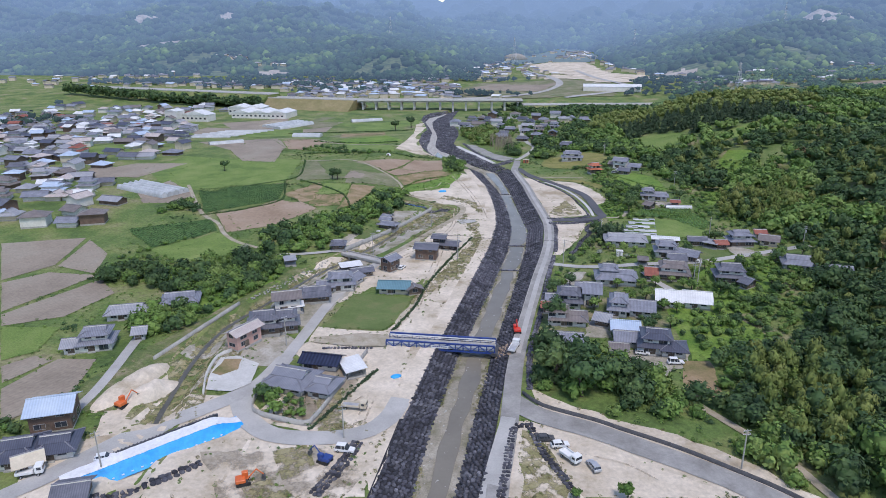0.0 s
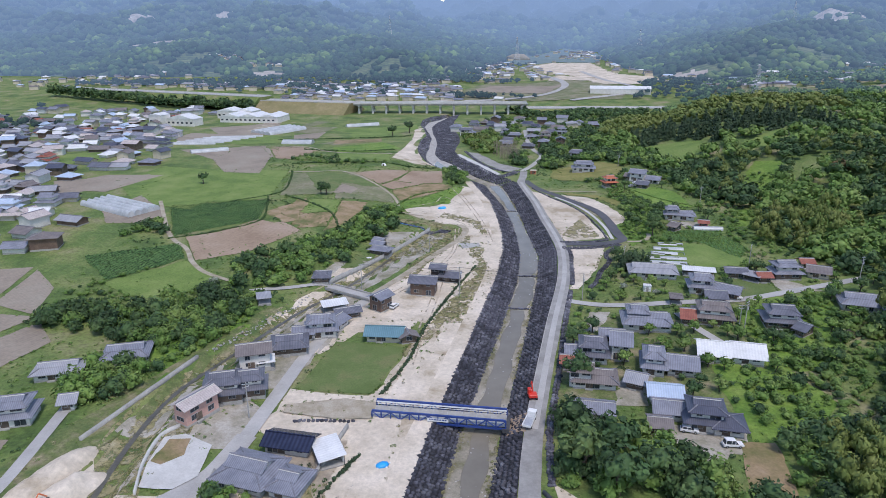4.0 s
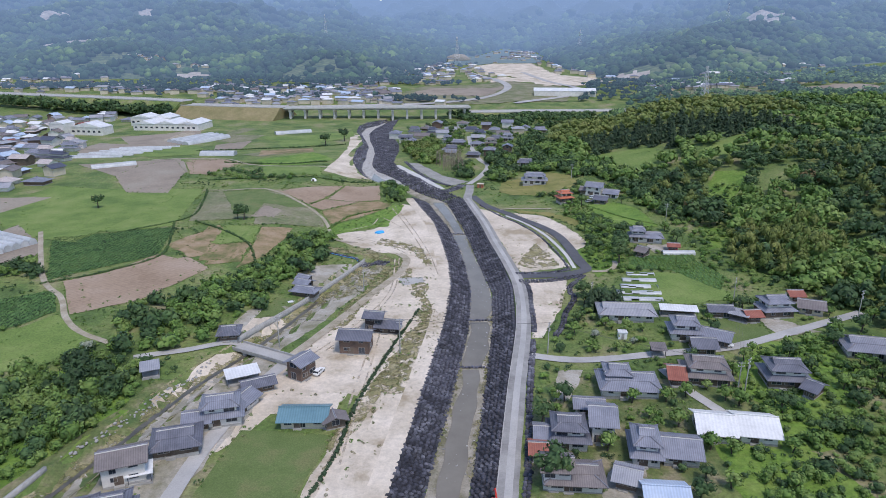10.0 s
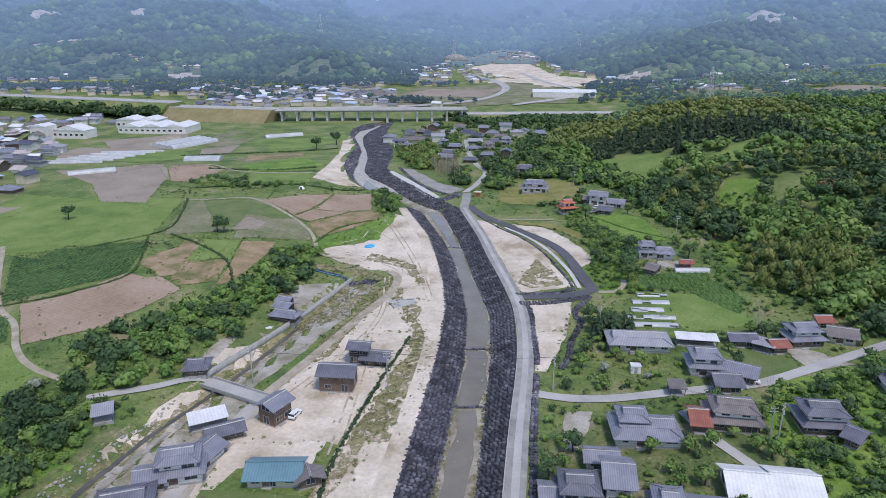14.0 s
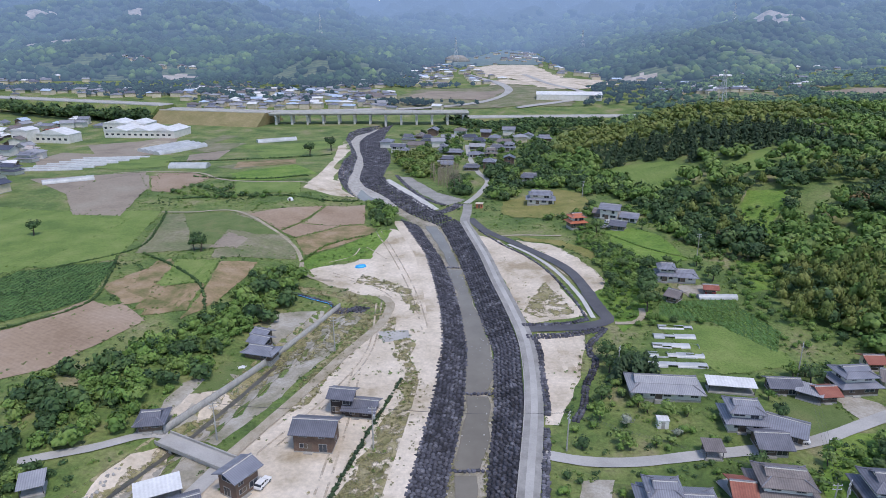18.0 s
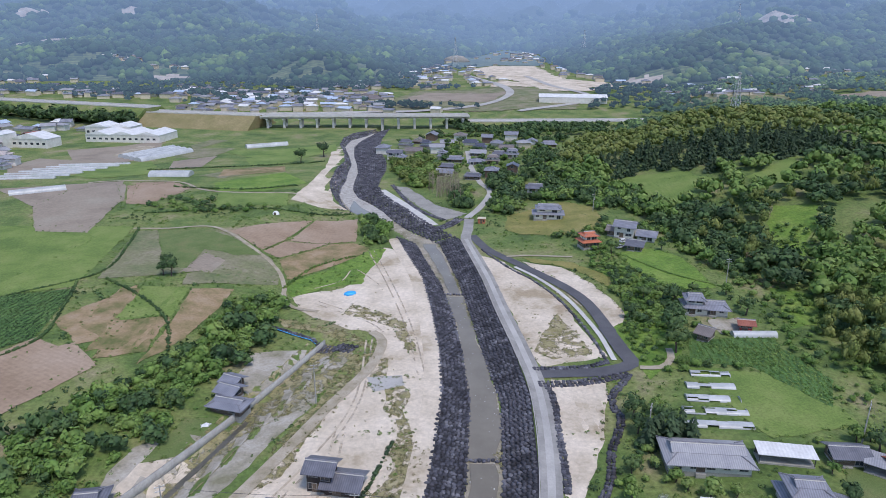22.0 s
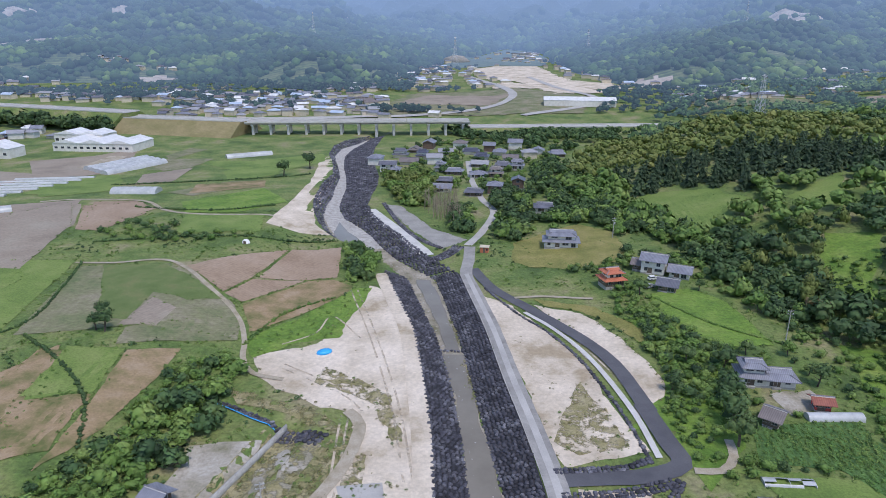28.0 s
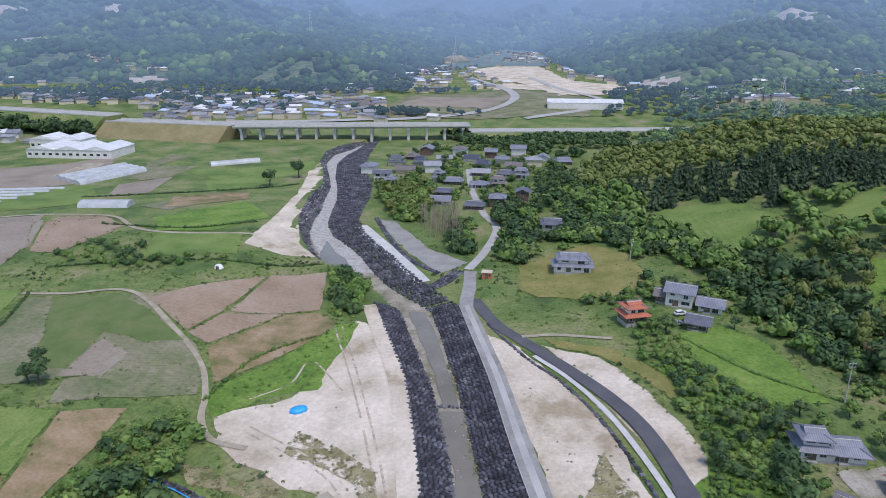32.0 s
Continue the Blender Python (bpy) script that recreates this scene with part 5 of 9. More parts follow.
house(112.0, 253.4, -12, 14.7, 10, 1, "irimoya", M_TILE, M_PLASTER, "large farmhouse with grey tiled roof beside the woods")
house(119.8, 244.2, -12, 11.7, 9, 1, "gable", M_TILE, M_PLASTER, "grey tiled outbuilding beside the woods")
house(18.5, 197.4, -3, 12.2, 8, 1, "irimoya", M_TILE_BROWN, M_PLASTER, "single-storey house with brown grey tiled roof")
house(14.8, 197.0, -3, 6.0, 6, 2, "gable", M_TILE_BROWN, M_PLASTER, "upper storey with brown grey tiled roof")
house(29.7, 197.1, -20, 4.6, 6, 1, "gable", M_TILE_PALE, M_WOOD, "small shed with pale roof")
house(35.6, 191.1, -4, 8.3, 7, 1, "gable", M_BLUE_ROOF, M_PLASTER, "shed with pale blue metal roof")
house(35.1, 183.8, -4, 7.2, 7, 1, "gable", M_TILE, M_PLASTER, "low grey tiled house")
house(42.7, 180.2, -6, 10.0, 9, 2, "irimoya", M_TILE_NAVY, M_PLASTER, "two-storey house with dark navy tiled roof")
house(47.4, 178.2, -6, 7.1, 7, 1, "hip", M_TILE_NAVY, M_PLASTER, "single-storey wing with dark navy tiled roof")
house(16.6, 182.1, -4, 10.1, 6, 1, "gable", M_TILE, M_PLASTER, "low grey roofed outbuilding")
house(31.6, 176.9, -4, 4.5, 5, 1, "gable", M_TILE_BROWN, M_WOOD, "small brown roofed shed")
# houses up the valley on the east side
house(71.2, 352.2, -8, 6.6, 6.6, 2, "irimoya", M_TILE, M_PLASTER, "two-storey farmhouse with grey tiled roof")
house(77.6, 351.6, -8, 8.0, 6.8, 1, "irimoya", M_TILE, M_PLASTER, "farmhouse wing with grey tiled roof")
house(69.0, 334.1, -40, 3.6, 6, 1, "gable", M_TILE_BROWN, M_WOOD, "brown roofed storehouse beside the house")
house(83.0, 340.2, -10, 3.8, 3.5, 1, "gable", M_TILE_RED, M_RED_WALL, "small bright red shed")
house(39.5, 464.3, -6, 15.2, 9, 2, "irimoya", M_TILE, M_PLASTER, "two-storey farmhouse with grey tiled roof on a slope")
house(39.5, 519.2, -6, 10.2, 8, 1, "irimoya", M_TILE_DARK, M_PLASTER, "dark tiled farmhouse beside the house")
house(50.0, 417.2, 15, 7.4, 6.6, 2, "irimoya", M_TILE_ORANGE, M_WOOD, "house with orange red tiled roof")
house(67.8, 427.8, -25, 8.9, 8, 2, "gable", M_TILE, M_PLASTER, "grey tiled two-storey house")
house(75.9, 423.1, -25, 7.5, 7, 1, "gable", M_TILE, M_PLASTER, "grey tiled wing beside the house")
house(67.8, 410.6, -25, 6.3, 7, 1, "gable", M_TILE_DARK, M_WOOD, "dark roofed shed beside the house")
house(64.0, 430.5, -25, 5.9, 6, 1, "gable", M_TILE_BROWN, M_WOOD, "brown roofed shed beside the house")
# houses on the west side
house(-42.5, 218.1, 2, 11.5, 7, 1, "gable", M_GREEN_ROOF, M_CREAM, "long shed with blue green metal roof")
house(-35.0, 216.2, -68, 2.9, 5, 1, "gable", M_TILE_BROWN, M_WOOD, "small brown shed beside the long shed")
house(-48.2, 239.5, 60, 6.4, 5.4, 2, "gable", M_TILE, M_BROWN_WALL, "brown two-storey house with grey roof")
house(-58.0, 232.1, 28, 8.0, 4.5, 1, "gable", M_TILE_DARK, M_WOOD, "dark timber shed beside the house")
house(-63.5, 236.4, 28, 9.0, 5, 1, "shed", M_WHITE_ROOF, M_WOOD, "open shed with white metal roof")
house(-62.7, 218.3, 16, 10.0, 8, 2, "irimoya", M_TILE, M_PLASTER, "two-storey house with blue grey tiled roof")
house(-60.3, 222.8, 70, 10.0, 6, 1, "gable", M_TILE, M_PLASTER, "grey tiled wing along the street")
house(-67.4, 215.1, 16, 5.5, 6, 1, "gable", M_TILE, M_WOOD, "low tiled wing beside the house")
house(-68.8, 206.6, 18, 10.3, 9, 1, "irimoya", M_TILE_DARK, M_WOOD, "dark old house with grey tiled roof")
house(-75.0, 195.4, 22, 9.0, 7, 2, "gable", M_TILE_BROWN, M_PLASTER, "white two-storey house with brown gable roof")
house(-71.8, 195.0, 22, 5.0, 4, 1, "shed", M_WHITE_ROOF, M_WOOD, "carport with white roof")
house(-76.5, 178.6, 20, 10.0, 9, 2, "irimoya", M_TILE_DARK, M_WOOD, "two-storey dark timber house with grey tiled roof")
house(-70.9, 181.9, 20, 8.0, 7, 2, "irimoya", M_TILE_DARK, M_WOOD, "dark timber house wing")
house(-79.0, 168.9, 66, 10.5, 4.6, 2, "gable", M_TILE_PINK, M_PINK_WALL, "long pink walled house with pale roof")
house(-35.6, 255.0, -4, 9.5, 7, 2, "gable", M_TILE_DARK, M_BROWN_WALL, "two-storey brown house with grey roof")
house(-31.8, 268.8, -8, 5.5, 5, 2, "gable", M_TILE_DARK, M_BLACK_WALL, "black timber house with gable roof")
house(-27.2, 268.1, -8, 7.5, 6, 1, "gable", M_TILE_DARK, M_BLACK_WALL, "black timber house wing")
house(-59.9, 296.1, -15, 9.0, 5, 1, "irimoya", M_TILE, M_WOOD, "old house with grey tiled roof")
house(-61.6, 301.6, -22, 5.2, 4.6, 1, "gable", M_TILE, M_WOOD, "small grey tiled house behind the old one")
house(-62.4, 306.2, -22, 4.2, 4.0, 1, "gable", M_TILE, M_WOOD, "small grey tiled storehouse beside the wall")
house(-74.4, 258.8, 10, 5.6, 6, 1, "irimoya", M_TILE_DARK, M_WOOD, "small dark shed beside the lane")
house(-87.6, 235.1, 25, 4.6, 5, 1, "shed", M_TILE_PALE, M_WOOD, "ramshackle hut with pale roof")
house(-58.0, 149.9, -12, 12.4, 11, 1, "irimoya", M_TILE, M_PLASTER, "large farmhouse with grey tiled roof behind a walled garden")
house(-48.4, 147.5, -12, 6.6, 8, 1, "irimoya", M_TILE, M_PLASTER, "grey tiled front wing of the farmhouse")
house(-52.9, 160.9, -6, 11.2, 6, 1, "gable", M_SOLAR, M_PLASTER, "outbuilding with solar panels on the roof")
house(-43.5, 158.4, -60, 9.0, 6, 1, "shed", M_WHITE_ROOF, M_PLASTER, "low white roofed shed along the wall")
house(-124.4, 182.6, 20, 12.3, 7, 1, "irimoya", M_TILE_PALE, M_PLASTER, "pale grey roofed house beside the paddies")
house(-111.5, 193.2, 20, 12.3, 9, 1, "irimoya", M_TILE, M_PLASTER, "grey tiled house beside the trees")
house(-120.8, 161.4, 20, 9.5, 8, 2, "irimoya", M_TILE, M_PLASTER, "two-storey house with grey tiled roof")
house(-126.0, 158.7, 20, 5.7, 6, 1, "gable", M_TILE_PALE, M_PLASTER, "low pale roofed wing")
house(-111.6, 168.4, 20, 3.1, 5, 1, "gable", M_TILE_PALE, M_PLASTER, "small pale shed beside the house")
house(-106.7, 123.2, 22, 9.8, 9, 2, "gable", M_BLUE_ROOF, M_BROWN_WALL, "barn with pale blue metal roof")
house(-105.5, 110.1, 22, 8.7, 10, 1, "irimoya", M_TILE_NAVY, M_PLASTER, "dark navy tiled house")
house(-98.7, 112.9, 22, 8.2, 8, 1, "irimoya", M_TILE_NAVY, M_PLASTER, "dark navy tiled wing")
house(-101.2, 107.1, 40, 4.8, 5, 1, "gable", M_CREAM, M_PLASTER, "house front with cream gable")
house(-85.7, 99.3, 20, 5.9, 6, 1, "gable", M_TILE_DARK, M_WOOD, "dark roofed shed at the crossing")


# ---- river works ----
def stone_row(name, pts, width, label, gap=1.0, high=0.35):
    """Dark stone bags in rows along a line."""
    c = smooth_line(pts, gap)
    d = np.gradient(c, axis=0)
    d /= np.linalg.norm(d, axis=1)[:, None]
    nrm = np.stack([-d[:, 1], d[:, 0]], 1)
    n = max(1, int(round(width / gap)))
    q = np.concatenate([c + nrm * ((i + 0.5) / n - 0.5) * width for i in range(n)])
    q = q + rng.uniform(-0.12, 0.12, q.shape)
    z = ground_height(q[:, 0], q[:, 1]) + high * 0.4
    v, f = lumps(np.column_stack([q, z]), gap * 0.6, 0.75)
    BLOCK.append(np.vstack([c + nrm * (width / 2 + 0.6), (c - nrm * (width / 2 + 0.6))[::-1]]))
    t = thing(name, pose(0, 0, 0), label, "river bank", kind="structure")
    tagged(part("stone_bags", fast_mesh("stone_bags", v, f, M_STONE), M_STONE, t), kind="stuff")
    return t


def wall_line(name, pts, thick, height, material, label, posts=0):
    """An upright wall that follows the ground along a line."""
    c = smooth_line(pts, 3.0)
    d = np.gradient(c, axis=0)
    d /= np.linalg.norm(d, axis=1)[:, None]
    nrm = np.stack([-d[:, 1], d[:, 0]], 1) * thick / 2
    z = ground_height(c[:, 0], c[:, 1])
    a, b = c + nrm, c - nrm
    rows = [np.column_stack([a, z - 0.8]), np.column_stack([a, z + height]), np.column_stack([b, z + height]), np.column_stack([b, z - 0.8])]
    v = np.stack(rows, 1).reshape(-1, 3)
    i = np.arange(len(c) - 1) * 4
    f = np.concatenate([np.stack([i + k, i + (k + 1) % 4, i + 4 + (k + 1) % 4, i + 4 + k], 1) for k in range(4)])
    f = np.concatenate([f, [[0, 3, 2, 1]], [[len(v) - 4, len(v) - 3, len(v) - 2, len(v) - 1]]])
    return tagged(new(name, fast_mesh(name, v, f, material)), label, "wall", kind="structure")



ROAD_Y = [62, 107, 137, 174, 231, 273, 305, 330, 357, 386, 414, 432]
strip("bank_road", M_BANKROAD, 0.18, 4.6, [(float(np.interp(y, ST, R_OUT)) + (2.9 if y > 150 else 3.3), y) for y in ROAD_Y] + [(0.6, 448), (1.2, 464)], "grey gravel road along the stone bank")

strip("wheel_track", M_ROAD, 0.2, 1.7, [(float(np.interp(y, ST, R_OUT)) + 2.9, y) for y in ROAD_Y[3:]], "pale worn middle of the bank road")
strip("bank_kerb", M_WALLCON, 0.2, 0.25, [(float(np.interp(y, ST, R_OUT)) + 0.45, y) for y in ROAD_Y[3:]], "thin pale kerb between road and stone bank")
strip("bank_track", M_SAND, 0.10, 4.8, [(float(np.interp(y, ST, L_OUT)) - 1.9, y) for y in ROAD_Y[2:]], "pale sandy track along the stone bank")
wall_line("road_wall", [(3.7, 151.5), (8.6, 146), (20.7, 140.9), (27, 137.5), (38.6, 131.4), (48.9, 124.5), (57.9, 117.7), (72, 104)], 0.5, 0.9, M_DARKSTEEL, "dark low wall along the bending road")
stone_row("stone_edge", [(5.6, 154), (6.0, 174), (9.4, 200), (13.0, 231), (17.2, 262)], 1.6, "row of dark stone bags beside the road")
stone_row("stone_edge", [(18.2, 268), (19.2, 285), (20.0, 300), (19.6, 308)], 1.5, "row of dark stone bags beside the road")
stone_row("dike", [(17.5, 310.2), (25, 310.6), (33, 312), (40, 314)], 3.2, "dark stone bags on the face of the dike")
stone_row("dike", [(17.0, 318.2), (25, 318.8), (32, 319.6), (37, 321.5)], 2.0, "dark stone bags along the upper edge of the dike")
stone_row("stone_drain", [(41.5, 314), (38.8, 309.5), (35.2, 304.5), (34.2, 299), (35, 294), (32, 286.5), (29.8, 281), (27.5, 272), (24.5, 265.5)], 2.0, "winding row of dark stone bags beside the plot")
strip("concrete_apron", M_CONCRETE, 0.2, 1.5, [(39.6, 322), (38.3, 341), (33.2, 367), (26.2, 385), (18, 398)], "pale concrete apron beside the asphalt road")
stone_row("stone_edge", [(37.6, 321), (35.6, 341), (30.6, 366), (23.6, 384), (15.6, 397), (6, 418)], 1.0, "line of dark stones beside the asphalt road")
stone_row("dike_tip", [(-18, 446), (-12, 449), (-7, 456), (-3.5, 464)], 5.0, "dark stone nose between the two channels", gap=1.2)
stone_row("dike", [(-43, 536), (-32, 500), (-22, 476), (-11, 462)], 2.2, "dark stones along the gravel flat", gap=1.2)
stone_row("stone_drain", [(-45.3, 330.8), (-40, 330), (-35, 328)], 5.0, "dark stone slope at the end of the walled stream", gap=1.2)
stone_row("stone_edge", [(-69.6, 343.6), (-62, 341.7), (-53.6, 337.2), (-46, 333)], 1.6, "dark stone bags round the head of the stream")
strip("blue_sheet", M_TARP, 0.35, 0.3, [(-66.8, 342.4), (-60.2, 340.0), (-52.8, 335.6), (-46, 332.2)], "torn blue sheeting along the stone bags")
stone_row("stone_edge", [(-39, 108), (-36, 118), (-34.5, 126)], 3.0, "dark stone bags beside the yard")
stone_row("stone_edge", [(-1.4, 104), (-1.0, 110.8), (0, 120.3), (1.6, 135.4), (5.6, 137)], 1.8, "dark stone bags beside the concrete lane")
stone_row("stone_edge", [(5.6, 135.8), (8, 127.2), (12.4, 117.9), (14.4, 112.8)], 1.6, "dark stone bags along the weedy strip")
strip("concrete_lane", M_ROAD, 0.2, 3.6, [(-5.0, 97), (-3.4, 112.6), (-1.8, 126.1), (0.2, 140)], "grey concrete lane beside the stone bank")

# weirs: rows of pale and dark stones across the bed
for wy in (249.5, 281.0, 375.5):
    lo, li, ri, ro = edges(wy)
    n = int((ri - li) / 0.9)
    q = np.column_stack([np.linspace(li + 0.3, ri - 0.3, n), wy + rng.uniform(-0.3, 0.3, n)])
    v, f = lumps(np.column_stack([q, ground_height(q[:, 0], q[:, 1]) + 0.35]), 0.55, 0.8)
    tagged(new("weir", fast_mesh("weir", v, f, M_STONE)), "low weir of dark stones across the river", "weir", "weirs")
# loose cobbles on the bed
q = []
for y in np.arange(70, 470, 0.55):
    lo, li, ri, ro = edges(y)
    q.append((rng.uniform(li, ri), y))
q = np.array(q)
v, f = lumps(np.column_stack([q, ground_height(q[:, 0], q[:, 1]) + 0.12]), rng.uniform(0.12, 0.34, len(q)), 0.6)
tagged(new("loose_cobbles", fast_mesh("loose_cobbles", v, f, M_COBBLE)), "loose pale cobbles on the river bed", "stones", kind="stuff")


wall_line("stream_wall", [(-71.4, 257), (-60, 288), (-50, 316), (-44, 333.5)], 0.45, 1.9, M_WALLCON, "grey concrete wall along the walled stream")
wall_line("stream_wall", [(-100, 155), (-98, 164.7), (-95, 180.5), (-91.9, 195.5)], 0.6, 1.1, M_WALLCON, "old concrete wall along the stream")
q = smooth_line([(-90.5, 200), (-84.7, 215.3), (-80.6, 228.6), (-75.4, 243.7)], 0.5) + rng.uniform(-0.9, 0.9, (len(smooth_line([(-90.5, 200), (-84.7, 215.3), (-80.6, 228.6), (-75.4, 243.7)], 0.5)), 2))
v, f = lumps(np.column_stack([q, ground_height(q[:, 0], q[:, 1]) + 0.2]), rng.uniform(0.15, 0.5, len(q)), 0.7)
tagged(new("broken_wall", fast_mesh("broken_wall", v, f, M_WALLCON)), "pale rubble of a broken wall along the stream", "rubble", kind="stuff")
stone_row("stone_edge", [(-55.5, 171.4), (-49, 172.2), (-41.5, 172.8)], 1.4, "row of dark stone bags above the garden")
wall_line("garden_wall", [(-66, 150), (-64.6, 138), (-62, 135), (-57.9, 133.6), (-49, 131.6), (-47.4, 134), (-46, 141.7), (-42, 169.9)], 0.35, 1.5, M_WALLCON, "low concrete garden wall round the farmhouse")


SX = [(-80, 108), (-85, 128), (-89, 150), (-90.5, 165), (-90, 181), (-83, 207), (-76, 232), (-66, 258), (-55, 293), (-43.5, 330)]
strip("stream_margin", M_DRYGRASS, 0.09, 11.0, SX[1:], "brown weedy margin of the small stream")
strip("stream", M_STREAM, 0.16, 1.5, SX[1:-1], "dark shallow water of the small stream")


# ---- the blue truss bridge ----
def truss_bridge():
    a, b = Vector((-37.2, 177.8, 0)), Vector((-4.4, 176.6, 0))
    L = (b - a).length
    t = thing("truss_bridge", Matrix.Translation(((a.x + b.x) / 2, (a.y + b.y) / 2, 0.35)) @ Matrix.Rotation(math.atan2(b.y - a.y, b.x - a.x), 4, "Z"), "temporary blue steel truss bridge with pale deck across the river", "bridge")
    h, wd = L / 2, 2.6
    part("deck", box(-h, h, -wd + 0.2, wd - 0.2, -0.25, 0.0), M_SILVER, t)
    for i in range(9):
        u = -h + (i + 0.5) * L / 9
        part("deck_plate", box(u - L / 18 + 0.05, u + L / 18 - 0.05, -wd + 0.35, wd - 0.35, 0.004, 0.05), M_WALLCON, t)
    for s in (-1, 1):
        side = part("truss", box(-h, h, s * wd - 0.2, s * wd + 0.2, -1.0, -0.55), M_STEEL_BLUE, t)
        part("top_chord", box(-h, h, s * wd - 0.2, s * wd + 0.2, 1.3, 1.75), M_STEEL_BLUE, side)
        n = 14
        for i in range(n + 1):
            u = -h + i * L / n
            part("upright", box(u - 0.15, u + 0.15, s * wd - 0.15, s * wd + 0.15, -0.55, 1.3), M_STEEL_BLUE, side)
            if i < n:
                z0, z1 = (-0.55, 1.3) if i % 2 else (1.3, -0.55)
                part("diagonal", rod((u, s * wd, z0), (u + L / n, s * wd, z1), 0.16, n=4), M_STEEL_BLUE, side)
        part("rail", box(-h, h, s * (wd - 0.35) - 0.08, s * (wd - 0.35) + 0.08, 1.0, 1.3), M_WHITE, t)
        part("rail", box(-h, h, s * (wd - 0.35) - 0.05, s * (wd - 0.35) + 0.05, 0.5, 0.62), M_WHITE, t)
    sign = part("sign", box(-2.6, 2.6, -wd - 0.22, -wd - 0.17, -0.1, 0.75), M_WHITE, t, "white banner with dark unreadable writing")
    for i in range(7):
        part("bar", box(-2.2 + i * 0.65, -1.75 + i * 0.65, -wd - 0.25, -wd - 0.222, 0.3, 0.6), M_STEEL_BLUE, sign)
    for s in (-1, 1):
        part("abutment", box(s * h - 0.9, s * h + 0.9, -wd - 0.4, wd + 0.4, -1.6, -0.56), M_DARKSTEEL, t)
        for y in (-2, 0, 2):
            part("pile", rod((s * (h - 0.4), y, -2.6), (s * (h - 0.4), y, -0.6), 0.2, n=8), M_DARKSTEEL, t)


truss_bridge()
patch("approach_ramp", M_DIRT, 0.25, 0.3, [(-37.4, 174), (-37.4, 181.5), (-46, 182.5), (-60, 178), (-60, 174.5), (-46, 173)], "raised earth ramp to the bridge")
patch("approach_ramp", M_SOIL, 0.25, 0.3, [(-4.4, 173), (0.4, 172.6), (0.6, 180.6), (-4.2, 180.4)], "brown earth ramp to the bridge")


def small_bridge():
    a, b = (-71.0, 255.6), (-52.6, 246.4)
    L = math.hypot(b[0] - a[0], b[1] - a[1])
    t = thing("road_bridge", pose((a[0] + b[0]) / 2, (a[1] + b[1]) / 2, gh(-55, 248) + 0.9, 0, 0, math.degrees(math.atan2(b[1] - a[1], b[0] - a[0]))), "small concrete road bridge over the walled stream", "bridge")
    part("deck", box(-L / 2, L / 2, -2.2, 2.2, -0.6, 0), M_ROAD, t)
    for s in (-1, 1):
        part("parapet", box(-L / 2, L / 2, s * 2.2 - 0.15, s * 2.2 + 0.15, 0.002, 0.6), M_WALLCON, t)
        part("pier", box(s * L * 0.3 - 0.4, s * L * 0.3 + 0.4, -1.9, 1.9, -3.4, -0.6), M_WALLCON, t)


small_bridge()


# ---- covered embankment with blue sheets ----
def covered_bank():
    p0, p1 = np.array((-91.9, 103.6)), np.array((-65.8, 132.2))
    L, ang = float(np.linalg.norm(p1 - p0)), math.atan2(*(p1 - p0)[::-1])
    c = (p0 + p1) / 2
    t = thing("covered_bank", pose(c[0], c[1], gh(*c) - 0.3, 0, 0, math.degrees(ang)), "earth bank covered with blue and white plastic sheets", "embankment")
    n = 44
    rowsx = np.linspace(-L / 2, L / 2, n)
    prof = np.array([(-4.6, -0.3), (-3.9, 0.8), (-3.1, 1.9), (-2.4, 2.8), (-1.0, 3.1), (0.9, 3.1), (1.4, 2.5), (1.9, 1.2)])

    def sheet(lo, hi, lift):
        pr = prof[lo:hi]
        v = []
        for x in rowsx:
            fade = 1 - 0.75 * ramp(x, L / 2 - 7, L / 2) - 0.1 * ramp(-x, L / 2 - 4, L / 2)
            for y, z in pr:
                v.append((x, y * (0.8 + 0.2 * fade) + 0.2 * noise.noise((x * 0.4, y, 2)), max(0, z * fade) + lift + 0.16 * noise.noise((x * 0.7, y * 0.9, 4))))
        k = len(pr)
        i = (np.arange(n - 1)[:, None] * k + np.arange(k - 1)[None]).ravel()
        return np.array(v), np.stack([i, i + k, i + k + 1, i + 1], 1)

    v, f = sheet(0, 4, 0.04)
    part("blue_sheet", fast_mesh("blue_sheet", v, f, M_TARP, True), M_TARP, t)
    v, f = sheet(3, 6, 0.0)
    part("white_top", fast_mesh("white_top", v, f, M_SHEET, True), M_SHEET, t)
    v, f = sheet(5, 8, 0.0)
    part("blue_edge", fast_mesh("blue_edge", v, f, M_TARP, True), M_TARP, t)
    for x in np.linspace(-L / 2 + 1, L / 2 - 6, 17):
        for y, z in ((-4.2, 0.5), (-2.4, 2.85)):
            sb = bmesh.new()
            bmesh.ops.create_icosphere(sb, subdivisions=1, radius=0.24, matrix=pose(x, y, z + 0.15) @ Matrix.Diagonal((1.4, 1, 0.6, 1)))
            part("sandbag", sb, M_SHEET, t, smooth=True)
    w = part("sheet_piling", box(-L / 2 + 9, L / 2 - 4, 2.0, 2.4, -1.2, 2.6), M_DARKSTEEL, t)
    for i in range(30):
        u = -L / 2 + 9.3 + i * (L - 13.6) / 30
        part("pile_rib", box(u, u + 0.35, 2.4, 2.65, -1.2, 2.65), M_DARKSTEEL, w)


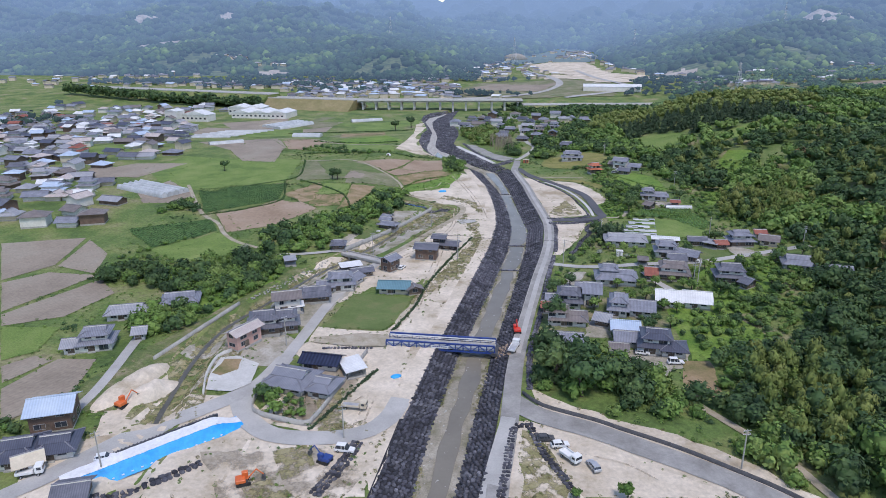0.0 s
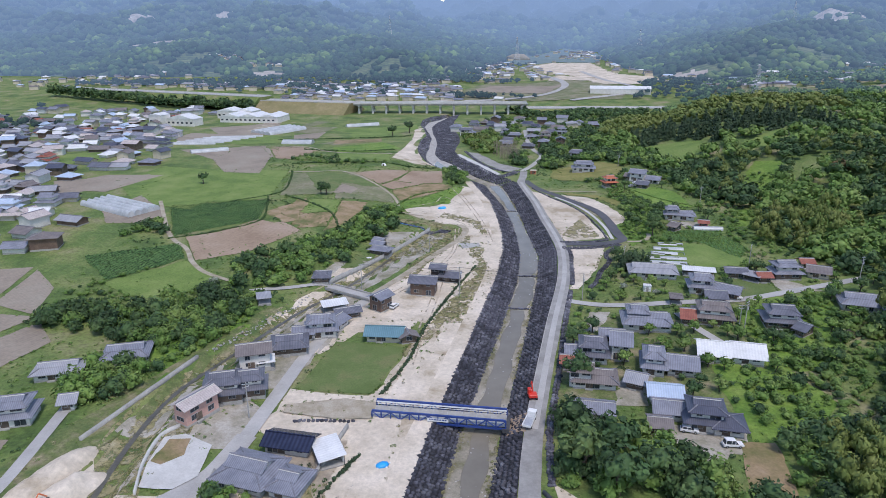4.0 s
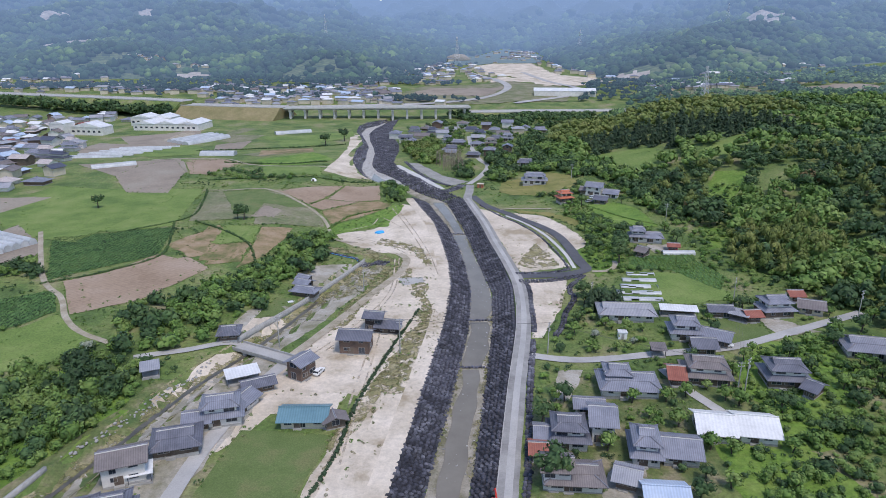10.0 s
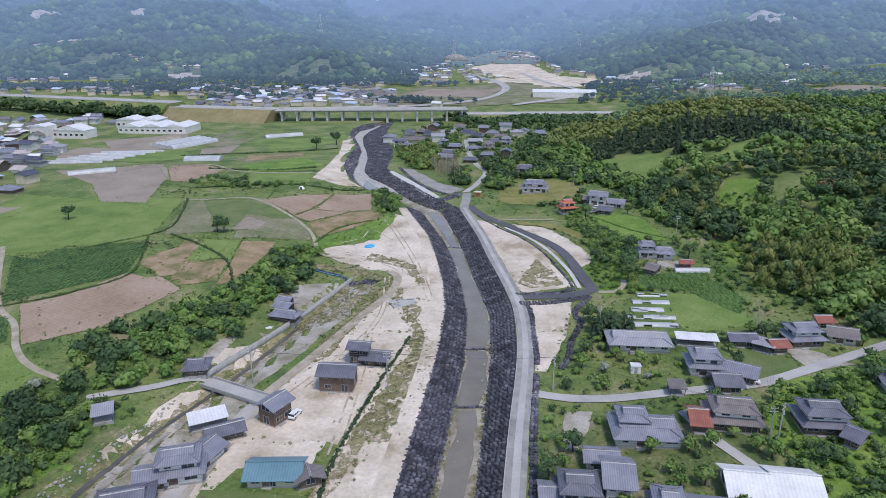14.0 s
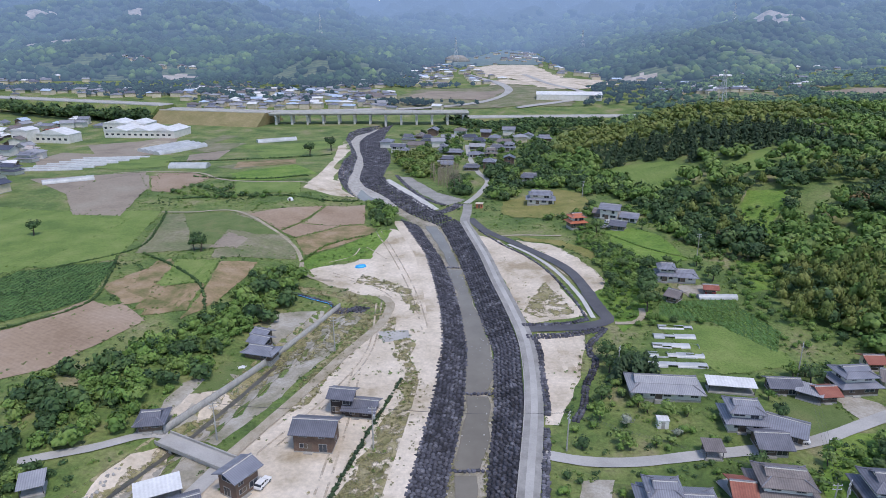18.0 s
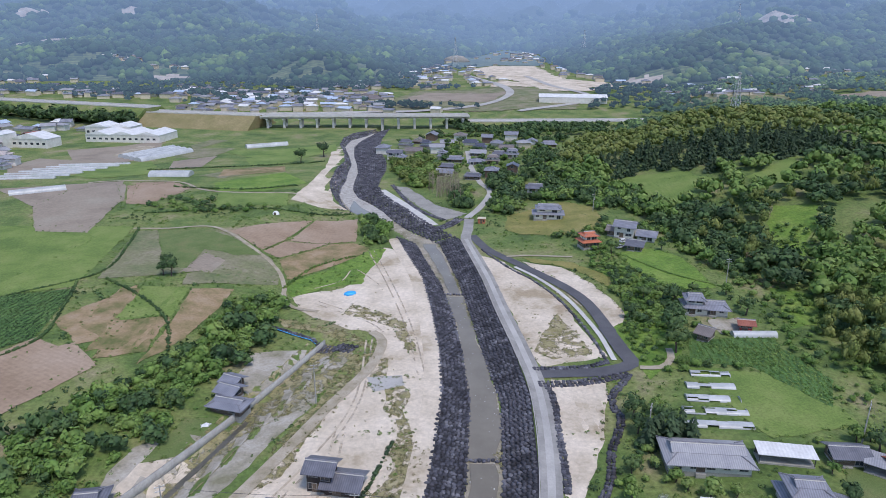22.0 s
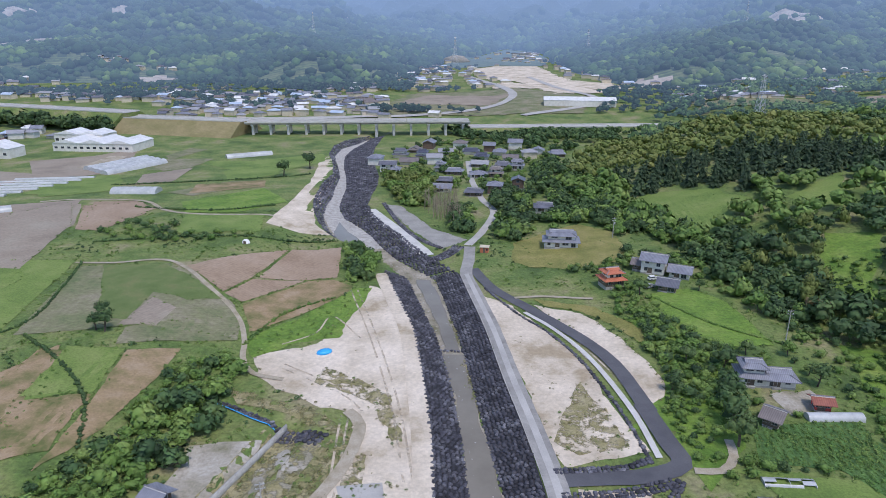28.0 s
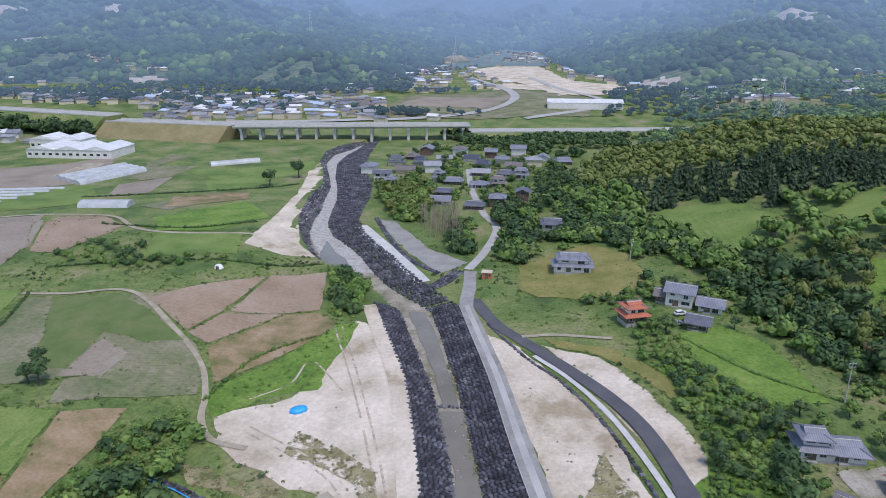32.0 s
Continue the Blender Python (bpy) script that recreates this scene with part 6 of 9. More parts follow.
covered_bank()
stone_row("stone_wall", [(-86, 97.5), (-79.8, 103.2), (-73.7, 106.9), (-67.3, 114.5)], 2.2, "dark boulders below the covered bank", gap=1.2)
patch("concrete_slab", M_CONCRETE, 0.3, 0.2, [(-78.8, 142.5), (-81.1, 149.9), (-82.4, 159.2), (-78.3, 161.4), (-70.7, 159), (-68.9, 148.5), (-72.2, 143.3)], "white concrete slab of a cleared house plot")
patch("rubble", M_FALLOW, 0.34, 0.8, [(-80.5, 151), (-81.2, 158.5), (-76, 160), (-75.5, 154), (-78, 150)], "reddish rubble on the cleared house plot")
wall_line("slab_wall", [(-78.6, 140.5), (-82, 149.9), (-83.3, 159.5), (-81, 164)], 0.4, 1.0, M_CONCRETE, "white low retaining wall of the cleared plot")


# ---- vehicles ----
def car(x, y, rot, paint, label, kind="car", z=None):
    t = thing(kind, pose(x, y, (gh(x, y) + 0.2) if z is None else z, 0, 0, rot), label, kind)
    L = {"car": 4.2, "van": 4.6, "truck": 5.2, "dump_truck": 6.4}[kind]
    W = 1.65 if kind in ("car", "van") else 2.1
    if kind in ("car", "van"):
        top = 1.45 if kind == "car" else 1.85
        bm = bmesh.new()
        prism(bm, [(-L / 2, 0.35), (L / 2, 0.35), (L / 2, 0.75), (L / 2 - 0.15, 0.88), (L * 0.24, 0.95), (-L / 2 + 0.1, 0.98), (-L / 2, 0.8)], -W / 2, W / 2)
        bmesh.ops.bevel(bm, geom=bm.edges[:], offset=0.06, segments=1, affect="EDGES")
        part("body", bm, paint, t)
        cb = bmesh.new()
        a, b = (L * 0.22, -L * 0.46)
        prism(cb, [(b, 0.95), (a, 0.95), (a - 0.65, top), (b + 0.35, top)], -W / 2 + 0.08, W / 2 - 0.08)
        part("cabin_glass", cb, M_GLASS, t)
        part("roof", box(b + 0.36, a - 0.66, -W / 2 + 0.1, W / 2 - 0.1, top, top + 0.06, bevel=0.02), paint, t)
        for u in (a - 0.7, (a + b) / 2, b + 0.35):
            part("pillar", box(u - 0.06, u + 0.06, -W / 2 + 0.06, W / 2 - 0.06, 0.95, top), paint, t)
    else:
        part("chassis", box(-L / 2, L / 2, -0.5, 0.5, 0.5, 0.75), M_DARKSTEEL, t)
        cab = part("cab", box(L / 2 - 1.6, L / 2, -W / 2, W / 2, 0.6, 2.35, bevel=0.12), paint, t)
        part("windscreen", box(L / 2 - 0.02, L / 2 + 0.02, -W / 2 + 0.15, W / 2 - 0.15, 1.45, 2.1), M_GLASS, cab)
        for s in (-1, 1):
            part("side_window", box(L / 2 - 1.1, L / 2 - 0.3, s * W / 2 - 0.02, s * W / 2 + 0.02, 1.45, 2.05), M_GLASS, cab)
        bed = part("bed", box(-L / 2, L / 2 - 1.75, -W / 2, W / 2, 0.8, 0.95), paint if kind == "truck" else M_SILVER, t)
        for s in (-1, 1):
            part("side_board", box(-L / 2, L / 2 - 1.75, s * W / 2 - 0.05, s * W / 2 + 0.05, 0.95, 1.45), paint, bed)
        part("tail_board", box(-L / 2 - 0.05, -L / 2 + 0.05, -W / 2, W / 2, 0.95, 1.45), paint, bed)
        part("head_board", box(L / 2 - 1.85, L / 2 - 1.75, -W / 2, W / 2, 0.95, 1.7), paint, bed)
    for u in (-L * 0.31, L * 0.31):
        for s in (-1, 1):
            wh = part("wheel", rod((u, s * (W / 2 - 0.2), 0.33), (u, s * (W / 2 + 0.01), 0.33), 0.33, n=12), M_RUBBER, t)
            part("rim", rod((u, s * (W / 2), 0.33), (u, s * (W / 2 + 0.03), 0.33), 0.18, n=8), M_SILVER, wh)
    BLOCK.append(np.array([(x - 4, y - 4), (x + 4, y - 4), (x + 4, y + 4), (x - 4, y + 4)]))
    return t


def excavator(x, y, rot, paint, label):
    t = thing("excavator", pose(x, y, gh(x, y) + 0.1, 0, 0, rot), label, "excavator")
    for s in (-1, 1):
        tr = bmesh.new()
        prism(tr, [(-1.5, 0.2), (-1.3, 0), (1.3, 0), (1.5, 0.2), (1.5, 0.5), (1.3, 0.7), (-1.3, 0.7), (-1.5, 0.5)], s * 0.95 - 0.25, s * 0.95 + 0.25)
        part("track", tr, M_RUBBER, t)
    part("undercarriage", box(-0.9, 0.9, -0.7, 0.7, 0.35, 0.75), M_DARKSTEEL, t)
    part("engine_house", box(-1.6, 0.5, -1.1, 1.1, 0.75, 1.6, bevel=0.12), paint, t)
    cab = part("cab", box(-0.2, 1.1, 0.2, 1.1, 0.75, 2.5, bevel=0.08), paint, t)
    part("cab_glass", box(-0.1, 1.13, 0.3, 1.0, 1.5, 2.3), M_GLASS, cab)
    part("boom", rod((0.8, -0.3, 1.2), (2.8, -0.3, 3.2), 0.2, 0.16, 4), paint, t)
    part("stick", rod((2.8, -0.3, 3.2), (4.2, -0.3, 1.6), 0.15, 0.12, 4), paint, t)
    part("piston", rod((1.2, -0.3, 1.0), (2.2, -0.3, 2.3), 0.07, n=6), M_SILVER, t)
    bk = bmesh.new()
    prism(bk, [(4.0, 1.6), (4.5, 1.4), (4.6, 0.7), (4.1, 0.4), (3.7, 0.9)], -0.75, 0.15)
    part("bucket", bk, M_DARKSTEEL, t)
    return t


# ---- poles, pylons ----
WIRES = []


def utility_pole(x, y, high, rot=0.0, transformer=False):
    t = thing("utility_pole", pose(x, y, gh(x, y), 0, 0, rot), "tall grey concrete utility pole with crossarms", "utility pole", "utility poles")
    part("pole", rod((0, 0, -0.5), (0, 0, high), 0.19, 0.11, 8), M_WALLCON, t)
    for z in (high - 0.4, high - 1.3):
        arm = part("crossarm", box(-0.9, 0.9, -0.06, 0.06, z - 0.05, z + 0.05), M_SILVER, t)
        for u in (-0.75, 0.0, 0.75):
            part("insulator", rod((u, 0, z + 0.05), (u, 0, z + 0.25), 0.05, n=6), M_WHITE, arm)
    if transformer:
        part("transformer", rod((0.4, 0, high - 3.0), (0.4, 0, high - 2.1), 0.28, n=10), M_SILVER, t)
    return t


def wire(a, b, sag, label="thin dark overhead power line"):
    n = 12
    c = bpy.data.curves.new("power_line", "CURVE")
    c.dimensions, c.bevel_depth, c.bevel_resolution = "3D", 0.018, 0
    s = c.splines.new("POLY")
    s.points.add(n)
    for i in range(n + 1):
        u = i / n
        p = Vector(a).lerp(Vector(b), u)
        s.points[i].co = (p.x, p.y, p.z - sag * 4 * u * (1 - u), 1)
    c.materials.append(M_DARKSTEEL)
    return tagged(new("power_line", c), label, "power line", "power lines")


def pylon(x, y, high, base, label, z=None):
    z = gh(x, y) if z is None else z
    t = thing("pylon", pose(x, y, z, 0, 0, 20), label, "pylon", "pylons")
    w = lambda k: base * (1 - k) ** 1.3 * 0.5 + 0.5
    lv = [i / 9 for i in range(10)]
    for sx in (-1, 1):
        for sy in (-1, 1):
            leg = bmesh.new()
            for a, b in zip(lv, lv[1:]):
                add_rod(leg, (sx * w(a), sy * w(a), a * high - 0.3), (sx * w(b), sy * w(b), b * high), 0.16, n=4)
            part("leg", leg, M_SILVER, t)
    for side in range(4):
        br = bmesh.new()
        m = Matrix.Rotation(side * math.pi / 2, 3, "Z")
        for a, b in zip(lv, lv[1:]):
            add_rod(br, m @ Vector((-w(a), -w(a), a * high)), m @ Vector((w(b), -w(b), b * high)), 0.09, n=3)
            add_rod(br, m @ Vector((w(a), -w(a), a * high)), m @ Vector((-w(b), -w(b), b * high)), 0.09, n=3)
        part("bracing", br, M_SILVER, t)
    for k, l in ((0.74, 3.4), (0.85, 3.0), (0.96, 2.6)):
        ar = bmesh.new()
        for s in (-1, 1):
            add_rod(ar, (0, 0, k * high), (s * l, 0, k * high + 0.2), 0.14, 0.06, 4)
            add_rod(ar, (0, 0, k * high + 1.2), (s * l, 0, k * high + 0.2), 0.08, n=3)
        part("crossarm", ar, M_SILVER, t)
    return t


# ---- plastic tunnels ----
def tunnel(x, y, rot, L, W, label, bare=False, h=None):
    t = thing("greenhouse", pose(x, y, gh(x, y) - 0.05, 0, 0, rot), label, "greenhouse", "greenhouses")
    h = h or W * 0.42
    n, k = max(4, int(L / 2.5)), 9
    v, f = [], []
    for i in range(n + 1):
        for j in range(k):
            a = math.pi * j / (k - 1)
            v.append((-L / 2 + L * i / n, -math.cos(a) * W / 2, math.sin(a) ** 0.8 * h + 0.05 * noise.noise((i * 0.7, j * 0.5, x))))
    for i in range(n):
        for j in range(k - 1):
            if not bare or noise.noise((i * 0.9, j * 0.35, x * 3.1)) > -0.08:
                f.append((i * k + j, i * k + j + 1, (i + 1) * k + j + 1, (i + 1) * k + j))
    me = fast_mesh("plastic_skin", v, f, M_PLASTIC, True)
    part("plastic_skin", me, M_PLASTIC, t)
    for s in (0, n):
        bm = bmesh.new()
        bm.faces.new([bm.verts.new(v[s * k + j]) for j in range(k)])
        r = bmesh.ops.extrude_face_region(bm, geom=bm.faces[:])
        bmesh.ops.translate(bm, vec=(0.06 if s == 0 else -0.06, 0, 0), verts=[q for q in r["geom"] if isinstance(q, bmesh.types.BMVert)])
        part("end_panel", bm, M_PLASTIC, t)
    for i in range(0, n + 1, 2):
        bm = bmesh.new()
        rib = [(q[1] * 1.012, q[2] * 1.012 + 0.01) for q in v[i * k:(i + 1) * k]]
        out, inn, xx = [], [], v[i * k][0]
        for yy, zz in rib:
            out.append([bm.verts.new((xx + dx, yy * 1.01, zz * 1.02)) for dx in (-0.05, 0.05)])
            inn.append([bm.verts.new((xx + dx, yy * 0.985, zz * 0.98)) for dx in (-0.05, 0.05)])
        for j in range(k - 1):
            bm.faces.new((out[j][0], out[j][1], out[j + 1][1], out[j + 1][0]))
            bm.faces.new((inn[j][0], inn[j + 1][0], inn[j + 1][1], inn[j][1]))
            bm.faces.new((out[j][0], out[j + 1][0], inn[j + 1][0], inn[j][0]))
            bm.faces.new((out[j][1], inn[j][1], inn[j + 1][1], out[j + 1][1]))
        part("hoop", bm, M_SILVER, t)
    BLOCK.append(np.array([(x + math.cos(radians(rot)) * a * L / 2 - math.sin(radians(rot)) * b * W / 2, y + math.sin(radians(rot)) * a * L / 2 + math.cos(radians(rot)) * b * W / 2) for a, b in ((-1, -1), (1, -1), (1, 1), (-1, 1))]))
    return t


# ---- trees ----
def card_crown(seed, blobs, cards, size, spread=(1, 1, 1), core=0.86, droop=0.0, blob_r=(0.34, 0.52), fuzz=(0.85, 1.28)):
    """Crown of radius about 1 with its middle at 0: lumps of foliage, each wrapped in small leaf sprays. Verts and triangles."""
    g = np.random.default_rng(seed)
    c = g.normal(size=(blobs, 3))
    c /= np.linalg.norm(c, axis=1)[:, None]
    c *= (g.uniform(0.15, 0.75, blobs) ** 0.7)[:, None]
    c[:, 2] = np.abs(c[:, 2]) * 0.8 - 0.22
    c[0] = (0, 0, 0.1)
    r = g.uniform(*blob_r, blobs)
    r[0] = 0.6
    vs, fs = [], []
    count = 0
    for ci, ri in zip(c, r) if core else ():
        v = ico_v * (1 + 0.12 * g.normal(size=(len(ico_v), 1))) * ri * core + ci
        vs.append(v)
        fs.append(ico_f + count)
        count += len(v)
    share = r ** 2 / (r ** 2).sum()
    for ci, ri, sh in zip(c, r, share):
        n = int(cards * sh) + 2
        d = g.normal(size=(n, 3))
        d[:, 2] = np.abs(d[:, 2]) * 1.1 - 0.35
        d /= np.linalg.norm(d, axis=1)[:, None]
        p = ci + d * ri * g.uniform(*fuzz, n)[:, None]
        ok = np.ones(n, bool)
        for cj, rj in zip(c, r):
            ok &= (np.linalg.norm(p - cj, axis=1) > rj * 0.8) | (np.abs(cj - ci).sum() < 1e-9)
        p, d = p[ok], d[ok]
        nn = d + g.normal(size=d.shape) * 0.38
        nn /= np.linalg.norm(nn, axis=1)[:, None]
        a = np.cross(nn, g.normal(size=d.shape))
        a /= np.linalg.norm(a, axis=1)[:, None]
        b = np.cross(nn, a)
        s = size * g.uniform(0.6, 1.3, len(p))[:, None]
        quad = np.stack([p - a * s, p - b * s * 0.6, p + a * s, p + b * s * 0.6], 1)
        quad[:, (0, 2), 2] -= s * droop
        vs.append(quad.reshape(-1, 3))
        q = np.arange(len(p))[:, None] * 4 + count
        fs.append(np.concatenate([q + np.array([[0, 1, 2]]), q + np.array([[0, 2, 3]])]))
        count += len(p) * 4
    v = np.concatenate(vs) * np.array(spread)
    return v, np.concatenate(fs)


def cone_crown(seed, cards, size):
    """A pointed conifer crown, from 0 to 1 high."""
    g = np.random.default_rng(seed)
    z = g.uniform(0, 1, cards) ** 1.3
    a = g.uniform(0, 2 * np.pi, cards)
    r = (1 - z) ** 0.8 * 0.3 * g.uniform(0.75, 1.1, cards) + 0.015
    p = np.stack([r * np.cos(a), r * np.sin(a), z], 1)
    out = np.stack([np.cos(a), np.sin(a), -0.5 + 0 * a], 1)
    side = np.stack([-np.sin(a), np.cos(a), 0.3 * g.normal(size=cards)], 1)
    s = size * (1.15 - z * 0.6)[:, None] * g.uniform(0.7, 1.3, cards)[:, None]
    quad = np.stack([p - out * s * 0.6, p - side * s * 0.6, p + out * s, p + side * s * 0.6], 1)
    cv = np.array([(0.2 * math.cos(k), 0.2 * math.sin(k), 0.02) for k in np.arange(6) * math.pi / 3] + [(0, 0, 0.95)])
    cf = np.array([(k, (k + 1) % 6, 6) for k in range(6)])
    q = np.arange(cards)[:, None] * 4 + 7
    return np.concatenate([cv, quad.reshape(-1, 3)]), np.concatenate([cf, q + np.array([[0, 1, 2]]), q + np.array([[0, 2, 3]])])


BROAD = [card_crown(10 + i, 10, 130, 0.2, (1, 1, 0.9), core=0.76, blob_r=(0.26, 0.46), fuzz=(0.8, 1.3)) for i in range(6)]
BROAD_NEAR = [card_crown(210 + i, 11, 320, 0.125, (1, 1, 0.95), core=0.76, blob_r=(0.24, 0.46), fuzz=(0.8, 1.3)) for i in range(6)]
TUFT = [card_crown(130 + i, 3, 20, 0.34, (1, 1, 0.7), core=0) for i in range(5)]
BROAD_TINY = [card_crown(40 + i, 3, 12, 0.36, (1, 1, 0.85)) for i in range(5)]
BROAD_FAR = [card_crown(30 + i, 5, 44, 0.28, (1, 1, 0.85)) for i in range(5)]
BAMBOO = [card_crown(50 + i, 9, 170, 0.15, (0.8, 0.8, 1.25), droop=0.5, blob_r=(0.25, 0.42)) for i in range(4)]
BUSH = [card_crown(70 + i, 6, 125, 0.15, (1, 1, 0.75), blob_r=(0.24, 0.46), fuzz=(0.8, 1.45)) for i in range(5)]
CEDAR = [cone_crown(90 + i, 150, 0.12) for i in range(3)]


def free(x, y, extra=()):
    ok = np.ones(len(x), bool)
    for poly in BLOCK:
        if poly[:, 0].max() < x.min() or poly[:, 0].min() > x.max() or poly[:, 1].max() < y.min() or poly[:, 1].min() > y.max():
            continue
        ok &= ~inside(poly, x, y)
    return ok


def places(poly, gap, seed):
    """Scattered places about gap metres apart inside an outline and off roads, fields and houses."""
    g = np.random.default_rng(seed)
    poly = np.array(poly, float)
    xs, ys = np.arange(poly[:, 0].min(), poly[:, 0].max(), gap), np.arange(poly[:, 1].min(), poly[:, 1].max(), gap)
    if len(xs) == 0 or len(ys) == 0:
        return np.zeros((0, 2))
    x, y = (a.ravel() for a in np.meshgrid(xs, ys))
    x, y = x + g.uniform(-0.45, 0.45, len(x)) * gap, y + g.uniform(-0.45, 0.45, len(y)) * gap
    ok = inside(poly, x, y)
    x, y = x[ok], y[ok]
    if len(x) == 0:
        return np.zeros((0, 2))
    lo, li, ri, ro = edges(y)
    ok = free(x, y) & ~((x > lo - 1) & (x < ro + 6) & (y > 60) & (y < 440)) & ~((x > lo - 1) & (x < ro + 1) & (y >= 440) & (y < 770))
    return np.stack([x[ok], y[ok]], 1)


def grove(name, p, protos, radius, material, label, lift=0.75, seed=1, trunk=True, category="woods", squash=(0.85, 1.2)):
    """Many trees joined into one mesh; radius: (least, most) in metres; lift: crown's middle as a share of the radius above the ground."""
    if len(p) == 0:
        return None
    g = np.random.default_rng(seed)
    vs, fs, count = [], [], 0
    z = ground_height(p[:, 0], p[:, 1])
    for (x, y), h in zip(p, z):
        v, f = protos[g.integers(len(protos))]
        r = g.uniform(*radius)
        a = g.uniform(0, 2 * np.pi)
        c, s = math.cos(a) * r, math.sin(a) * r
        q = np.stack([v[:, 0] * c - v[:, 1] * s + x, v[:, 0] * s + v[:, 1] * c + y, v[:, 2] * r * g.uniform(*squash) + h + r * lift * (g.uniform(0.75, 1.45) if r > 3 else 1)], 1)
        vs.append(q)
        fs.append(f + count)
        count += len(q)
    return tagged(new(name, fast_mesh(name, np.concatenate(vs), np.concatenate(fs), material)), label, category, kind="stuff")


def tree_proto(name, seed, crown, radius, height, leaf, label, bark=None):
    """A single tree of its own: tapered trunk, limbs, crown of leaf sprays."""
    g = random.Random(seed)
    t = thing(name, pose(0, 0, -900), label, "tree", "garden trees")
    tr = bmesh.new()
    knee = (g.uniform(-0.3, 0.3), g.uniform(-0.3, 0.3), height * 0.35)
    add_rod(tr, (0, 0, -0.4), knee, radius * 0.09, radius * 0.065, 7)
    add_rod(tr, knee, (knee[0] * 1.5, knee[1] * 1.5, height * 0.7), radius * 0.065, radius * 0.03, 6)
    part("trunk", tr, bark or M_BARK, t)
    for i in range(3 if height > 3 else 0):
        a = i * 2.1 + g.uniform(-0.4, 0.4)
        part("limb", rod((knee[0], knee[1], height * (0.3 + 0.08 * i)), (math.cos(a) * radius * 0.6, math.sin(a) * radius * 0.6, height * (0.5 + 0.08 * i)), radius * 0.04, radius * 0.015, n=5), bark or M_BARK, t)
    v, f = crown
    v = v * radius
    v[:, 2] += height - radius * 0.75
    part("crown", fast_mesh("crown", v, f, leaf), leaf, t)
    return t


# ---- viaduct and embankment ----
def viaduct():
    a, b = Vector((-186, 766, 0)), Vector((6, 780, 0))
    L, ang = (b - a).length, math.degrees(math.atan2(b.y - a.y, b.x - a.x))
    z = 17.5
    t = thing("viaduct", pose((a.x + b.x) / 2, (a.y + b.y) / 2, z, 0, 0, ang), "grey concrete expressway viaduct on paired piers", "viaduct")
    for s, y in ((0, -5.5), (1, 5.5)):
        n = 7
        for i in range(n):
            u0, u1 = -L / 2 + i * L / n + 0.08, -L / 2 + (i + 1) * L / n - 0.08
            dk = part("deck", box(u0, u1, y - 4.8, y + 4.8, -0.5, 0), M_WALLCON, t)
            part("girder", box(u0, u1, y - 3.2, y + 3.2, -1.7, -0.5), M_WALLCON, dk)
            for q in (-4.8, 4.8):
                part("parapet", box(u0, u1, y + q - 0.15, y + q + 0.15, 0.0, 1.1), M_CONCRETE, dk)
        for i in range(13):
            u = -L / 2 + 6 + i * (L - 12) / 12
            p = part("pier", box(u - 1.1, u + 1.1, y - 1.7, y + 1.7, -13.5, -2.8, bevel=0.3), M_CONCRETE, t)
            part("pier_head", box(u - 1.2, u + 1.2, y - 4.0, y + 4.0, -2.8, -1.7), M_CONCRETE, p)


viaduct()


def embankment(name, x0, y0, x1, y1, h, top, label, cover=None):
    L, ang = math.hypot(x1 - x0, y1 - y0), math.degrees(math.atan2(y1 - y0, x1 - x0))
    t = thing(name, pose((x0 + x1) / 2, (y0 + y1) / 2, gh((x0 + x1) / 2, (y0 + y1) / 2) - 0.5, 0, 0, ang), label, "embankment", kind="structure")
    bm = bmesh.new()
    prism(bm, [(-top / 2 - h * 1.6, 0), (top / 2 + h * 1.6, 0), (top / 2, h), (-top / 2, h)], -L / 2, L / 2)
    bm.transform(Matrix.Rotation(math.pi / 2, 4, "Z"))
    part("slope", bm, cover or M_BANKGRASS, t)
    part("roadway", box(-L / 2, L / 2, -top / 2 + 0.6, top / 2 - 0.6, h, h + 0.2), M_ROAD, t)
    for s in (-1, 1):
        part("barrier", box(-L / 2, L / 2, s * (top / 2 - 0.6) - 0.1, s * (top / 2 - 0.6) + 0.1, h + 0.2, h + 1.1), M_CONCRETE, t)
    BLOCK.append(np.array([(min(x0, x1), min(y0, y1) - 20), (max(x0, x1), min(y0, y1) - 20), (max(x0, x1), max(y0, y1) + 20), (min(x0, x1), max(y0, y1) + 20)]))


embankment("road_embankment", -300, 792, -187, 768, 11.3, 21, "brown grassy motorway embankment")
embankment("road_embankment", -620, 905, -300, 795, 10.5, 21, "green grassy motorway embankment", M_GROUND)
embankment("road_embankment", 6, 780, 240, 800, 3.0, 20, "low grassy motorway embankment among trees", M_GROUND)

# ---- hamlet up the valley ----
roofs = [M_TILE, M_TILE_DARK, M_TILE, M_TILE_BROWN, M_TILE_NAVY, M_TILE_PALE, M_TILE]
walls = [M_PLASTER, M_WOOD, M_CREAM, M_PLASTER, M_BROWN_WALL]
r_ = random.Random(11)
HAMLET = [(-60, 643), (-49, 620), (-43, 604), (-36, 690), (-29, 664), (-20, 646), (-15, 622), (-6, 612), (-11, 585), (-13, 566), (-2, 705), (6, 684), (11, 637), (20, 695), (27, 682), (26, 632), (35, 626), (20, 606), (31, 573), (46, 657), (54, 672), (9, 604), (5, 556), (17, 562), (-37, 644), (13, 664), (-13, 683), (65, 656), (-26, 706), (-45, 668), (40, 700), (33, 655)]
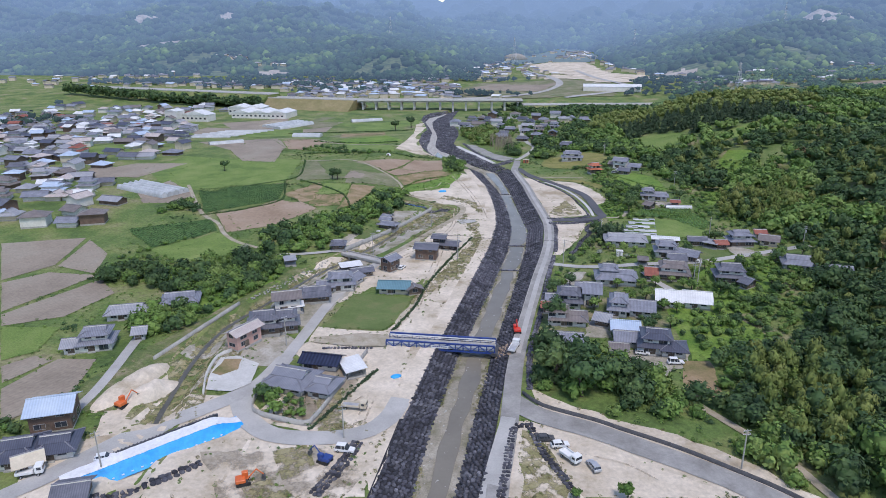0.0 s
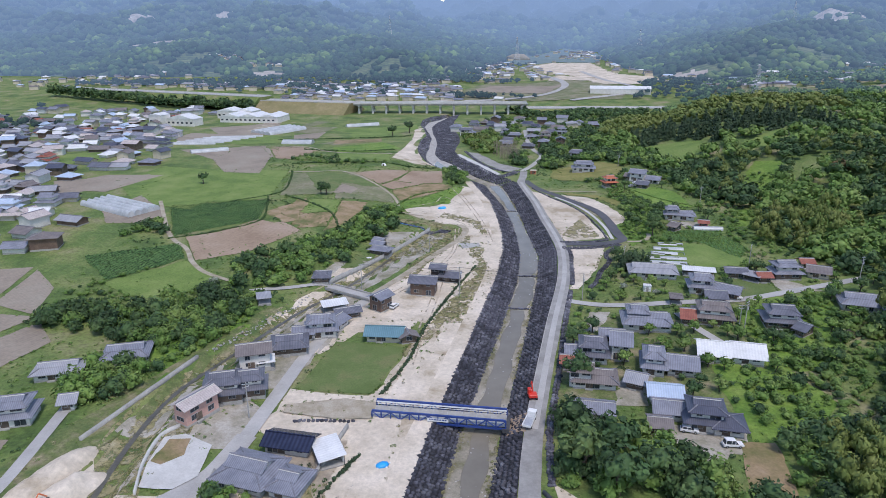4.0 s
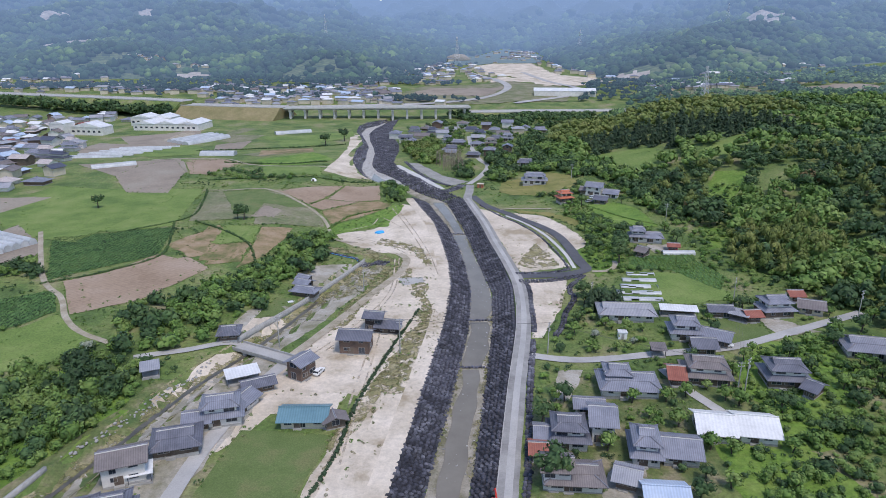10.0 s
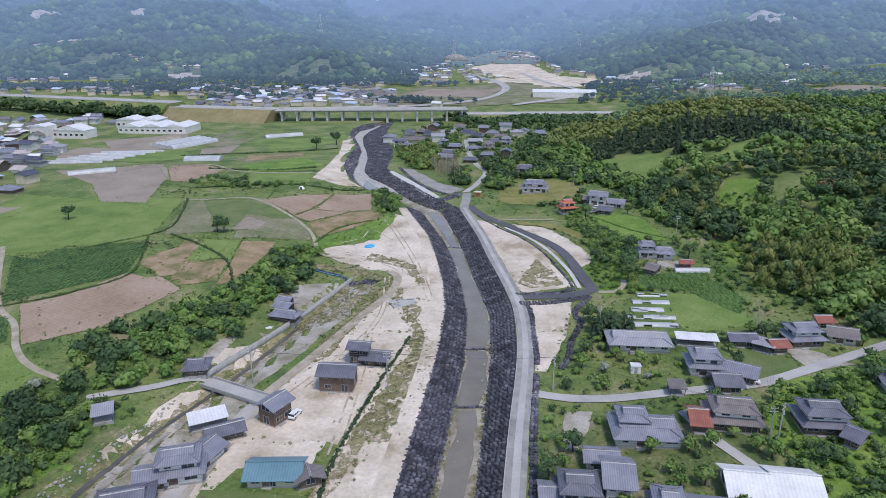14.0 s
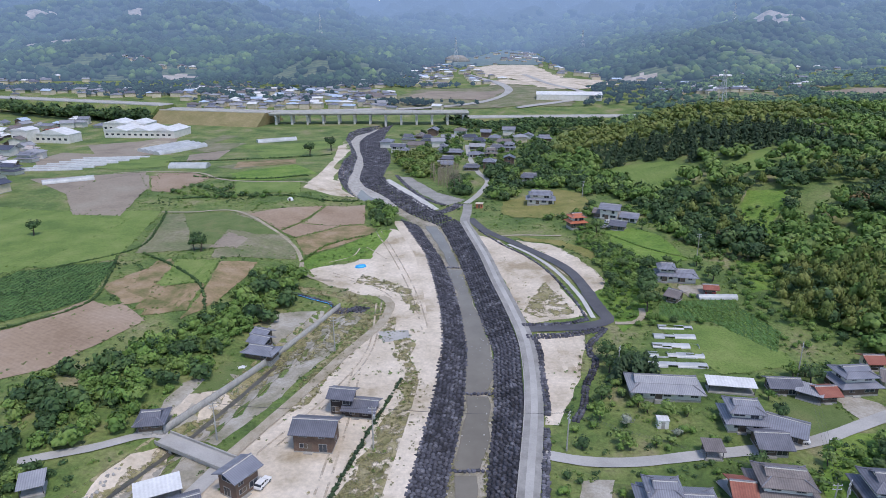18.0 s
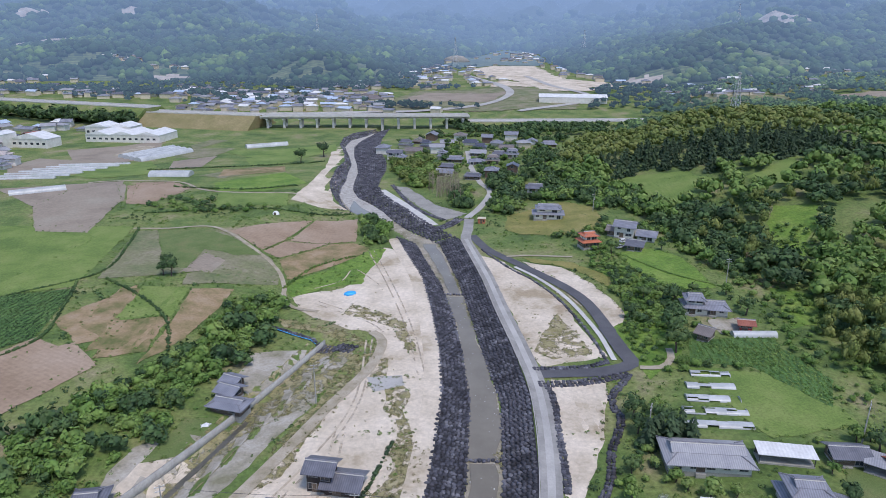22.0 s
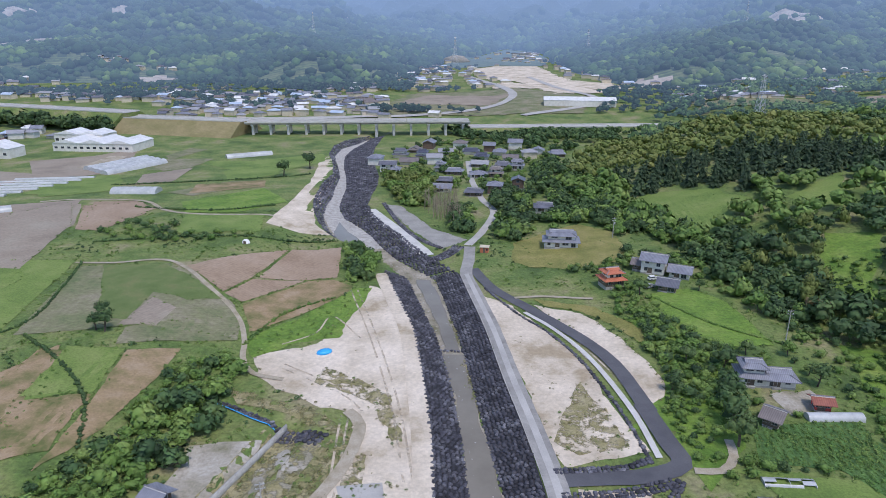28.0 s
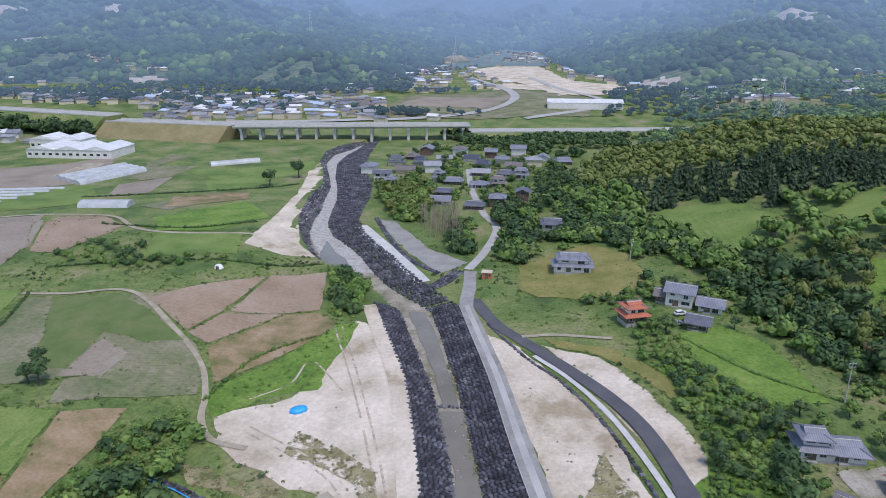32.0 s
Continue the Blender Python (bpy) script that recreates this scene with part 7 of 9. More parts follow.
for i, (hx, hy) in enumerate(HAMLET):
    house(hx, hy, r_.choice((-8, -4, 5, 82)), r_.uniform(8, 12), r_.uniform(7, 8.5), r_.choice((1, 2, 2)), r_.choice(("irimoya", "gable", "irimoya", "hip")), roofs[i % 7], walls[(i * 3) % 5], r_.choice(("house with grey tiled roof in the hamlet", "farmhouse with tiled roof in the hamlet")), near=hy < 640)


def scatter_houses(poly, gap, seed, label, big=1.0, chance=0.75):
    g = random.Random(seed)
    for x, y in places(poly, gap, seed):
        if g.random() > chance:
            continue
        rf = g.choice([M_TILE, M_TILE_DARK, M_TILE, M_TILE_NAVY, M_TILE_BROWN, M_TILE_PALE, M_TILE_PALE, M_BLUE_ROOF, M_WHITE_ROOF, M_TILE_PINK, M_TILE_RED if g.random() < 0.4 else M_TILE])
        house(float(x), float(y), g.choice((-12, -5, 12, 20, 75, 100)), g.uniform(8, 13) * big, g.uniform(6.5, 9) * big, g.choice((1, 1, 2, 2)), g.choice(("irimoya", "gable", "gable", "hip")), rf, g.choice(walls + [M_PLASTER, M_PLASTER]), label, near=False)


scatter_houses([(-235, 262), (-193, 268), (-192, 305), (-228, 330), (-262, 420), (-330, 430), (-330, 300)], 15, 3, "town house with tiled roof beside the fields", 1.0, 0.8)
scatter_houses([(-245, 440), (-235, 470), (-290, 560), (-420, 640), (-560, 660), (-420, 430), (-330, 430)], 17, 4, "town house with tiled roof", 1.0, 0.75)
scatter_houses([(-395, 640), (-300, 600), (-258, 470), (-236, 430), (-330, 380), (-480, 520)], 14, 8, "town house with tiled roof and white walls", 1.0, 0.6)
scatter_houses([(-330, 640), (-300, 600), (-420, 640), (-560, 660), (-560, 760), (-330, 770)], 18, 6, "town house with tiled roof", 1.05, 0.6)


def hall(x, y, rot, w, d, h, label, bays=1):
    z = gh(x, y) - 0.1
    t = thing("factory_hall", pose(x, y, z, 0, 0, rot), label, "factory")
    part("wall", box(-w / 2, w / 2, -d / 2, d / 2, -0.5, h), M_PLASTER, t)
    for i in range(bays):
        bw = w / bays
        u = -w / 2 + (i + 0.5) * bw
        bm = bmesh.new()
        prism(bm, [(u - bw / 2 - 0.3, h), (u, h + bw * 0.14), (u + bw / 2 + 0.3, h), (u, h - 0.01)], -d / 2 - 0.5, d / 2 + 0.5)
        part("roof", bm, M_WHITE_ROOF, t)
    for i in range(int(w / 5)):
        u = -w / 2 + 2.5 + i * 5
        part("window", box(u - 1.2, u + 1.2, -d / 2 - 0.05, -d / 2 + 0.02, h * 0.35, h * 0.6), M_GLASS, t)
    BLOCK.append(np.array([(x - w * 0.6, y - d * 0.7), (x + w * 0.6, y - d * 0.7), (x + w * 0.6, y + d * 0.7), (x - w * 0.6, y + d * 0.7)]))


hall(-272, 690, -4, 62, 30, 6, "long white factory hall with low gabled roofs", 3)
hall(-300, 716, -4, 40, 20, 8, "white factory hall behind the long one", 2)
hall(-330, 655, -8, 30, 16, 7, "white factory hall beside the town", 1)
hall(-352, 648, -8, 14, 14, 11, "tall white silo hall with dark stripes", 1)
hall(124, 906, 84, 22, 74, 6, "long white warehouse far up the valley", 1)

for k in range(5):
    tunnel(-204 + 1.55 * k, 329 + 3.0 * k, -27, 42, 3.3, "long blue white greenhouse bay beside the fields", h=2.6)
tunnel(-177, 541, 2, 24, 10, "pale plastic greenhouse in the fields", h=3)
for k in range(4):
    tunnel(-213 - 6.0 * k, 615 + 4.5 * k, 65, 46, 7.2, "long pale plastic greenhouse in a row", h=3)
tunnel(-153, 662, 30, 32, 6.5, "white plastic tunnel in the fields")
tunnel(-226, 489, 36, 26, 6, "white plastic tunnel in the fields")
for k in range(7):
    tunnel(-262 + 3 * k, 525 + 9 * k, 10, 44, 2.6, "low white plastic row cover", h=1.1)
for k, (x, y, L) in enumerate(((62.5, 313, 10), (60.5, 307, 12), (59, 301, 13), (57.5, 295.5, 15), (56, 290, 16))):
    tunnel(x, y, -3, L, 3.0, "worn low plastic tunnel with torn grey cover", bare=True, h=0.8)
tunnel(84, 336, 1, 13, 3.0, "pale plastic tunnel beside the farmhouse", h=1.6)

def earth_mound(cx, cy, rx, ry, rot, high):
    """A heap of loose earth: a low uneven ridge over the ground."""
    u, w = (a.ravel() for a in np.meshgrid(np.linspace(-1, 1, 25), np.linspace(-1, 1, 17)))
    c, d = math.cos(radians(rot)), math.sin(radians(rot))
    x, y = cx + u * rx * c - w * ry * d, cy + u * rx * d + w * ry * c
    n = np.array([noise.noise((a * 0.35, b * 0.35, 2.0)) for a, b in zip(x, y)])
    z = ground_height(x, y) - 0.25 + high * np.clip(1 - (u ** 2 + w ** 2), 0, 1) ** 0.7 * (1 + 0.4 * n)
    i = (np.arange(16)[:, None] * 25 + np.arange(24)[None]).ravel()
    BLOCK.append(np.stack([cx + np.cos(np.arange(12) * 0.52) * rx * c - np.sin(np.arange(12) * 0.52) * ry * d, cy + np.cos(np.arange(12) * 0.52) * rx * d + np.sin(np.arange(12) * 0.52) * ry * c], 1))
    tagged(new("earth_mound", fast_mesh("earth_mound", np.stack([x, y, z], 1), np.stack([i, i + 1, i + 26, i + 25], 1), M_SAND, True)), "heap of pale excavated earth beside the stream", "earth mound")


earth_mound(-98.5, 141, 13.5, 4.2, 78, 2.6)
earth_mound(-92.5, 139, 9.5, 3.6, 70, 2.2)

# ---- vehicles and machines ----
car(12.0, 129.3, 14, M_WHITE, "white passenger car on the gravel car park")
car(8.8, 131.4, 10, M_DARKSTEEL, "dark passenger car on the gravel car park")
car(14.0, 124.8, -50, M_WHITE, "white flatbed truck on the gravel car park", "truck")
car(18.8, 122.3, 112, M_SILVER, "silver passenger car on the gravel car park")
car(1.2, 176.2, 75, M_WHITE, "white dump truck on the bank road", "dump_truck", gh(1.2, 176.2) + 0.2)
excavator(2.0, 188.0, 100, M_RED, "red excavator standing on the bank road")
car(-38.5, 140.1, -4, M_CREAM, "cream dump truck on the sandy ground", "dump_truck")
car(-36.5, 122.5, -4, M_WHITE, "white van beside the stone bags", "van")
car(-87, 111.5, 24, M_WHITE, "white car on the street")
car(-99, 104.5, 24, M_WHITE, "white kei truck beside the house", "truck")
car(38.5, 176.5, -10, M_WHITE, "white car in the farm yard")
car(46.8, 171.5, 4, M_WHITE, "white van in front of the house", "van")
car(-43.8, 240.8, 72, M_WHITE, "white car parked beside the brown house")
car(72.5, 256.0, -20, M_WHITE, "white car in the village yard")
car(65.4, 419.0, 15, M_WHITE, "white car beside the farmhouse")
car(62.0, 412.0, 25, M_SILVER, "silver car beside the farmhouse")
excavator(-55, 109.6, 25, M_ORANGE, "orange excavator on the work yard")
excavator(-40, 118.5, 160, M_STEEL_BLUE, "blue excavator on the work yard")
excavator(-95, 131.5, 70, M_ORANGE, "small orange excavator in the earth heap")

# ---- poles and lines ----
POLES = [(-22.6, 253.4, 11), (-39.6, 299.6, 11), (-58.7, 255.9, 10), (67.0, 229.5, 11), (85.0, 283, 11), (88.9, 371, 11), (61.9, 468, 9), (-38, 127.5, 9), (-85.5, 108, 10), (20.5, 254, 10), (66, 231.2, 9), (50.6, 125.5, 10), (120, 273, 11), (-67, 171, 10), (39, 286, 9)]
for i, (px, py, ph) in enumerate(POLES):
    utility_pole(px, py, ph, 15 * (i % 5), i % 3 == 0)


def span(i, j):
    a, b = POLES[i], POLES[j]
    for u in (-0.75, 0.0, 0.75):
        wire((a[0] + u, a[1], gh(a[0], a[1]) + a[2] - 0.2), (b[0] + u, b[1], gh(b[0], b[1]) + b[2] - 0.2), 0.9)


span(2, 0)
span(0, 9)
span(9, 10)
span(10, 4)
span(1, 2)
pylon(217, 692, 36, 6.5, "tall grey lattice pylon on the wooded hill")

# ---- odd things ----
def dome_hut(x, y):
    t = thing("field_hut", pose(x, y, gh(x, y)), "small white domed field hut", "hut")
    bm = bmesh.new()
    bmesh.ops.create_uvsphere(bm, u_segments=14, v_segments=8, radius=1.6)
    bmesh.ops.bisect_plane(bm, geom=bm.verts[:] + bm.edges[:] + bm.faces[:], plane_co=(0, 0, 0), plane_no=(0, 0, -1), clear_outer=True)
    part("shell", bm, M_WHITE, t, smooth=True)
    part("base", rod((0, 0, -0.5), (0, 0, 0.05), 1.62, n=14), M_WALLCON, t)
    part("door", box(-0.5, 0.5, -1.66, -1.35, 0, 1.2), M_WOOD, t)


dome_hut(-89.5, 451)


def tarp_heap(x, y, s, label, material):
    t = thing("tarp_heap", pose(x, y, gh(x, y) - 0.05, 0, 0, 30), label, "tarpaulin")
    v = ico2_v.copy()
    v[:, 2] = np.maximum(v[:, 2], 0) ** 0.6
    v = v * np.array((1.6, 1.1, 0.7)) * s * (1 + 0.1 * np.array([[noise.noise(Vector(p) * 1.7)] for p in v]))
    part("cover", fast_mesh("cover", v, ico2_f, material), material, t)
    for i in range(5):
        a = i * 1.26
        sb = bmesh.new()
        bmesh.ops.create_icosphere(sb, subdivisions=1, radius=0.22, matrix=pose(math.cos(a) * 1.7 * s, math.sin(a) * 1.2 * s, 0.15))
        part("sandbag", sb, M_SHEET, t, smooth=True)


tarp_heap(-42, 369.3, 1.5, "heap under a bright blue tarpaulin on the sand", M_TARP)
tarp_heap(-31, 157, 1.0, "small heap under a blue tarpaulin", M_TARP)
tarp_heap(-63.5, 289, 0.7, "heap under a pale sheet beside the bushes", M_SHEET)


def kiosk(x, y):
    t = thing("site_hut", pose(x, y, gh(x, y), 0, 0, -8), "small orange brick hut beside the road fork", "hut")
    part("wall", box(-1.7, 1.7, -1.4, 1.4, -0.4, 2.3), M_TILE_ORANGE, t)
    part("roof", box(-2.0, 2.0, -1.7, 1.7, 2.3, 2.5, bevel=0.05), M_CREAM, t)
    part("door", box(-0.5, 0.5, -1.45, -1.38, 0, 2.0), M_WOOD, t)
    part("window", box(0.8, 1.4, -1.45, -1.38, 1.0, 1.7), M_GLASS, t)


kiosk(7.2, 458)
hall_box = thing("water_tank", pose(44, 262.5, gh(44, 262.5), 0, 0, -5), "small white storage cabin in the garden", "cabin")
part("body", box(-1.3, 1.3, -1.1, 1.1, -0.3, 2.1, bevel=0.05), M_WHITE, hall_box)
part("roof", box(-1.4, 1.4, -1.2, 1.2, 2.1, 2.25), M_WHITE_ROOF, hall_box)
part("door", box(-0.4, 0.4, -1.14, -1.08, 0, 1.8), M_FRAME, hall_box)

# ---- mountains: wooded slopes round the valley, haze painted in with distance ----
def waves(x, y, s, seed):
    """Smooth uneven relief between about -1 and 1, with a grain of s metres."""
    g = np.random.default_rng(seed)
    out = np.zeros(np.shape(x))
    for _ in range(7):
        a, k, p = g.uniform(0, np.pi), g.uniform(0.6, 1.7) / s, g.uniform(0, 6.28)
        b = g.uniform(0, 6.28)
        out = out + np.sin((x * math.cos(a) + y * math.sin(a)) * k * 6.28 + p + 1.3 * np.sin((x * math.cos(b) + y * math.sin(b)) * k * 2.6))
    return out / 3.4


FOOT = [(-2600, 1250), (-1500, 1120), (-900, 1120), (-621, 1107), (-470, 1125), (-319, 1122), (-240, 1075), (-177, 1031), (-135, 1130), (-96, 1211), (-50, 1400), (-26, 1549), (65, 1868), (140, 2300), (205, 1951), (185, 1600), (172, 1323), (191, 1145), (226, 1073), (327, 1035), (459, 1083), (578, 1162), (900, 1230), (2600, 1500)]
KNOLLS = [(-300, 915, 62, 30, 20), (-455, 985, 70, 34, 14), (430, 1200, 90, 70, 16), (300, 1115, 60, 40, 10), (573, 1408, 75, 60, 24), (-210, 1190, 90, 80, 18), (-620, 1240, 140, 90, 22)]


def mountain_height(x, y):
    """Height of the slopes: they rise from the foot line away from the valley, with spurs, gullies and knolls."""
    x, y = np.asarray(x, float), np.asarray(y, float)
    far = np.full(x.shape, 1e9)
    for (ax, ay), (bx, by) in zip(FOOT, FOOT[1:]):
        t = np.clip(((x - ax) * (bx - ax) + (y - ay) * (by - ay)) / ((bx - ax) ** 2 + (by - ay) ** 2), 0, 1)
        far = np.minimum(far, np.hypot(x - ax - t * (bx - ax), y - ay - t * (by - ay)))
    poly = np.array(FOOT + [(2600, -3000), (-2600, -3000)], float)
    far = np.where(inside(poly, x, y), -far, far)
    u = x / np.maximum(y, 1)
    gain = 0.145 * (1 - 0.08 * np.exp(-((u - 0.16) / 0.11) ** 2) * ramp(y, 1500, 2500))
    d = np.maximum(far, 0)
    rise = 480 * (1 - np.exp(-d * gain / 480))
    spur = 0.30 * waves(x, y, 520, 3) + 0.20 * waves(x, y, 210, 5)
    h = ground_height(x, y) - 5 + np.minimum(far + 14, 14) * 0.3 + rise * (1 + spur * ramp(rise, 4, 70))
    for kx, ky, rx, ry, kh in KNOLLS:
        h = h + kh * np.exp(-(((x - kx) / rx) ** 2 + ((y - ky) / ry) ** 2))
    return h


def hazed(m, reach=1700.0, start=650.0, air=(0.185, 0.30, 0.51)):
    """Paints haze into a backdrop surface: dimmer colour, bluish glow, stronger with distance."""
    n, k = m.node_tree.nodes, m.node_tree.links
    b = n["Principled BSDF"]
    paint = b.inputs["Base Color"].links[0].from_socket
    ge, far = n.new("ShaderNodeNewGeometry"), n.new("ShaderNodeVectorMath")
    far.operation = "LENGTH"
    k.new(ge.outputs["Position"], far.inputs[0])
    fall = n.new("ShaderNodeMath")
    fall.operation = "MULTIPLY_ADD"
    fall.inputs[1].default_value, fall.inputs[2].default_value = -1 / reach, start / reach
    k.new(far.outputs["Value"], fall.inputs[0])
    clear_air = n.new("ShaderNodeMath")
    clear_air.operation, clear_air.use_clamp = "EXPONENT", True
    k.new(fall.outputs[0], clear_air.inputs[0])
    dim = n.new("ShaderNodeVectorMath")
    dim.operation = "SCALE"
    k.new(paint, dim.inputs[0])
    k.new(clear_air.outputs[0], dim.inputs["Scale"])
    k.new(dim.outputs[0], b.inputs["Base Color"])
    haze_glow = n.new("ShaderNodeMath")
    haze_glow.operation = "SUBTRACT"
    haze_glow.inputs[0].default_value = 1.0
    k.new(clear_air.outputs[0], haze_glow.inputs[1])
    # bluish emission imitates the haze; slopes and trees give no light
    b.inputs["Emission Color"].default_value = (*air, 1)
    k.new(haze_glow.outputs[0], b.inputs["Emission Strength"])
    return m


# haze is painted into all these slope and crown colours
M_HAZED_SLOPE = hazed(surf("hazed_forest_floor", [(0.018, 0.036, 0.016), (0.034, 0.06, 0.024), (0.05, 0.08, 0.03)], 0.02, 0.12, contrast=0.4))
M_HAZED_BARE = hazed(surf("hazed_bare_earth", [(0.30, 0.24, 0.19), (0.45, 0.38, 0.31), (0.55, 0.49, 0.42)], 0.04, 0.2, contrast=0.3))
M_HAZED_ORCHARD = hazed(surf("hazed_terraced_orchard", [(0.05, 0.085, 0.03), (0.10, 0.135, 0.045), (0.16, 0.175, 0.075)], 0.03, 0.12, contrast=0.45, rows=(80, 9.0, 0.3)))
M_HAZED_CROWN = [hazed(surf("hazed_forest_crowns", c, 0.01, 0.3, contrast=0.3, island=0.4, bump=0.0)) for c in ([(0.013, 0.04, 0.016), (0.03, 0.066, 0.024)], [(0.034, 0.08, 0.022), (0.062, 0.12, 0.032)], [(0.075, 0.14, 0.028), (0.125, 0.185, 0.045)])]

# bare scars and building plots, mown knolls: middle and half widths
BARE = [(690, 1660, 60, 60), (653, 1604, 34, 46), (240, 1085, 32, 24), (-540, 1010, 52, 26), (-409, 992, 46, 22), (-340, 962, 40, 12), (-759, 1380, 44, 60), (-771, 1765, 26, 30), (-729, 1834, 60, 22), (-943, 1680, 24, 70), (-428, 1142, 50, 12), (472, 1382, 18, 10), (334, 1356, 12, 30), (28, 1660, 16, 40), (-520, 1205, 20, 12)]
MOWN = [(456, 1165, 34, 46), (-230, 1130, 46, 36), (-272, 1048, 40, 18), (-145, 1205, 50, 44), (-115, 1400, 34, 70), (-448, 1180, 26, 30), (270, 1100, 60, 22), (361, 1134, 26, 20), (-640, 1150, 50, 26), (520, 1250, 40, 30)]


def land_use(x, y):
    """0: forest, 1: bare earth, 2: orchard or mown slope."""
    rise = mountain_height(x, y) - ground_height(x, y)
    w = 0.5 * waves(x, y, 60, 21) + 0.5 * waves(x, y, 24, 22)
    use = np.where(waves(x, y, 190, 23) + 0.8 * w > np.interp(rise, [0, 12, 45, 110], [0.35, 0.75, 1.25, 1.7]), 2, 0)
    for bx, by, rx, ry in MOWN:
        use = np.where(((x - bx) / rx) ** 2 + ((y - by) / ry) ** 2 < 0.9 + 0.5 * w, 2, use)
    for bx, by, rx, ry in BARE:
        use = np.where(((x - bx) / rx) ** 2 + ((y - by) / ry) ** 2 < 0.75 + 0.9 * w, 1, use)
    return use


def mountains():
    us, ds = np.linspace(-0.95, 0.92, 330), np.geomspace(860, 4700, 170)
    U, D = np.meshgrid(us, ds)
    X, Y = U * D, D
    Z = mountain_height(X, Y)
    n = len(us)
    i = (np.arange(len(ds) - 1)[:, None] * n + np.arange(n - 1)[None]).ravel()
    me = fast_mesh("backdrop_mountains", np.stack([X, Y, Z], -1).reshape(-1, 3), np.stack([i, i + 1, i + n + 1, i + n], 1), M_HAZED_SLOPE, True)
    me.materials.append(M_HAZED_BARE)
    me.materials.append(M_HAZED_ORCHARD)
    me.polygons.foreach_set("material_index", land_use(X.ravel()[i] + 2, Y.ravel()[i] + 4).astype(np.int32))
    tagged(new("backdrop_mountains", me), "wooded mountain slopes with orchards and bare scars, haze painted in their colour", "mountain", kind="structure")
    # crowns of the forest, haze painted into their colours
    g = np.random.default_rng(41)
    U, D = np.meshgrid(np.arange(-0.86, 0.82, 0.0074), np.geomspace(870, 3000, 92))
    D = (D * g.uniform(0.993, 1.007, D.shape)).ravel()
    X = (U.ravel() + g.uniform(-0.0035, 0.0035, D.size)) * D
    z, use = mountain_height(X, D), land_use(X, D)
    keep = (z > ground_height(X, D) + 0.5) & ((use == 0) | ((use == 2) & (g.random(D.size) < 0.22)))
    X, D, z = X[keep], D[keep], z[keep]
    r = 0.0058 * D * g.uniform(0.7, 1.35, D.size)
    mood = waves(X, D, 150, 31) + 0.5 * waves(X, D, 40, 32) + g.normal(size=D.size) * 0.35
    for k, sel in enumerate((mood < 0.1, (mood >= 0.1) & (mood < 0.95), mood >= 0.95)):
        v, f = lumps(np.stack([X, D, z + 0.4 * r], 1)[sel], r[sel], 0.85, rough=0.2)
        tagged(new("far_forest", fast_mesh("far_forest", v, f, M_HAZED_CROWN[k])), ("dark conifer forest", "broadleaf forest", "fresh light green forest")[k] + " on the distant mountain slopes", "forest", kind="stuff")


mountains()


for px_, py_, ph_, lab in ((-10, 1500, 52, "far grey steel lattice pylon"), (-330, 1740, 60, "far grey lattice pylon on the mountain"), (640, 1760, 55, "far lattice pylon on the ridge"), (270, 1650, 50, "far pale lattice pylon across the valley")):
    pylon(px_, py_, ph_, 11, lab, max(gh(px_, py_), float(mountain_height(px_, py_))))

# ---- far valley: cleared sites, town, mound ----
# the paleness of these fields is haze painted into the orchard colour
patch("far_valley", M_HAZED_ORCHARD, 0.45, 4, [(-45, 1420), (40, 1425), (150, 1420), (185, 1600), (200, 1951), (140, 2280), (65, 1868), (-20, 1560)], "green fields up the narrowing valley, haze painted in their colour")
patch("far_clearing", M_SAND, 0.5, 8, [(26, 1405), (136, 1415), (150, 1181), (164, 1088), (175, 1004), (110, 990), (85, 1099), (30, 1215)], "pale cleared ground up the valley")
patch("far_clearing", M_SAND, 0.5, 5, [(128, 1085), (175, 1040), (215, 1045), (200, 1110), (150, 1150)], "pale cleared building plot up the valley")
patch("far_clearing", M_SAND, 0.5, 5, [(40, 1060), (90, 1040), (100, 1090), (50, 1120)], "pale gravel plot up the valley")
patch("far_field", M_STUBBLE, 0.45, 4, [(96, 1095), (120, 1090), (140, 1150), (112, 1145)], "green field between the building plots")
patch("far_field", M_STUBBLE, 0.4, 5, [(-90, 870), (120, 860), (150, 960), (60, 1060), (-60, 1010)], "green fields beyond the viaduct")
patch("far_field", M_PADDY, 0.6, 4, [(-70, 930), (30, 920), (60, 985), (-40, 1000)], "grey fields beyond the viaduct")
strip("far_road", M_ROAD, 0.8, 9, [(60, 850), (130, 900), (150, 960), (120, 1060), (100, 1200)], "winding pale road beyond the viaduct")
strip("far_road", M_ROAD, 0.9, 10, [(-300, 830), (-100, 850), (20, 900), (60, 1010), (0, 1300)], "pale road beyond the viaduct")


patch("far_field", M_STUBBLE, 0.5, 4, [(225, 850), (330, 838), (360, 890), (262, 908)], "pale green fields behind the hill")
patch("far_field", M_PADDY, 0.5, 4, [(380, 830), (470, 830), (480, 880), (395, 890)], "grey fields behind the hill")


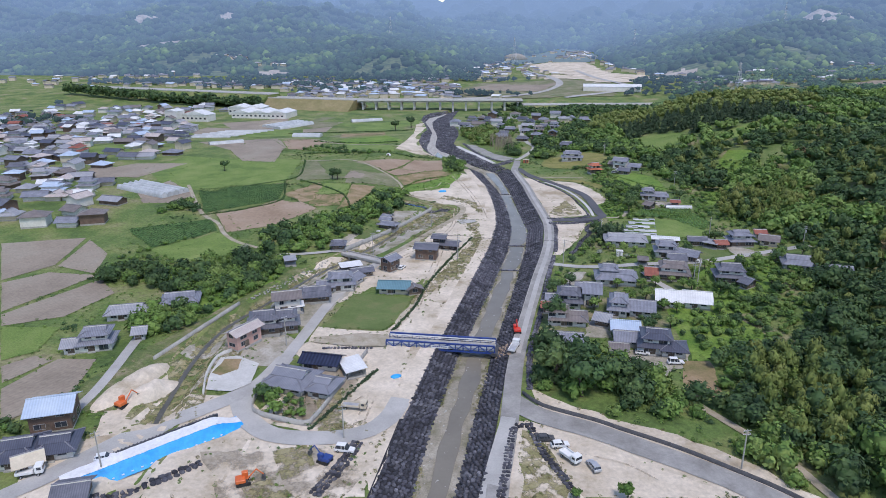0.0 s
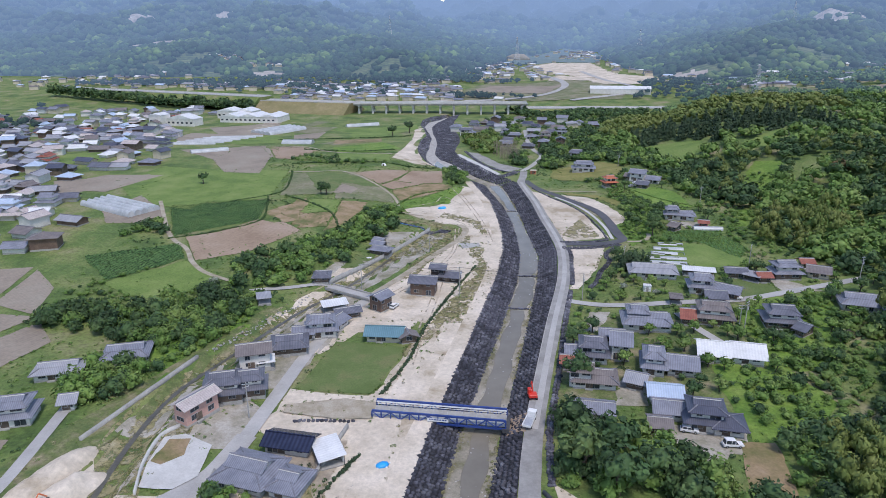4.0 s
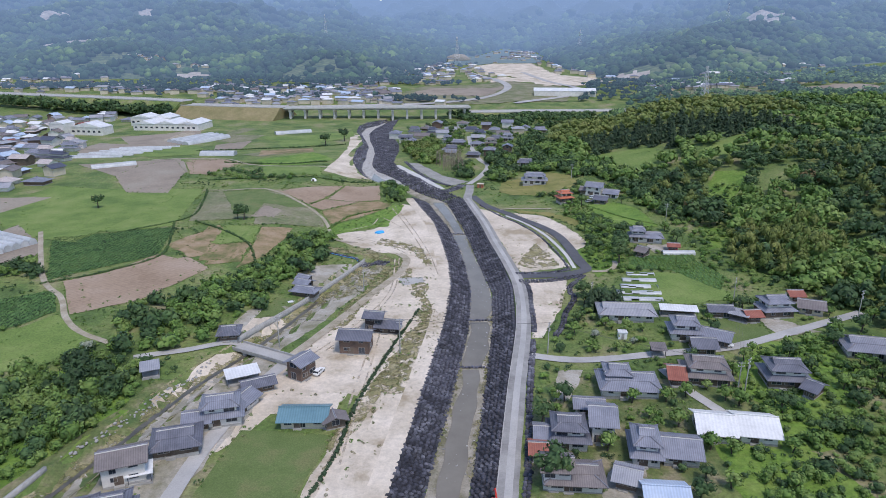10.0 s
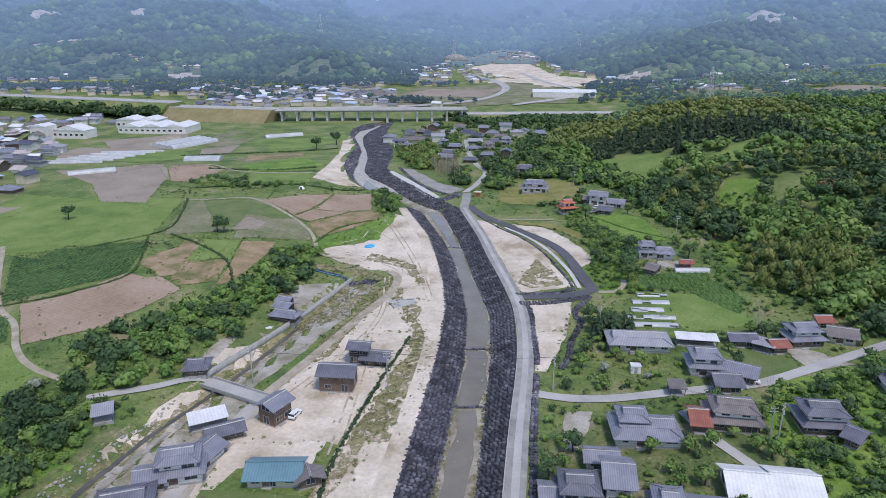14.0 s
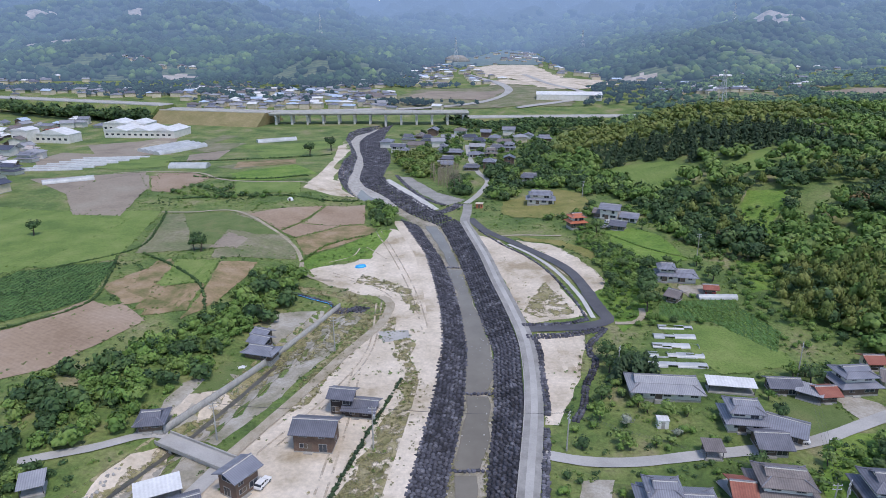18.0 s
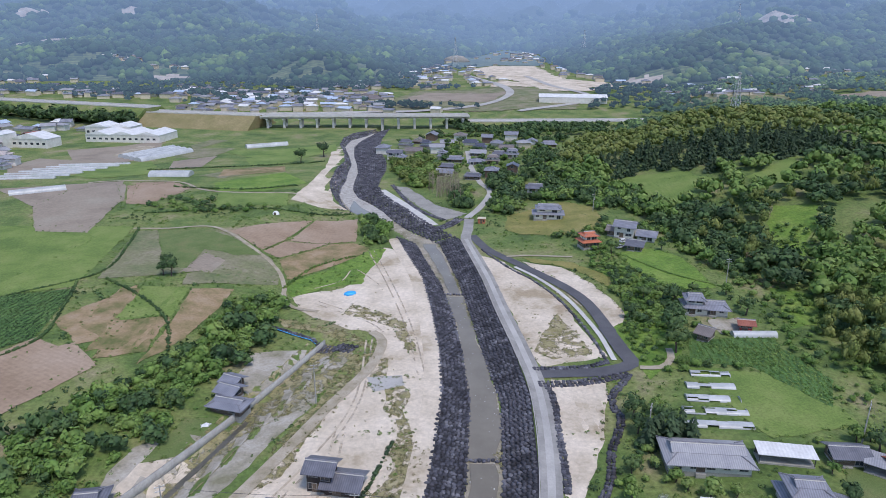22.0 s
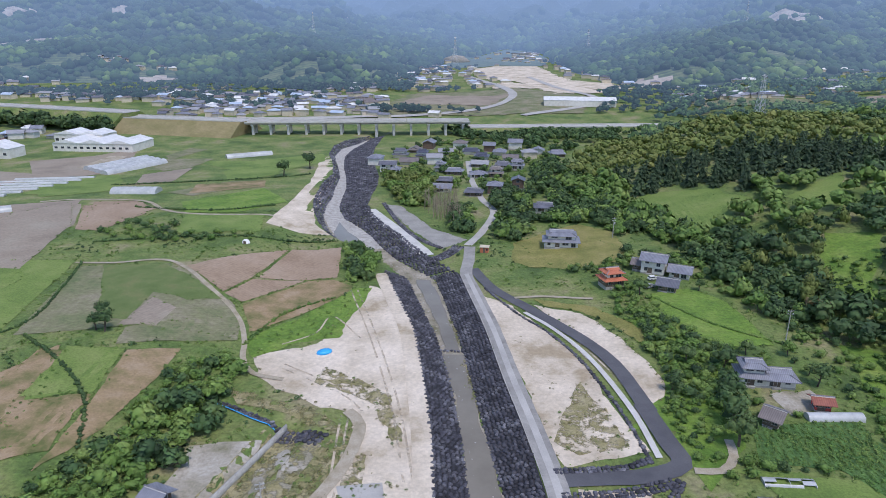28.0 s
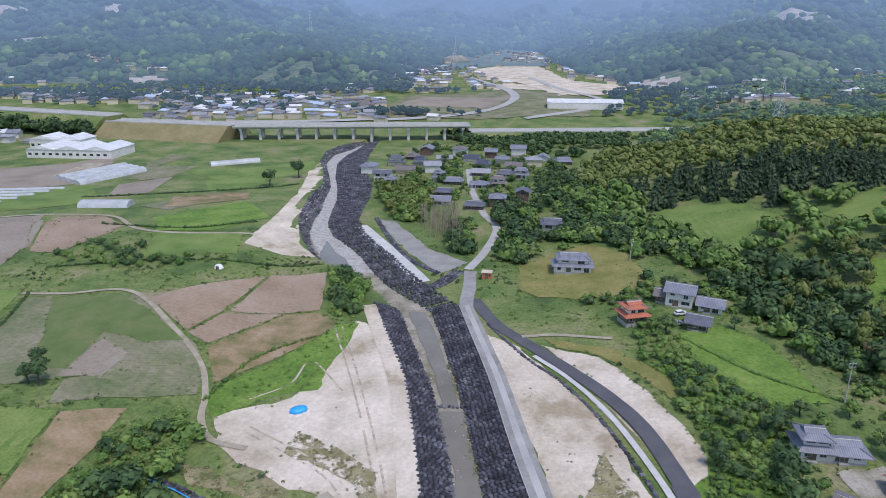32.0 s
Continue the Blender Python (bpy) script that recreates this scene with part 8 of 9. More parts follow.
def distant_town():
    """Small houses far off, joined: plain bodies under hipped or gabled roofs."""
    bodies, tops = bmesh.new(), {}
    for poly, gap, seed in (([(-420, 830), (-120, 845), (-20, 850), (-90, 960), (-200, 1000), (-480, 960)], 14.5, 21), ([(-60, 1020), (40, 1060), (60, 1600), (-60, 1600), (-140, 1250)], 30, 22), ([(180, 1080), (330, 1000), (420, 1080), (240, 1300)], 40, 23), ([(20, 1040), (230, 1020), (200, 1250), (120, 1500), (30, 1500)], 34, 26), ([(240, 880), (330, 880), (330, 960), (240, 960)], 22, 24), ([(-900, 900), (-480, 930), (-480, 1060), (-900, 1060)], 40, 25)):
        g = random.Random(seed)
        for x, y in places(poly, gap, seed):
            x, y = float(x), float(y)
            w, d, h = g.uniform(7, 15), g.uniform(6, 9), g.uniform(3, 6)
            m = pose(x, y, gh(x, y) - 0.3, 0, 0, g.uniform(-25, 25))
            add_box(bodies, -w / 2, w / 2, -d / 2, d / 2, 0, h, m=m)
            mat = g.choice((M_TILE, M_TILE_DARK, M_TILE, M_TILE_PALE, M_WHITE_ROOF, M_BLUE_ROOF, M_TILE_BROWN))
            bm = bmesh.new()
            hip_roof(bm, w, d, h, d * 0.22, 0.6, g.choice((0.0, 1.0)))
            bm.transform(m)
            tmp = bpy.data.meshes.new("tmp")
            bm.to_mesh(tmp)
            bm.free()
            tops.setdefault(mat.name, (mat, bmesh.new()))[1].from_mesh(tmp)
            bpy.data.meshes.remove(tmp)
    g = random.Random(28)
    for cx, cy, rx, ry, n in ((-448, 1192, 22, 8, 7), (-522, 1208, 26, 8, 8), (-150, 1060, 34, 16, 22), (-122, 1040, 26, 12, 14), (-66, 1167, 30, 22, 20), (-42, 1311, 22, 40, 14), (306, 914, 34, 26, 22), (293, 970, 34, 18, 14), (424, 1010, 36, 30, 20), (405, 930, 30, 20, 10), (-200, 909, 60, 12, 26), (-253, 893, 40, 10, 14), (-500, 985, 90, 22, 22), (-350, 1010, 60, 20, 14), (120, 1600, 60, 130, 26), (150, 1850, 60, 90, 16), (-640, 1075, 90, 26, 18), (520, 1120, 40, 22, 10), (-780, 1330, 30, 20, 6)):
        for _ in range(n):
            x, y = cx + g.gauss(0, 0.6) * rx, cy + g.gauss(0, 0.6) * ry
            w, d, h = g.uniform(7, 13), g.uniform(6, 9), g.uniform(3, 5.5)
            m = pose(x, y, max(gh(x, y), float(mountain_height(x, y))) - 0.6, 0, 0, g.uniform(-25, 25))
            add_box(bodies, -w / 2, w / 2, -d / 2, d / 2, -2, h, m=m)
            mat = g.choice((M_TILE, M_TILE_DARK, M_TILE_PALE, M_WHITE_ROOF, M_TILE))
            bm = bmesh.new()
            hip_roof(bm, w, d, h, d * 0.22, 0.6, g.choice((0.0, 1.0)))
            bm.transform(m)
            tmp = bpy.data.meshes.new("tmp")
            bm.to_mesh(tmp)
            bm.free()
            tops.setdefault(mat.name, (mat, bmesh.new()))[1].from_mesh(tmp)
            bpy.data.meshes.remove(tmp)
    t = thing("distant_town", pose(0, 0, 0), "many small distant houses along the valley road", "town", kind="stuff")
    tagged(part("house_walls", bodies, M_CREAM, t), kind="stuff")
    for mat, bm in tops.values():
        tagged(part("house_roofs", bm, mat, t), kind="stuff")


distant_town()
v, f = lumps(np.array([[-8.0, 1575.0, gh(-8, 1575) + 2]]), 26, 0.5, ico2_v, ico2_f, 0.06)
tagged(new("gravel_mound", fast_mesh("gravel_mound", v, f, M_GRAVEL)), "pale conical gravel mound far up the valley", "mound")

# ---- woods ----
ys = np.arange(60, 700, 20.0)
edge_line = np.interp(ys, *HILL_EDGE)
hill = [(float(e) - 6, float(y)) for e, y in zip(edge_line, ys)]
near_hill = [p for p in hill if p[1] <= 470] + [(330, 460), (260, 60)]
far_hill = [p for p in hill if p[1] >= 460] + [(420, 690), (420, 460)]
p = places(near_hill, 7.0, 101)
p = p[p[:, 0] < 0.8 * p[:, 1] + 35]
g = np.random.default_rng(3)
kind = np.array([noise.noise((x * 0.018, y * 0.018, 2.2)) for x, y in p])
glade = np.array([noise.noise((x * 0.03, y * 0.03, 12.4)) for x, y in p])
keep = ~((glade > 0.4) & (p[:, 1] > 285))
for poly in GLADES:
    keep &= ~inside(poly, p[:, 0], p[:, 1])
p, kind = p[keep], kind[keep] - 0.2
hi = p[:, 1] < 235
grove("wood", p[hi & (kind < 0.12)], BROAD_NEAR, (3.2, 6.4), M_LEAF, "tall dense broadleaf wood on the near hill", seed=11)
q = places([(66, 178), (86, 178), (90, 150), (70, 128), (60, 140)], 4.6, 190)
grove("bamboo_grove", q, BAMBOO, (2.4, 3.8), M_LEAF_BAMBOO, "tall yellow green bamboo beside the road", lift=1.5, seed=191)
q = places([(108, 352), (142, 356), (150, 330), (116, 306), (99, 314)], 4.8, 192)
grove("bamboo_grove", q, BAMBOO, (2.4, 3.8), M_LEAF_BAMBOO, "tall yellow green bamboo on the slope", lift=1.5, seed=193)
grove("wood", p[hi & (kind >= 0.12)], BROAD_NEAR, (3.2, 6.0), M_LEAF_LIGHT, "fresh green broadleaf wood on the near hill", seed=12)
p, kind = p[~hi], kind[~hi]
grove("wood", p[(kind < 0.12) & (kind > -0.2)], BROAD, (3.0, 6.0), M_LEAF, "dense mixed broadleaf wood on the hill", seed=1)
grove("wood", p[kind >= 0.12], BROAD, (3.2, 6.0), M_LEAF_LIGHT, "lighter green broadleaf wood on the hill", seed=2)
q = p[kind <= -0.2]
grove("wood", q[::2], BROAD, (3.2, 6.4), M_LEAF, "dense dark wood on the hill", seed=3)
grove("bamboo_grove", q[1::2], BAMBOO, (2.6, 4.2), M_LEAF_BAMBOO, "yellow green bamboo among the trees", lift=1.3, seed=4)
rust = np.random.default_rng(9).random(len(p))
grove("wood", p[rust < 0.03], BROAD, (3.2, 5.2), M_LEAF_RUST, "rusty brown trees among the green", seed=71)
grove("wood", p[(rust > 0.9)] + 2.5, BROAD, (2.4, 4.0), M_LEAF_LIGHT, "fresh green trees among the dark ones", seed=72)
p = places(far_hill, 8.6, 102)
p = p[p[:, 0] < 0.72 * p[:, 1]]
kind = np.array([noise.noise((x * 0.012, y * 0.012, 6.2)) for x, y in p])
top = ramp(p[:, 1], 555, 590) * (p[:, 0] < 250)
grove("bamboo_grove", p[(top > 0.5)], BROAD_FAR, (3.6, 5.6), M_LEAF_BAMBOO, "yellow green bamboo wood on the hilltop", lift=1.1, seed=5)
r = p[top <= 0.5]
kr = kind[top <= 0.5]
grove("wood", r[(kr > 0.12) & ~((r[:, 1] > 505) & (r[:, 1] < 572) & (r[:, 0] > 85) & (r[:, 0] < 215))], BROAD_FAR, (3.6, 5.8), M_LEAF, "dense broadleaf wood on the far hill", seed=6)
cd = (r[:, 1] > 505) & (r[:, 1] < 572) & (r[:, 0] > 85) & (r[:, 0] < 215)
grove("wood", r[(kr <= 0.12) & ~cd], BROAD_FAR, (3.6, 5.8), M_LEAF_LIGHT, "lighter broadleaf wood on the far hill", seed=66)
grove("cedar_wood", r[cd], CEDAR, (8, 12), M_LEAF_DARK, "dark cedar wood on the far hill", lift=0.0, seed=7)
p = places([(120, 690), (640, 690), (760, 1000), (560, 1090), (260, 1000), (180, 830)], 11, 103)
k = np.array([noise.noise((a * 0.015, b * 0.015, 9.2)) for a, b in p])
# leaves here have haze painted in, as dimmed colour plus glow
grove("wood", p[k < 0], BROAD_TINY, (4, 6.5), M_HAZED_CROWN[1], "far broadleaf woods behind the hill", seed=8)
grove("wood", p[k >= 0], BROAD_TINY, (4, 6.0), M_HAZED_CROWN[2], "fresh green woods behind the hill", seed=18)
p = places([(-4, 752), (120, 752), (240, 772), (240, 790), (-4, 772)], 5.5, 151)
grove("wood", p, BROAD_FAR, (3.0, 4.8), M_LEAF, "trees in front of the motorway", seed=19)
p = places([(-20, 800), (66, 822), (130, 800), (120, 700), (76, 722), (56, 690), (5, 752)], 7.5, 104)
grove("wood", p, BROAD_FAR, (3.2, 5.2), M_LEAF, "row of dark trees below the motorway", seed=9)
# far trees wear the crown colour with haze painted in
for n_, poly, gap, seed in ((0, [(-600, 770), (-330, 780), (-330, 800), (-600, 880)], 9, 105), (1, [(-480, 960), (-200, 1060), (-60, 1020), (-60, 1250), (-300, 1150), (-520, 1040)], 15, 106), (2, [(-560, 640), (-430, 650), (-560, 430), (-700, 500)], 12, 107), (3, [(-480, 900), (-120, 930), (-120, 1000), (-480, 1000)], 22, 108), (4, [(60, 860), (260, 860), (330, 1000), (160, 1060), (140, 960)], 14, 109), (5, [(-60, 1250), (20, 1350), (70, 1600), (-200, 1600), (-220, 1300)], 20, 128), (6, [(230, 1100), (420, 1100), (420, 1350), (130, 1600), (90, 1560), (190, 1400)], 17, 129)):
    grove("far_trees", places(poly, gap, seed), BROAD_TINY, (3.5, 6.5), M_HAZED_CROWN[0], "distant dark trees between houses and fields", seed=seed)

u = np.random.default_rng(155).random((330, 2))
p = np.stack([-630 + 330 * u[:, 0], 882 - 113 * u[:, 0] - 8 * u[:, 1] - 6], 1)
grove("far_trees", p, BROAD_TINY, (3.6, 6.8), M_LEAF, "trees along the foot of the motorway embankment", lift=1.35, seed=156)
# same crown colour with painted haze along the mountain foot
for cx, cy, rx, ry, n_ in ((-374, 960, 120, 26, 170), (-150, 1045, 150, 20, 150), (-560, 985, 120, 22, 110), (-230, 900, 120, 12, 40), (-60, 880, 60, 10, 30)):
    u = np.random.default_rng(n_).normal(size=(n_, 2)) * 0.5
    grove("far_trees", np.stack([cx + rx * u[:, 0], cy + ry * u[:, 1]], 1), BROAD_TINY, (3.5, 6.5), M_HAZED_CROWN[0], "distant dark trees at the foot of the mountains", seed=n_)

# belts of trees and bushes by the fields and the stream
BELTS = [
    ([(-40, 620), (-10, 560), (40, 560), (60, 640), (60, 700), (-30, 700)], 12.0, 2.4, 4.2, 157),
    ([(-113, 167.4), (-99.5, 170), (-104, 193.5), (-124.1, 197)], 4.8, 2.6, 4.8, 133),
    ([(-105.4, 127.9), (-98.5, 130.1), (-98.6, 142.1), (-96.3, 166.8), (-102.1, 168.3), (-109.0, 150.1), (-110.7, 138.0)], 4.0, 1.8, 4.0, 134),
    ([(-129.2, 156.1), (-113.7, 159.1), (-119.3, 166.6), (-133.7, 163.7)], 3.0, 0.9, 2.0, 138),
    ([(-98.9, 172.5), (-92.2, 205.1), (-84.0, 229.7), (-79.0, 233.9), (-84.1, 209.2), (-92.0, 172.5)], 2.8, 0.8, 2.6, 139),
    ([(45.6, 386.1), (57.9, 396.8), (67.6, 380.3), (71.9, 369.7), (64.9, 353.7), (47.9, 331.9), (40.2, 332.9), (51.9, 350.1), (51.7, 363.2)], 2.3, 0.7, 1.8, 140),
    ([(40, 430), (78, 432), (84, 440), (60, 452), (36, 446)], 3.6, 1.2, 3.4, 152),
    ([(-52, 463), (-44, 480), (-35, 425), (-43, 425)], 2.6, 1.6, 3.0, 153),
    ([(-105, 249), (-91, 296), (-63, 357), (-59, 338), (-70, 295), (-74, 268), (-85, 245), (-92, 236)], 4.6, 1.8, 4.6, 111),
    ([(-122, 219), (-117, 234), (-105, 249), (-92, 238), (-86, 240), (-90, 205), (-97, 182)], 3.4, 1.0, 3.0, 132),
    ([(-66, 366), (-79, 360), (-79, 322), (-86, 305), (-95, 287), (-91, 281), (-72, 285), (-70, 306), (-66, 324), (-60, 345)], 2.7, 1.2, 3.0, 112),
    ([(-157, 215), (-161, 246), (-150, 270), (-111, 251), (-100, 232), (-92, 205), (-112, 203), (-134, 212)], 3.4, 0.7, 2.4, 113),
    ([(49, 421), (58, 411), (67, 390), (75, 369), (61, 339), (46, 339), (49, 361), (46, 393)], 2.7, 0.9, 2.8, 114),
    ([(60, 338), (76, 332), (72, 300), (47, 318), (45, 338)], 3.6, 1.0, 2.4, 115),
    ([(7, 169), (16, 190), (32, 168), (47, 166), (60, 160), (72, 120), (60, 118), (46, 144), (28, 142), (9, 153)], 5.8, 3.2, 5.8, 116),
    ([(74, 116), (63, 140), (57, 160), (60, 176), (82, 178), (98, 150), (84, 122)], 5.0, 2.8, 5.4, 117),
    ([(54, 178), (62, 214), (76, 248), (104, 262), (122, 240), (104, 200), (86, 178)], 3.2, 0.8, 2.6, 201),
    ([(58, 190), (64, 206), (84, 222), (100, 236), (112, 226), (96, 196), (84, 182)], 13.0, 2.4, 4.0, 202),
    ([(-157, 212), (-150, 230), (-128, 230), (-108, 238), (-92, 236), (-88, 206), (-104, 200), (-118, 204), (-134, 205)], 5.4, 2.2, 4.8, 203),
    ([(84, 300), (92, 340), (96, 372), (92, 400), (112, 430), (150, 425), (130, 380), (118, 330), (120, 296)], 4.4, 0.8, 2.4, 206),
    ([(60, 493), (76, 488), (81, 461), (86, 441), (88, 410), (91, 392), (104, 384), (112, 410), (118, 435), (112, 460), (98, 466), (90, 478), (84, 505), (70, 520)], 5.4, 2.8, 5.0, 207),
    ([(-174, 294), (-156, 298), (-154, 314), (-172, 312)], 5.0, 2.6, 4.4, 204),
    ([(-116, 252), (-96, 250), (-88, 268), (-96, 286), (-108, 276)], 5.4, 2.2, 4.4, 205),
    ([(-52, 478), (-42, 477), (-35, 458), (-36, 424), (-43, 423)], 3.6, 2.6, 4.0, 118),
    ([(-52, 604), (-21, 612), (-17, 524), (-34, 534)], 5.2, 3.6, 5.4, 119),
    ([(10, 556), (36, 554), (31, 492), (22, 472), (14, 471)], 6.0, 4.0, 6.0, 120),
    ([(-160, 480), (-108, 480), (-85, 455), (-120, 448), (-165, 460)], 5.5, 1.6, 2.8, 121),
    ([(60, 470), (92, 470), (80, 500), (60, 560), (40, 530), (48, 480)], 6.0, 2.6, 4.4, 122),
    ([(38, 478), (60, 476), (95, 470), (75, 560), (62, 640), (88, 695), (70, 690), (44, 610), (40, 545)], 7.0, 3.6, 5.6, 126),
    ([(-8, 536), (4, 528), (5, 482), (-6, 484)], 4.5, 3.2, 4.6, 127),
    ([(-48, 660), (-20, 720), (60, 715), (90, 690), (60, 720), (-30, 735)], 7.0, 3.0, 4.6, 130),
    ([(52, 440), (80, 440), (110, 405), (95, 370), (88, 400), (80, 425)], 5.0, 2.2, 3.8, 123),
    ([(-97, 182), (-92, 199), (-88, 223), (-78, 236), (-82, 220), (-88, 196), (-93, 180)], 3.0, 1.2, 2.2, 124),
    ([(-130, 118), (-112, 130), (-100, 150), (-102, 165), (-96, 172), (-94, 150), (-104, 128), (-118, 112)], 3.6, 1.6, 2.8, 125),
]
for k, (poly, gap, r0, r1, seed) in enumerate(BELTS):
    p = places(poly, gap, seed)
    m = M_LEAF_BAMBOO if seed in (119,) else M_LEAF
    sel = np.random.default_rng(seed).random(len(p))
    pr = BUSH if r1 < 3.5 else (BROAD_NEAR if seed in (116, 117, 133, 203) else BROAD)
    cut = 0.18 if seed in (113, 112, 114, 115, 140, 139, 153, 201, 206) else (0.3 if seed == 111 else 0.75 if seed == 207 else 0.5 if seed in (116, 133, 134, 203, 204, 205) else 0.45)
    grove("thicket", p[sel < cut], pr, (r0, r1), m, "tangled green trees and bushes", lift=0.55, seed=seed)
    grove("thicket", p[sel >= cut], pr, (r0 * 0.7, r1 * 0.9), M_LEAF_LIGHT, "fresh green trees and bushes", lift=0.5, seed=seed + 50)

HEDGE = [card_crown(330 + i, 3, 40, 0.26, (1, 1, 0.85), blob_r=(0.3, 0.5)) for i in range(4)]


def hedge(pts, r0, r1, material, label, seed):
    c = smooth_line(pts, r1 * 0.9)
    grove("hedge", c + np.random.default_rng(seed).uniform(-0.2, 0.2, c.shape), HEDGE, (r0, r1), material, label, lift=0.35, seed=seed, category="hedge")


hedge([(-37, 186), (-33, 205), (-31.5, 224), (-27.5, 246), (-21, 275), (-19, 284)], 0.5, 0.95, M_LEAF_DARK, "dark overgrown fence line along the bank", 171)
hedge([(-47, 130), (-42, 145), (-37, 160)], 0.5, 0.9, M_LEAF_DARK, "dark hedge line beside the garden wall", 172)
hedge([(-142, 425), (-135, 400), (-131, 372), (-150, 350)], 0.5, 0.9, M_LEAF, "green hedge line between the fields", 173)
hedge([(-152, 292), (-135, 303), (-122, 320), (-128, 345), (-134, 362)], 0.5, 0.9, M_LEAF, "green hedge line between the fields", 174)
hedge([(60, 405), (72, 385), (88, 372)], 0.5, 0.8, M_LEAF_LIGHT, "clipped light green hedge row", 175)
hedge([(-126, 366), (-108, 352), (-92, 335), (-84, 318)], 0.5, 1.0, M_LEAF, "green scrub line between terraces", 176)
hedge([(-66, 372), (-62, 390), (-56, 400), (-46, 408)], 0.5, 1.1, M_LEAF_LIGHT, "green scrub beside the fallow field", 177)
hedge([(-150, 448), (-120, 455), (-95, 458), (-75, 462), (-58, 470)], 0.6, 1.3, M_LEAF, "green scrub along the field edge", 178)
hedge([(-160, 505), (-120, 500), (-95, 512)], 0.6, 1.4, M_LEAF, "green scrub along the field edge", 179)
hedge([(-200, 560), (-150, 575), (-110, 590), (-96, 600)], 0.6, 1.2, M_LEAF, "green scrub along the field edge", 180)
cedar = np.array([(38 + 1.6 * i, 283 + 1.2 * (i % 3)) for i in range(7)])
grove("cedar_row", cedar, CEDAR, (5.5, 8.0), M_LEAF_DARK, "row of dark pointed cedars beside the farmhouse", lift=0.0, seed=181, category="trees")

# bare trunks beside the gravel flat
bt = bmesh.new()
for x, y in places([(-24, 533), (-4, 544), (-2, 492), (-16, 506)], 2.6, 131):
    z = gh(x, y)
    h = rng.uniform(7, 11)
    add_rod(bt, (x, y, z - 0.3), (x + rng.uniform(-0.8, 0.8), y + rng.uniform(-0.8, 0.8), z + h), 0.16, 0.05, 5)
    for k in range(5):
        a = rng.uniform(0, 6.28)
        u = rng.uniform(0.35, 0.9)
        add_rod(bt, (x, y, z + h * u), (x + math.cos(a) * 1.6, y + math.sin(a) * 1.6, z + h * u + 1.6), 0.06, 0.02, 4)
tagged(new("bare_trees", bm_mesh("bare_trees", bt, M_BAREWOOD)), "stand of bare grey brown trunks", "trees", kind="stuff")

# single trees of gardens and fields
PROTO = [tree_proto("tree", 1, BROAD_NEAR[0], 2.6, 5.4, M_LEAF, "round dark green garden tree"), tree_proto("tree", 2, BROAD[1], 2.0, 4.2, M_LEAF_LIGHT, "small fresh green garden tree"), tree_proto("tree", 3, BUSH[0], 1.3, 1.9, M_LEAF, "clipped round garden shrub"), tree_proto("tree", 4, BUSH[1], 1.5, 2.1, M_LEAF_LIGHT, "low light green shrub"), tree_proto("tree", 5, BUSH[2], 1.5, 2.6, M_LEAF_GREY, "pale silvery leaved garden shrub")]


def plant(k, x, y, s=1.0):
    m = pose(x, y, gh(x, y), 0, 0, (x * 37 + y * 17) % 360)
    o = copy_thing(PROTO[k], m)
    o.scale = (s, s, s)
    return o


plant(0, -104.5, 369, 1.25)
plant(0, -107.5, 370, 1.0)
plant(0, -182, 387, 1.3)
plant(0, -110, 378, 1.0)
plant(0, -100, 619, 2.0)
plant(0, -111, 594, 1.8)
plant(0, 14, 196, 1.7)
plant(0, 12, 158, 2.2)
plant(0, 19, 152, 2.2)
plant(0, 27, 156, 2.0)
plant(0, 20, 164, 2.0)
plant(4, 36, 263, 1.3)
plant(4, 46, 258, 1.0)
plant(2, 24, 255, 1.8)
plant(4, -110, 246, 1.6)
for tx, ty, ts in ((61, 341, 1.5), (59.4, 333, 1.6), (57.5, 325, 1.5), (66.2, 357, 1.3), (50, 348, 0.9), (58, 361, 1.0), (63, 346, 1.2)):
    plant(0, tx, ty, ts)
GARDENS = [([(14, 190), (70, 190), (70, 268), (24, 268), (14, 230)], 4.2, 141, 0.6), ([(70, 210), (125, 215), (128, 290), (72, 290)], 4.6, 142, 0.7), ([(26, 268), (44, 268), (46, 300), (38, 300)], 3.0, 143, 0.8), ([(-64, 135), (-50, 133), (-49, 145), (-64, 146)], 2.4, 144, 0.9), ([(-90, 160), (-66, 160), (-60, 215), (-84, 215)], 6.0, 145, 0.35), ([(-60, 600), (60, 560), (70, 690), (-50, 700)], 9.0, 146, 0.8), ([(66, 330), (96, 330), (96, 366), (66, 366)], 5.0, 147, 0.6), ([(30, 450), (60, 440), (60, 480), (30, 480)], 6.0, 148, 0.5), ([(44, 405), (82, 400), (84, 440), (46, 440)], 5.0, 149, 0.4), ([(7, 120), (20, 118), (40, 110), (10, 100)], 4, 150, 0.5)]
for poly, gap, seed, chance in GARDENS:
    gg = random.Random(seed)
    for x, y in places(poly, gap, seed):
        if gg.random() < chance:
            plant(gg.choice((0, 1, 2, 3, 2, 3, 1)), float(x), float(y), gg.uniform(0.7, 1.25))
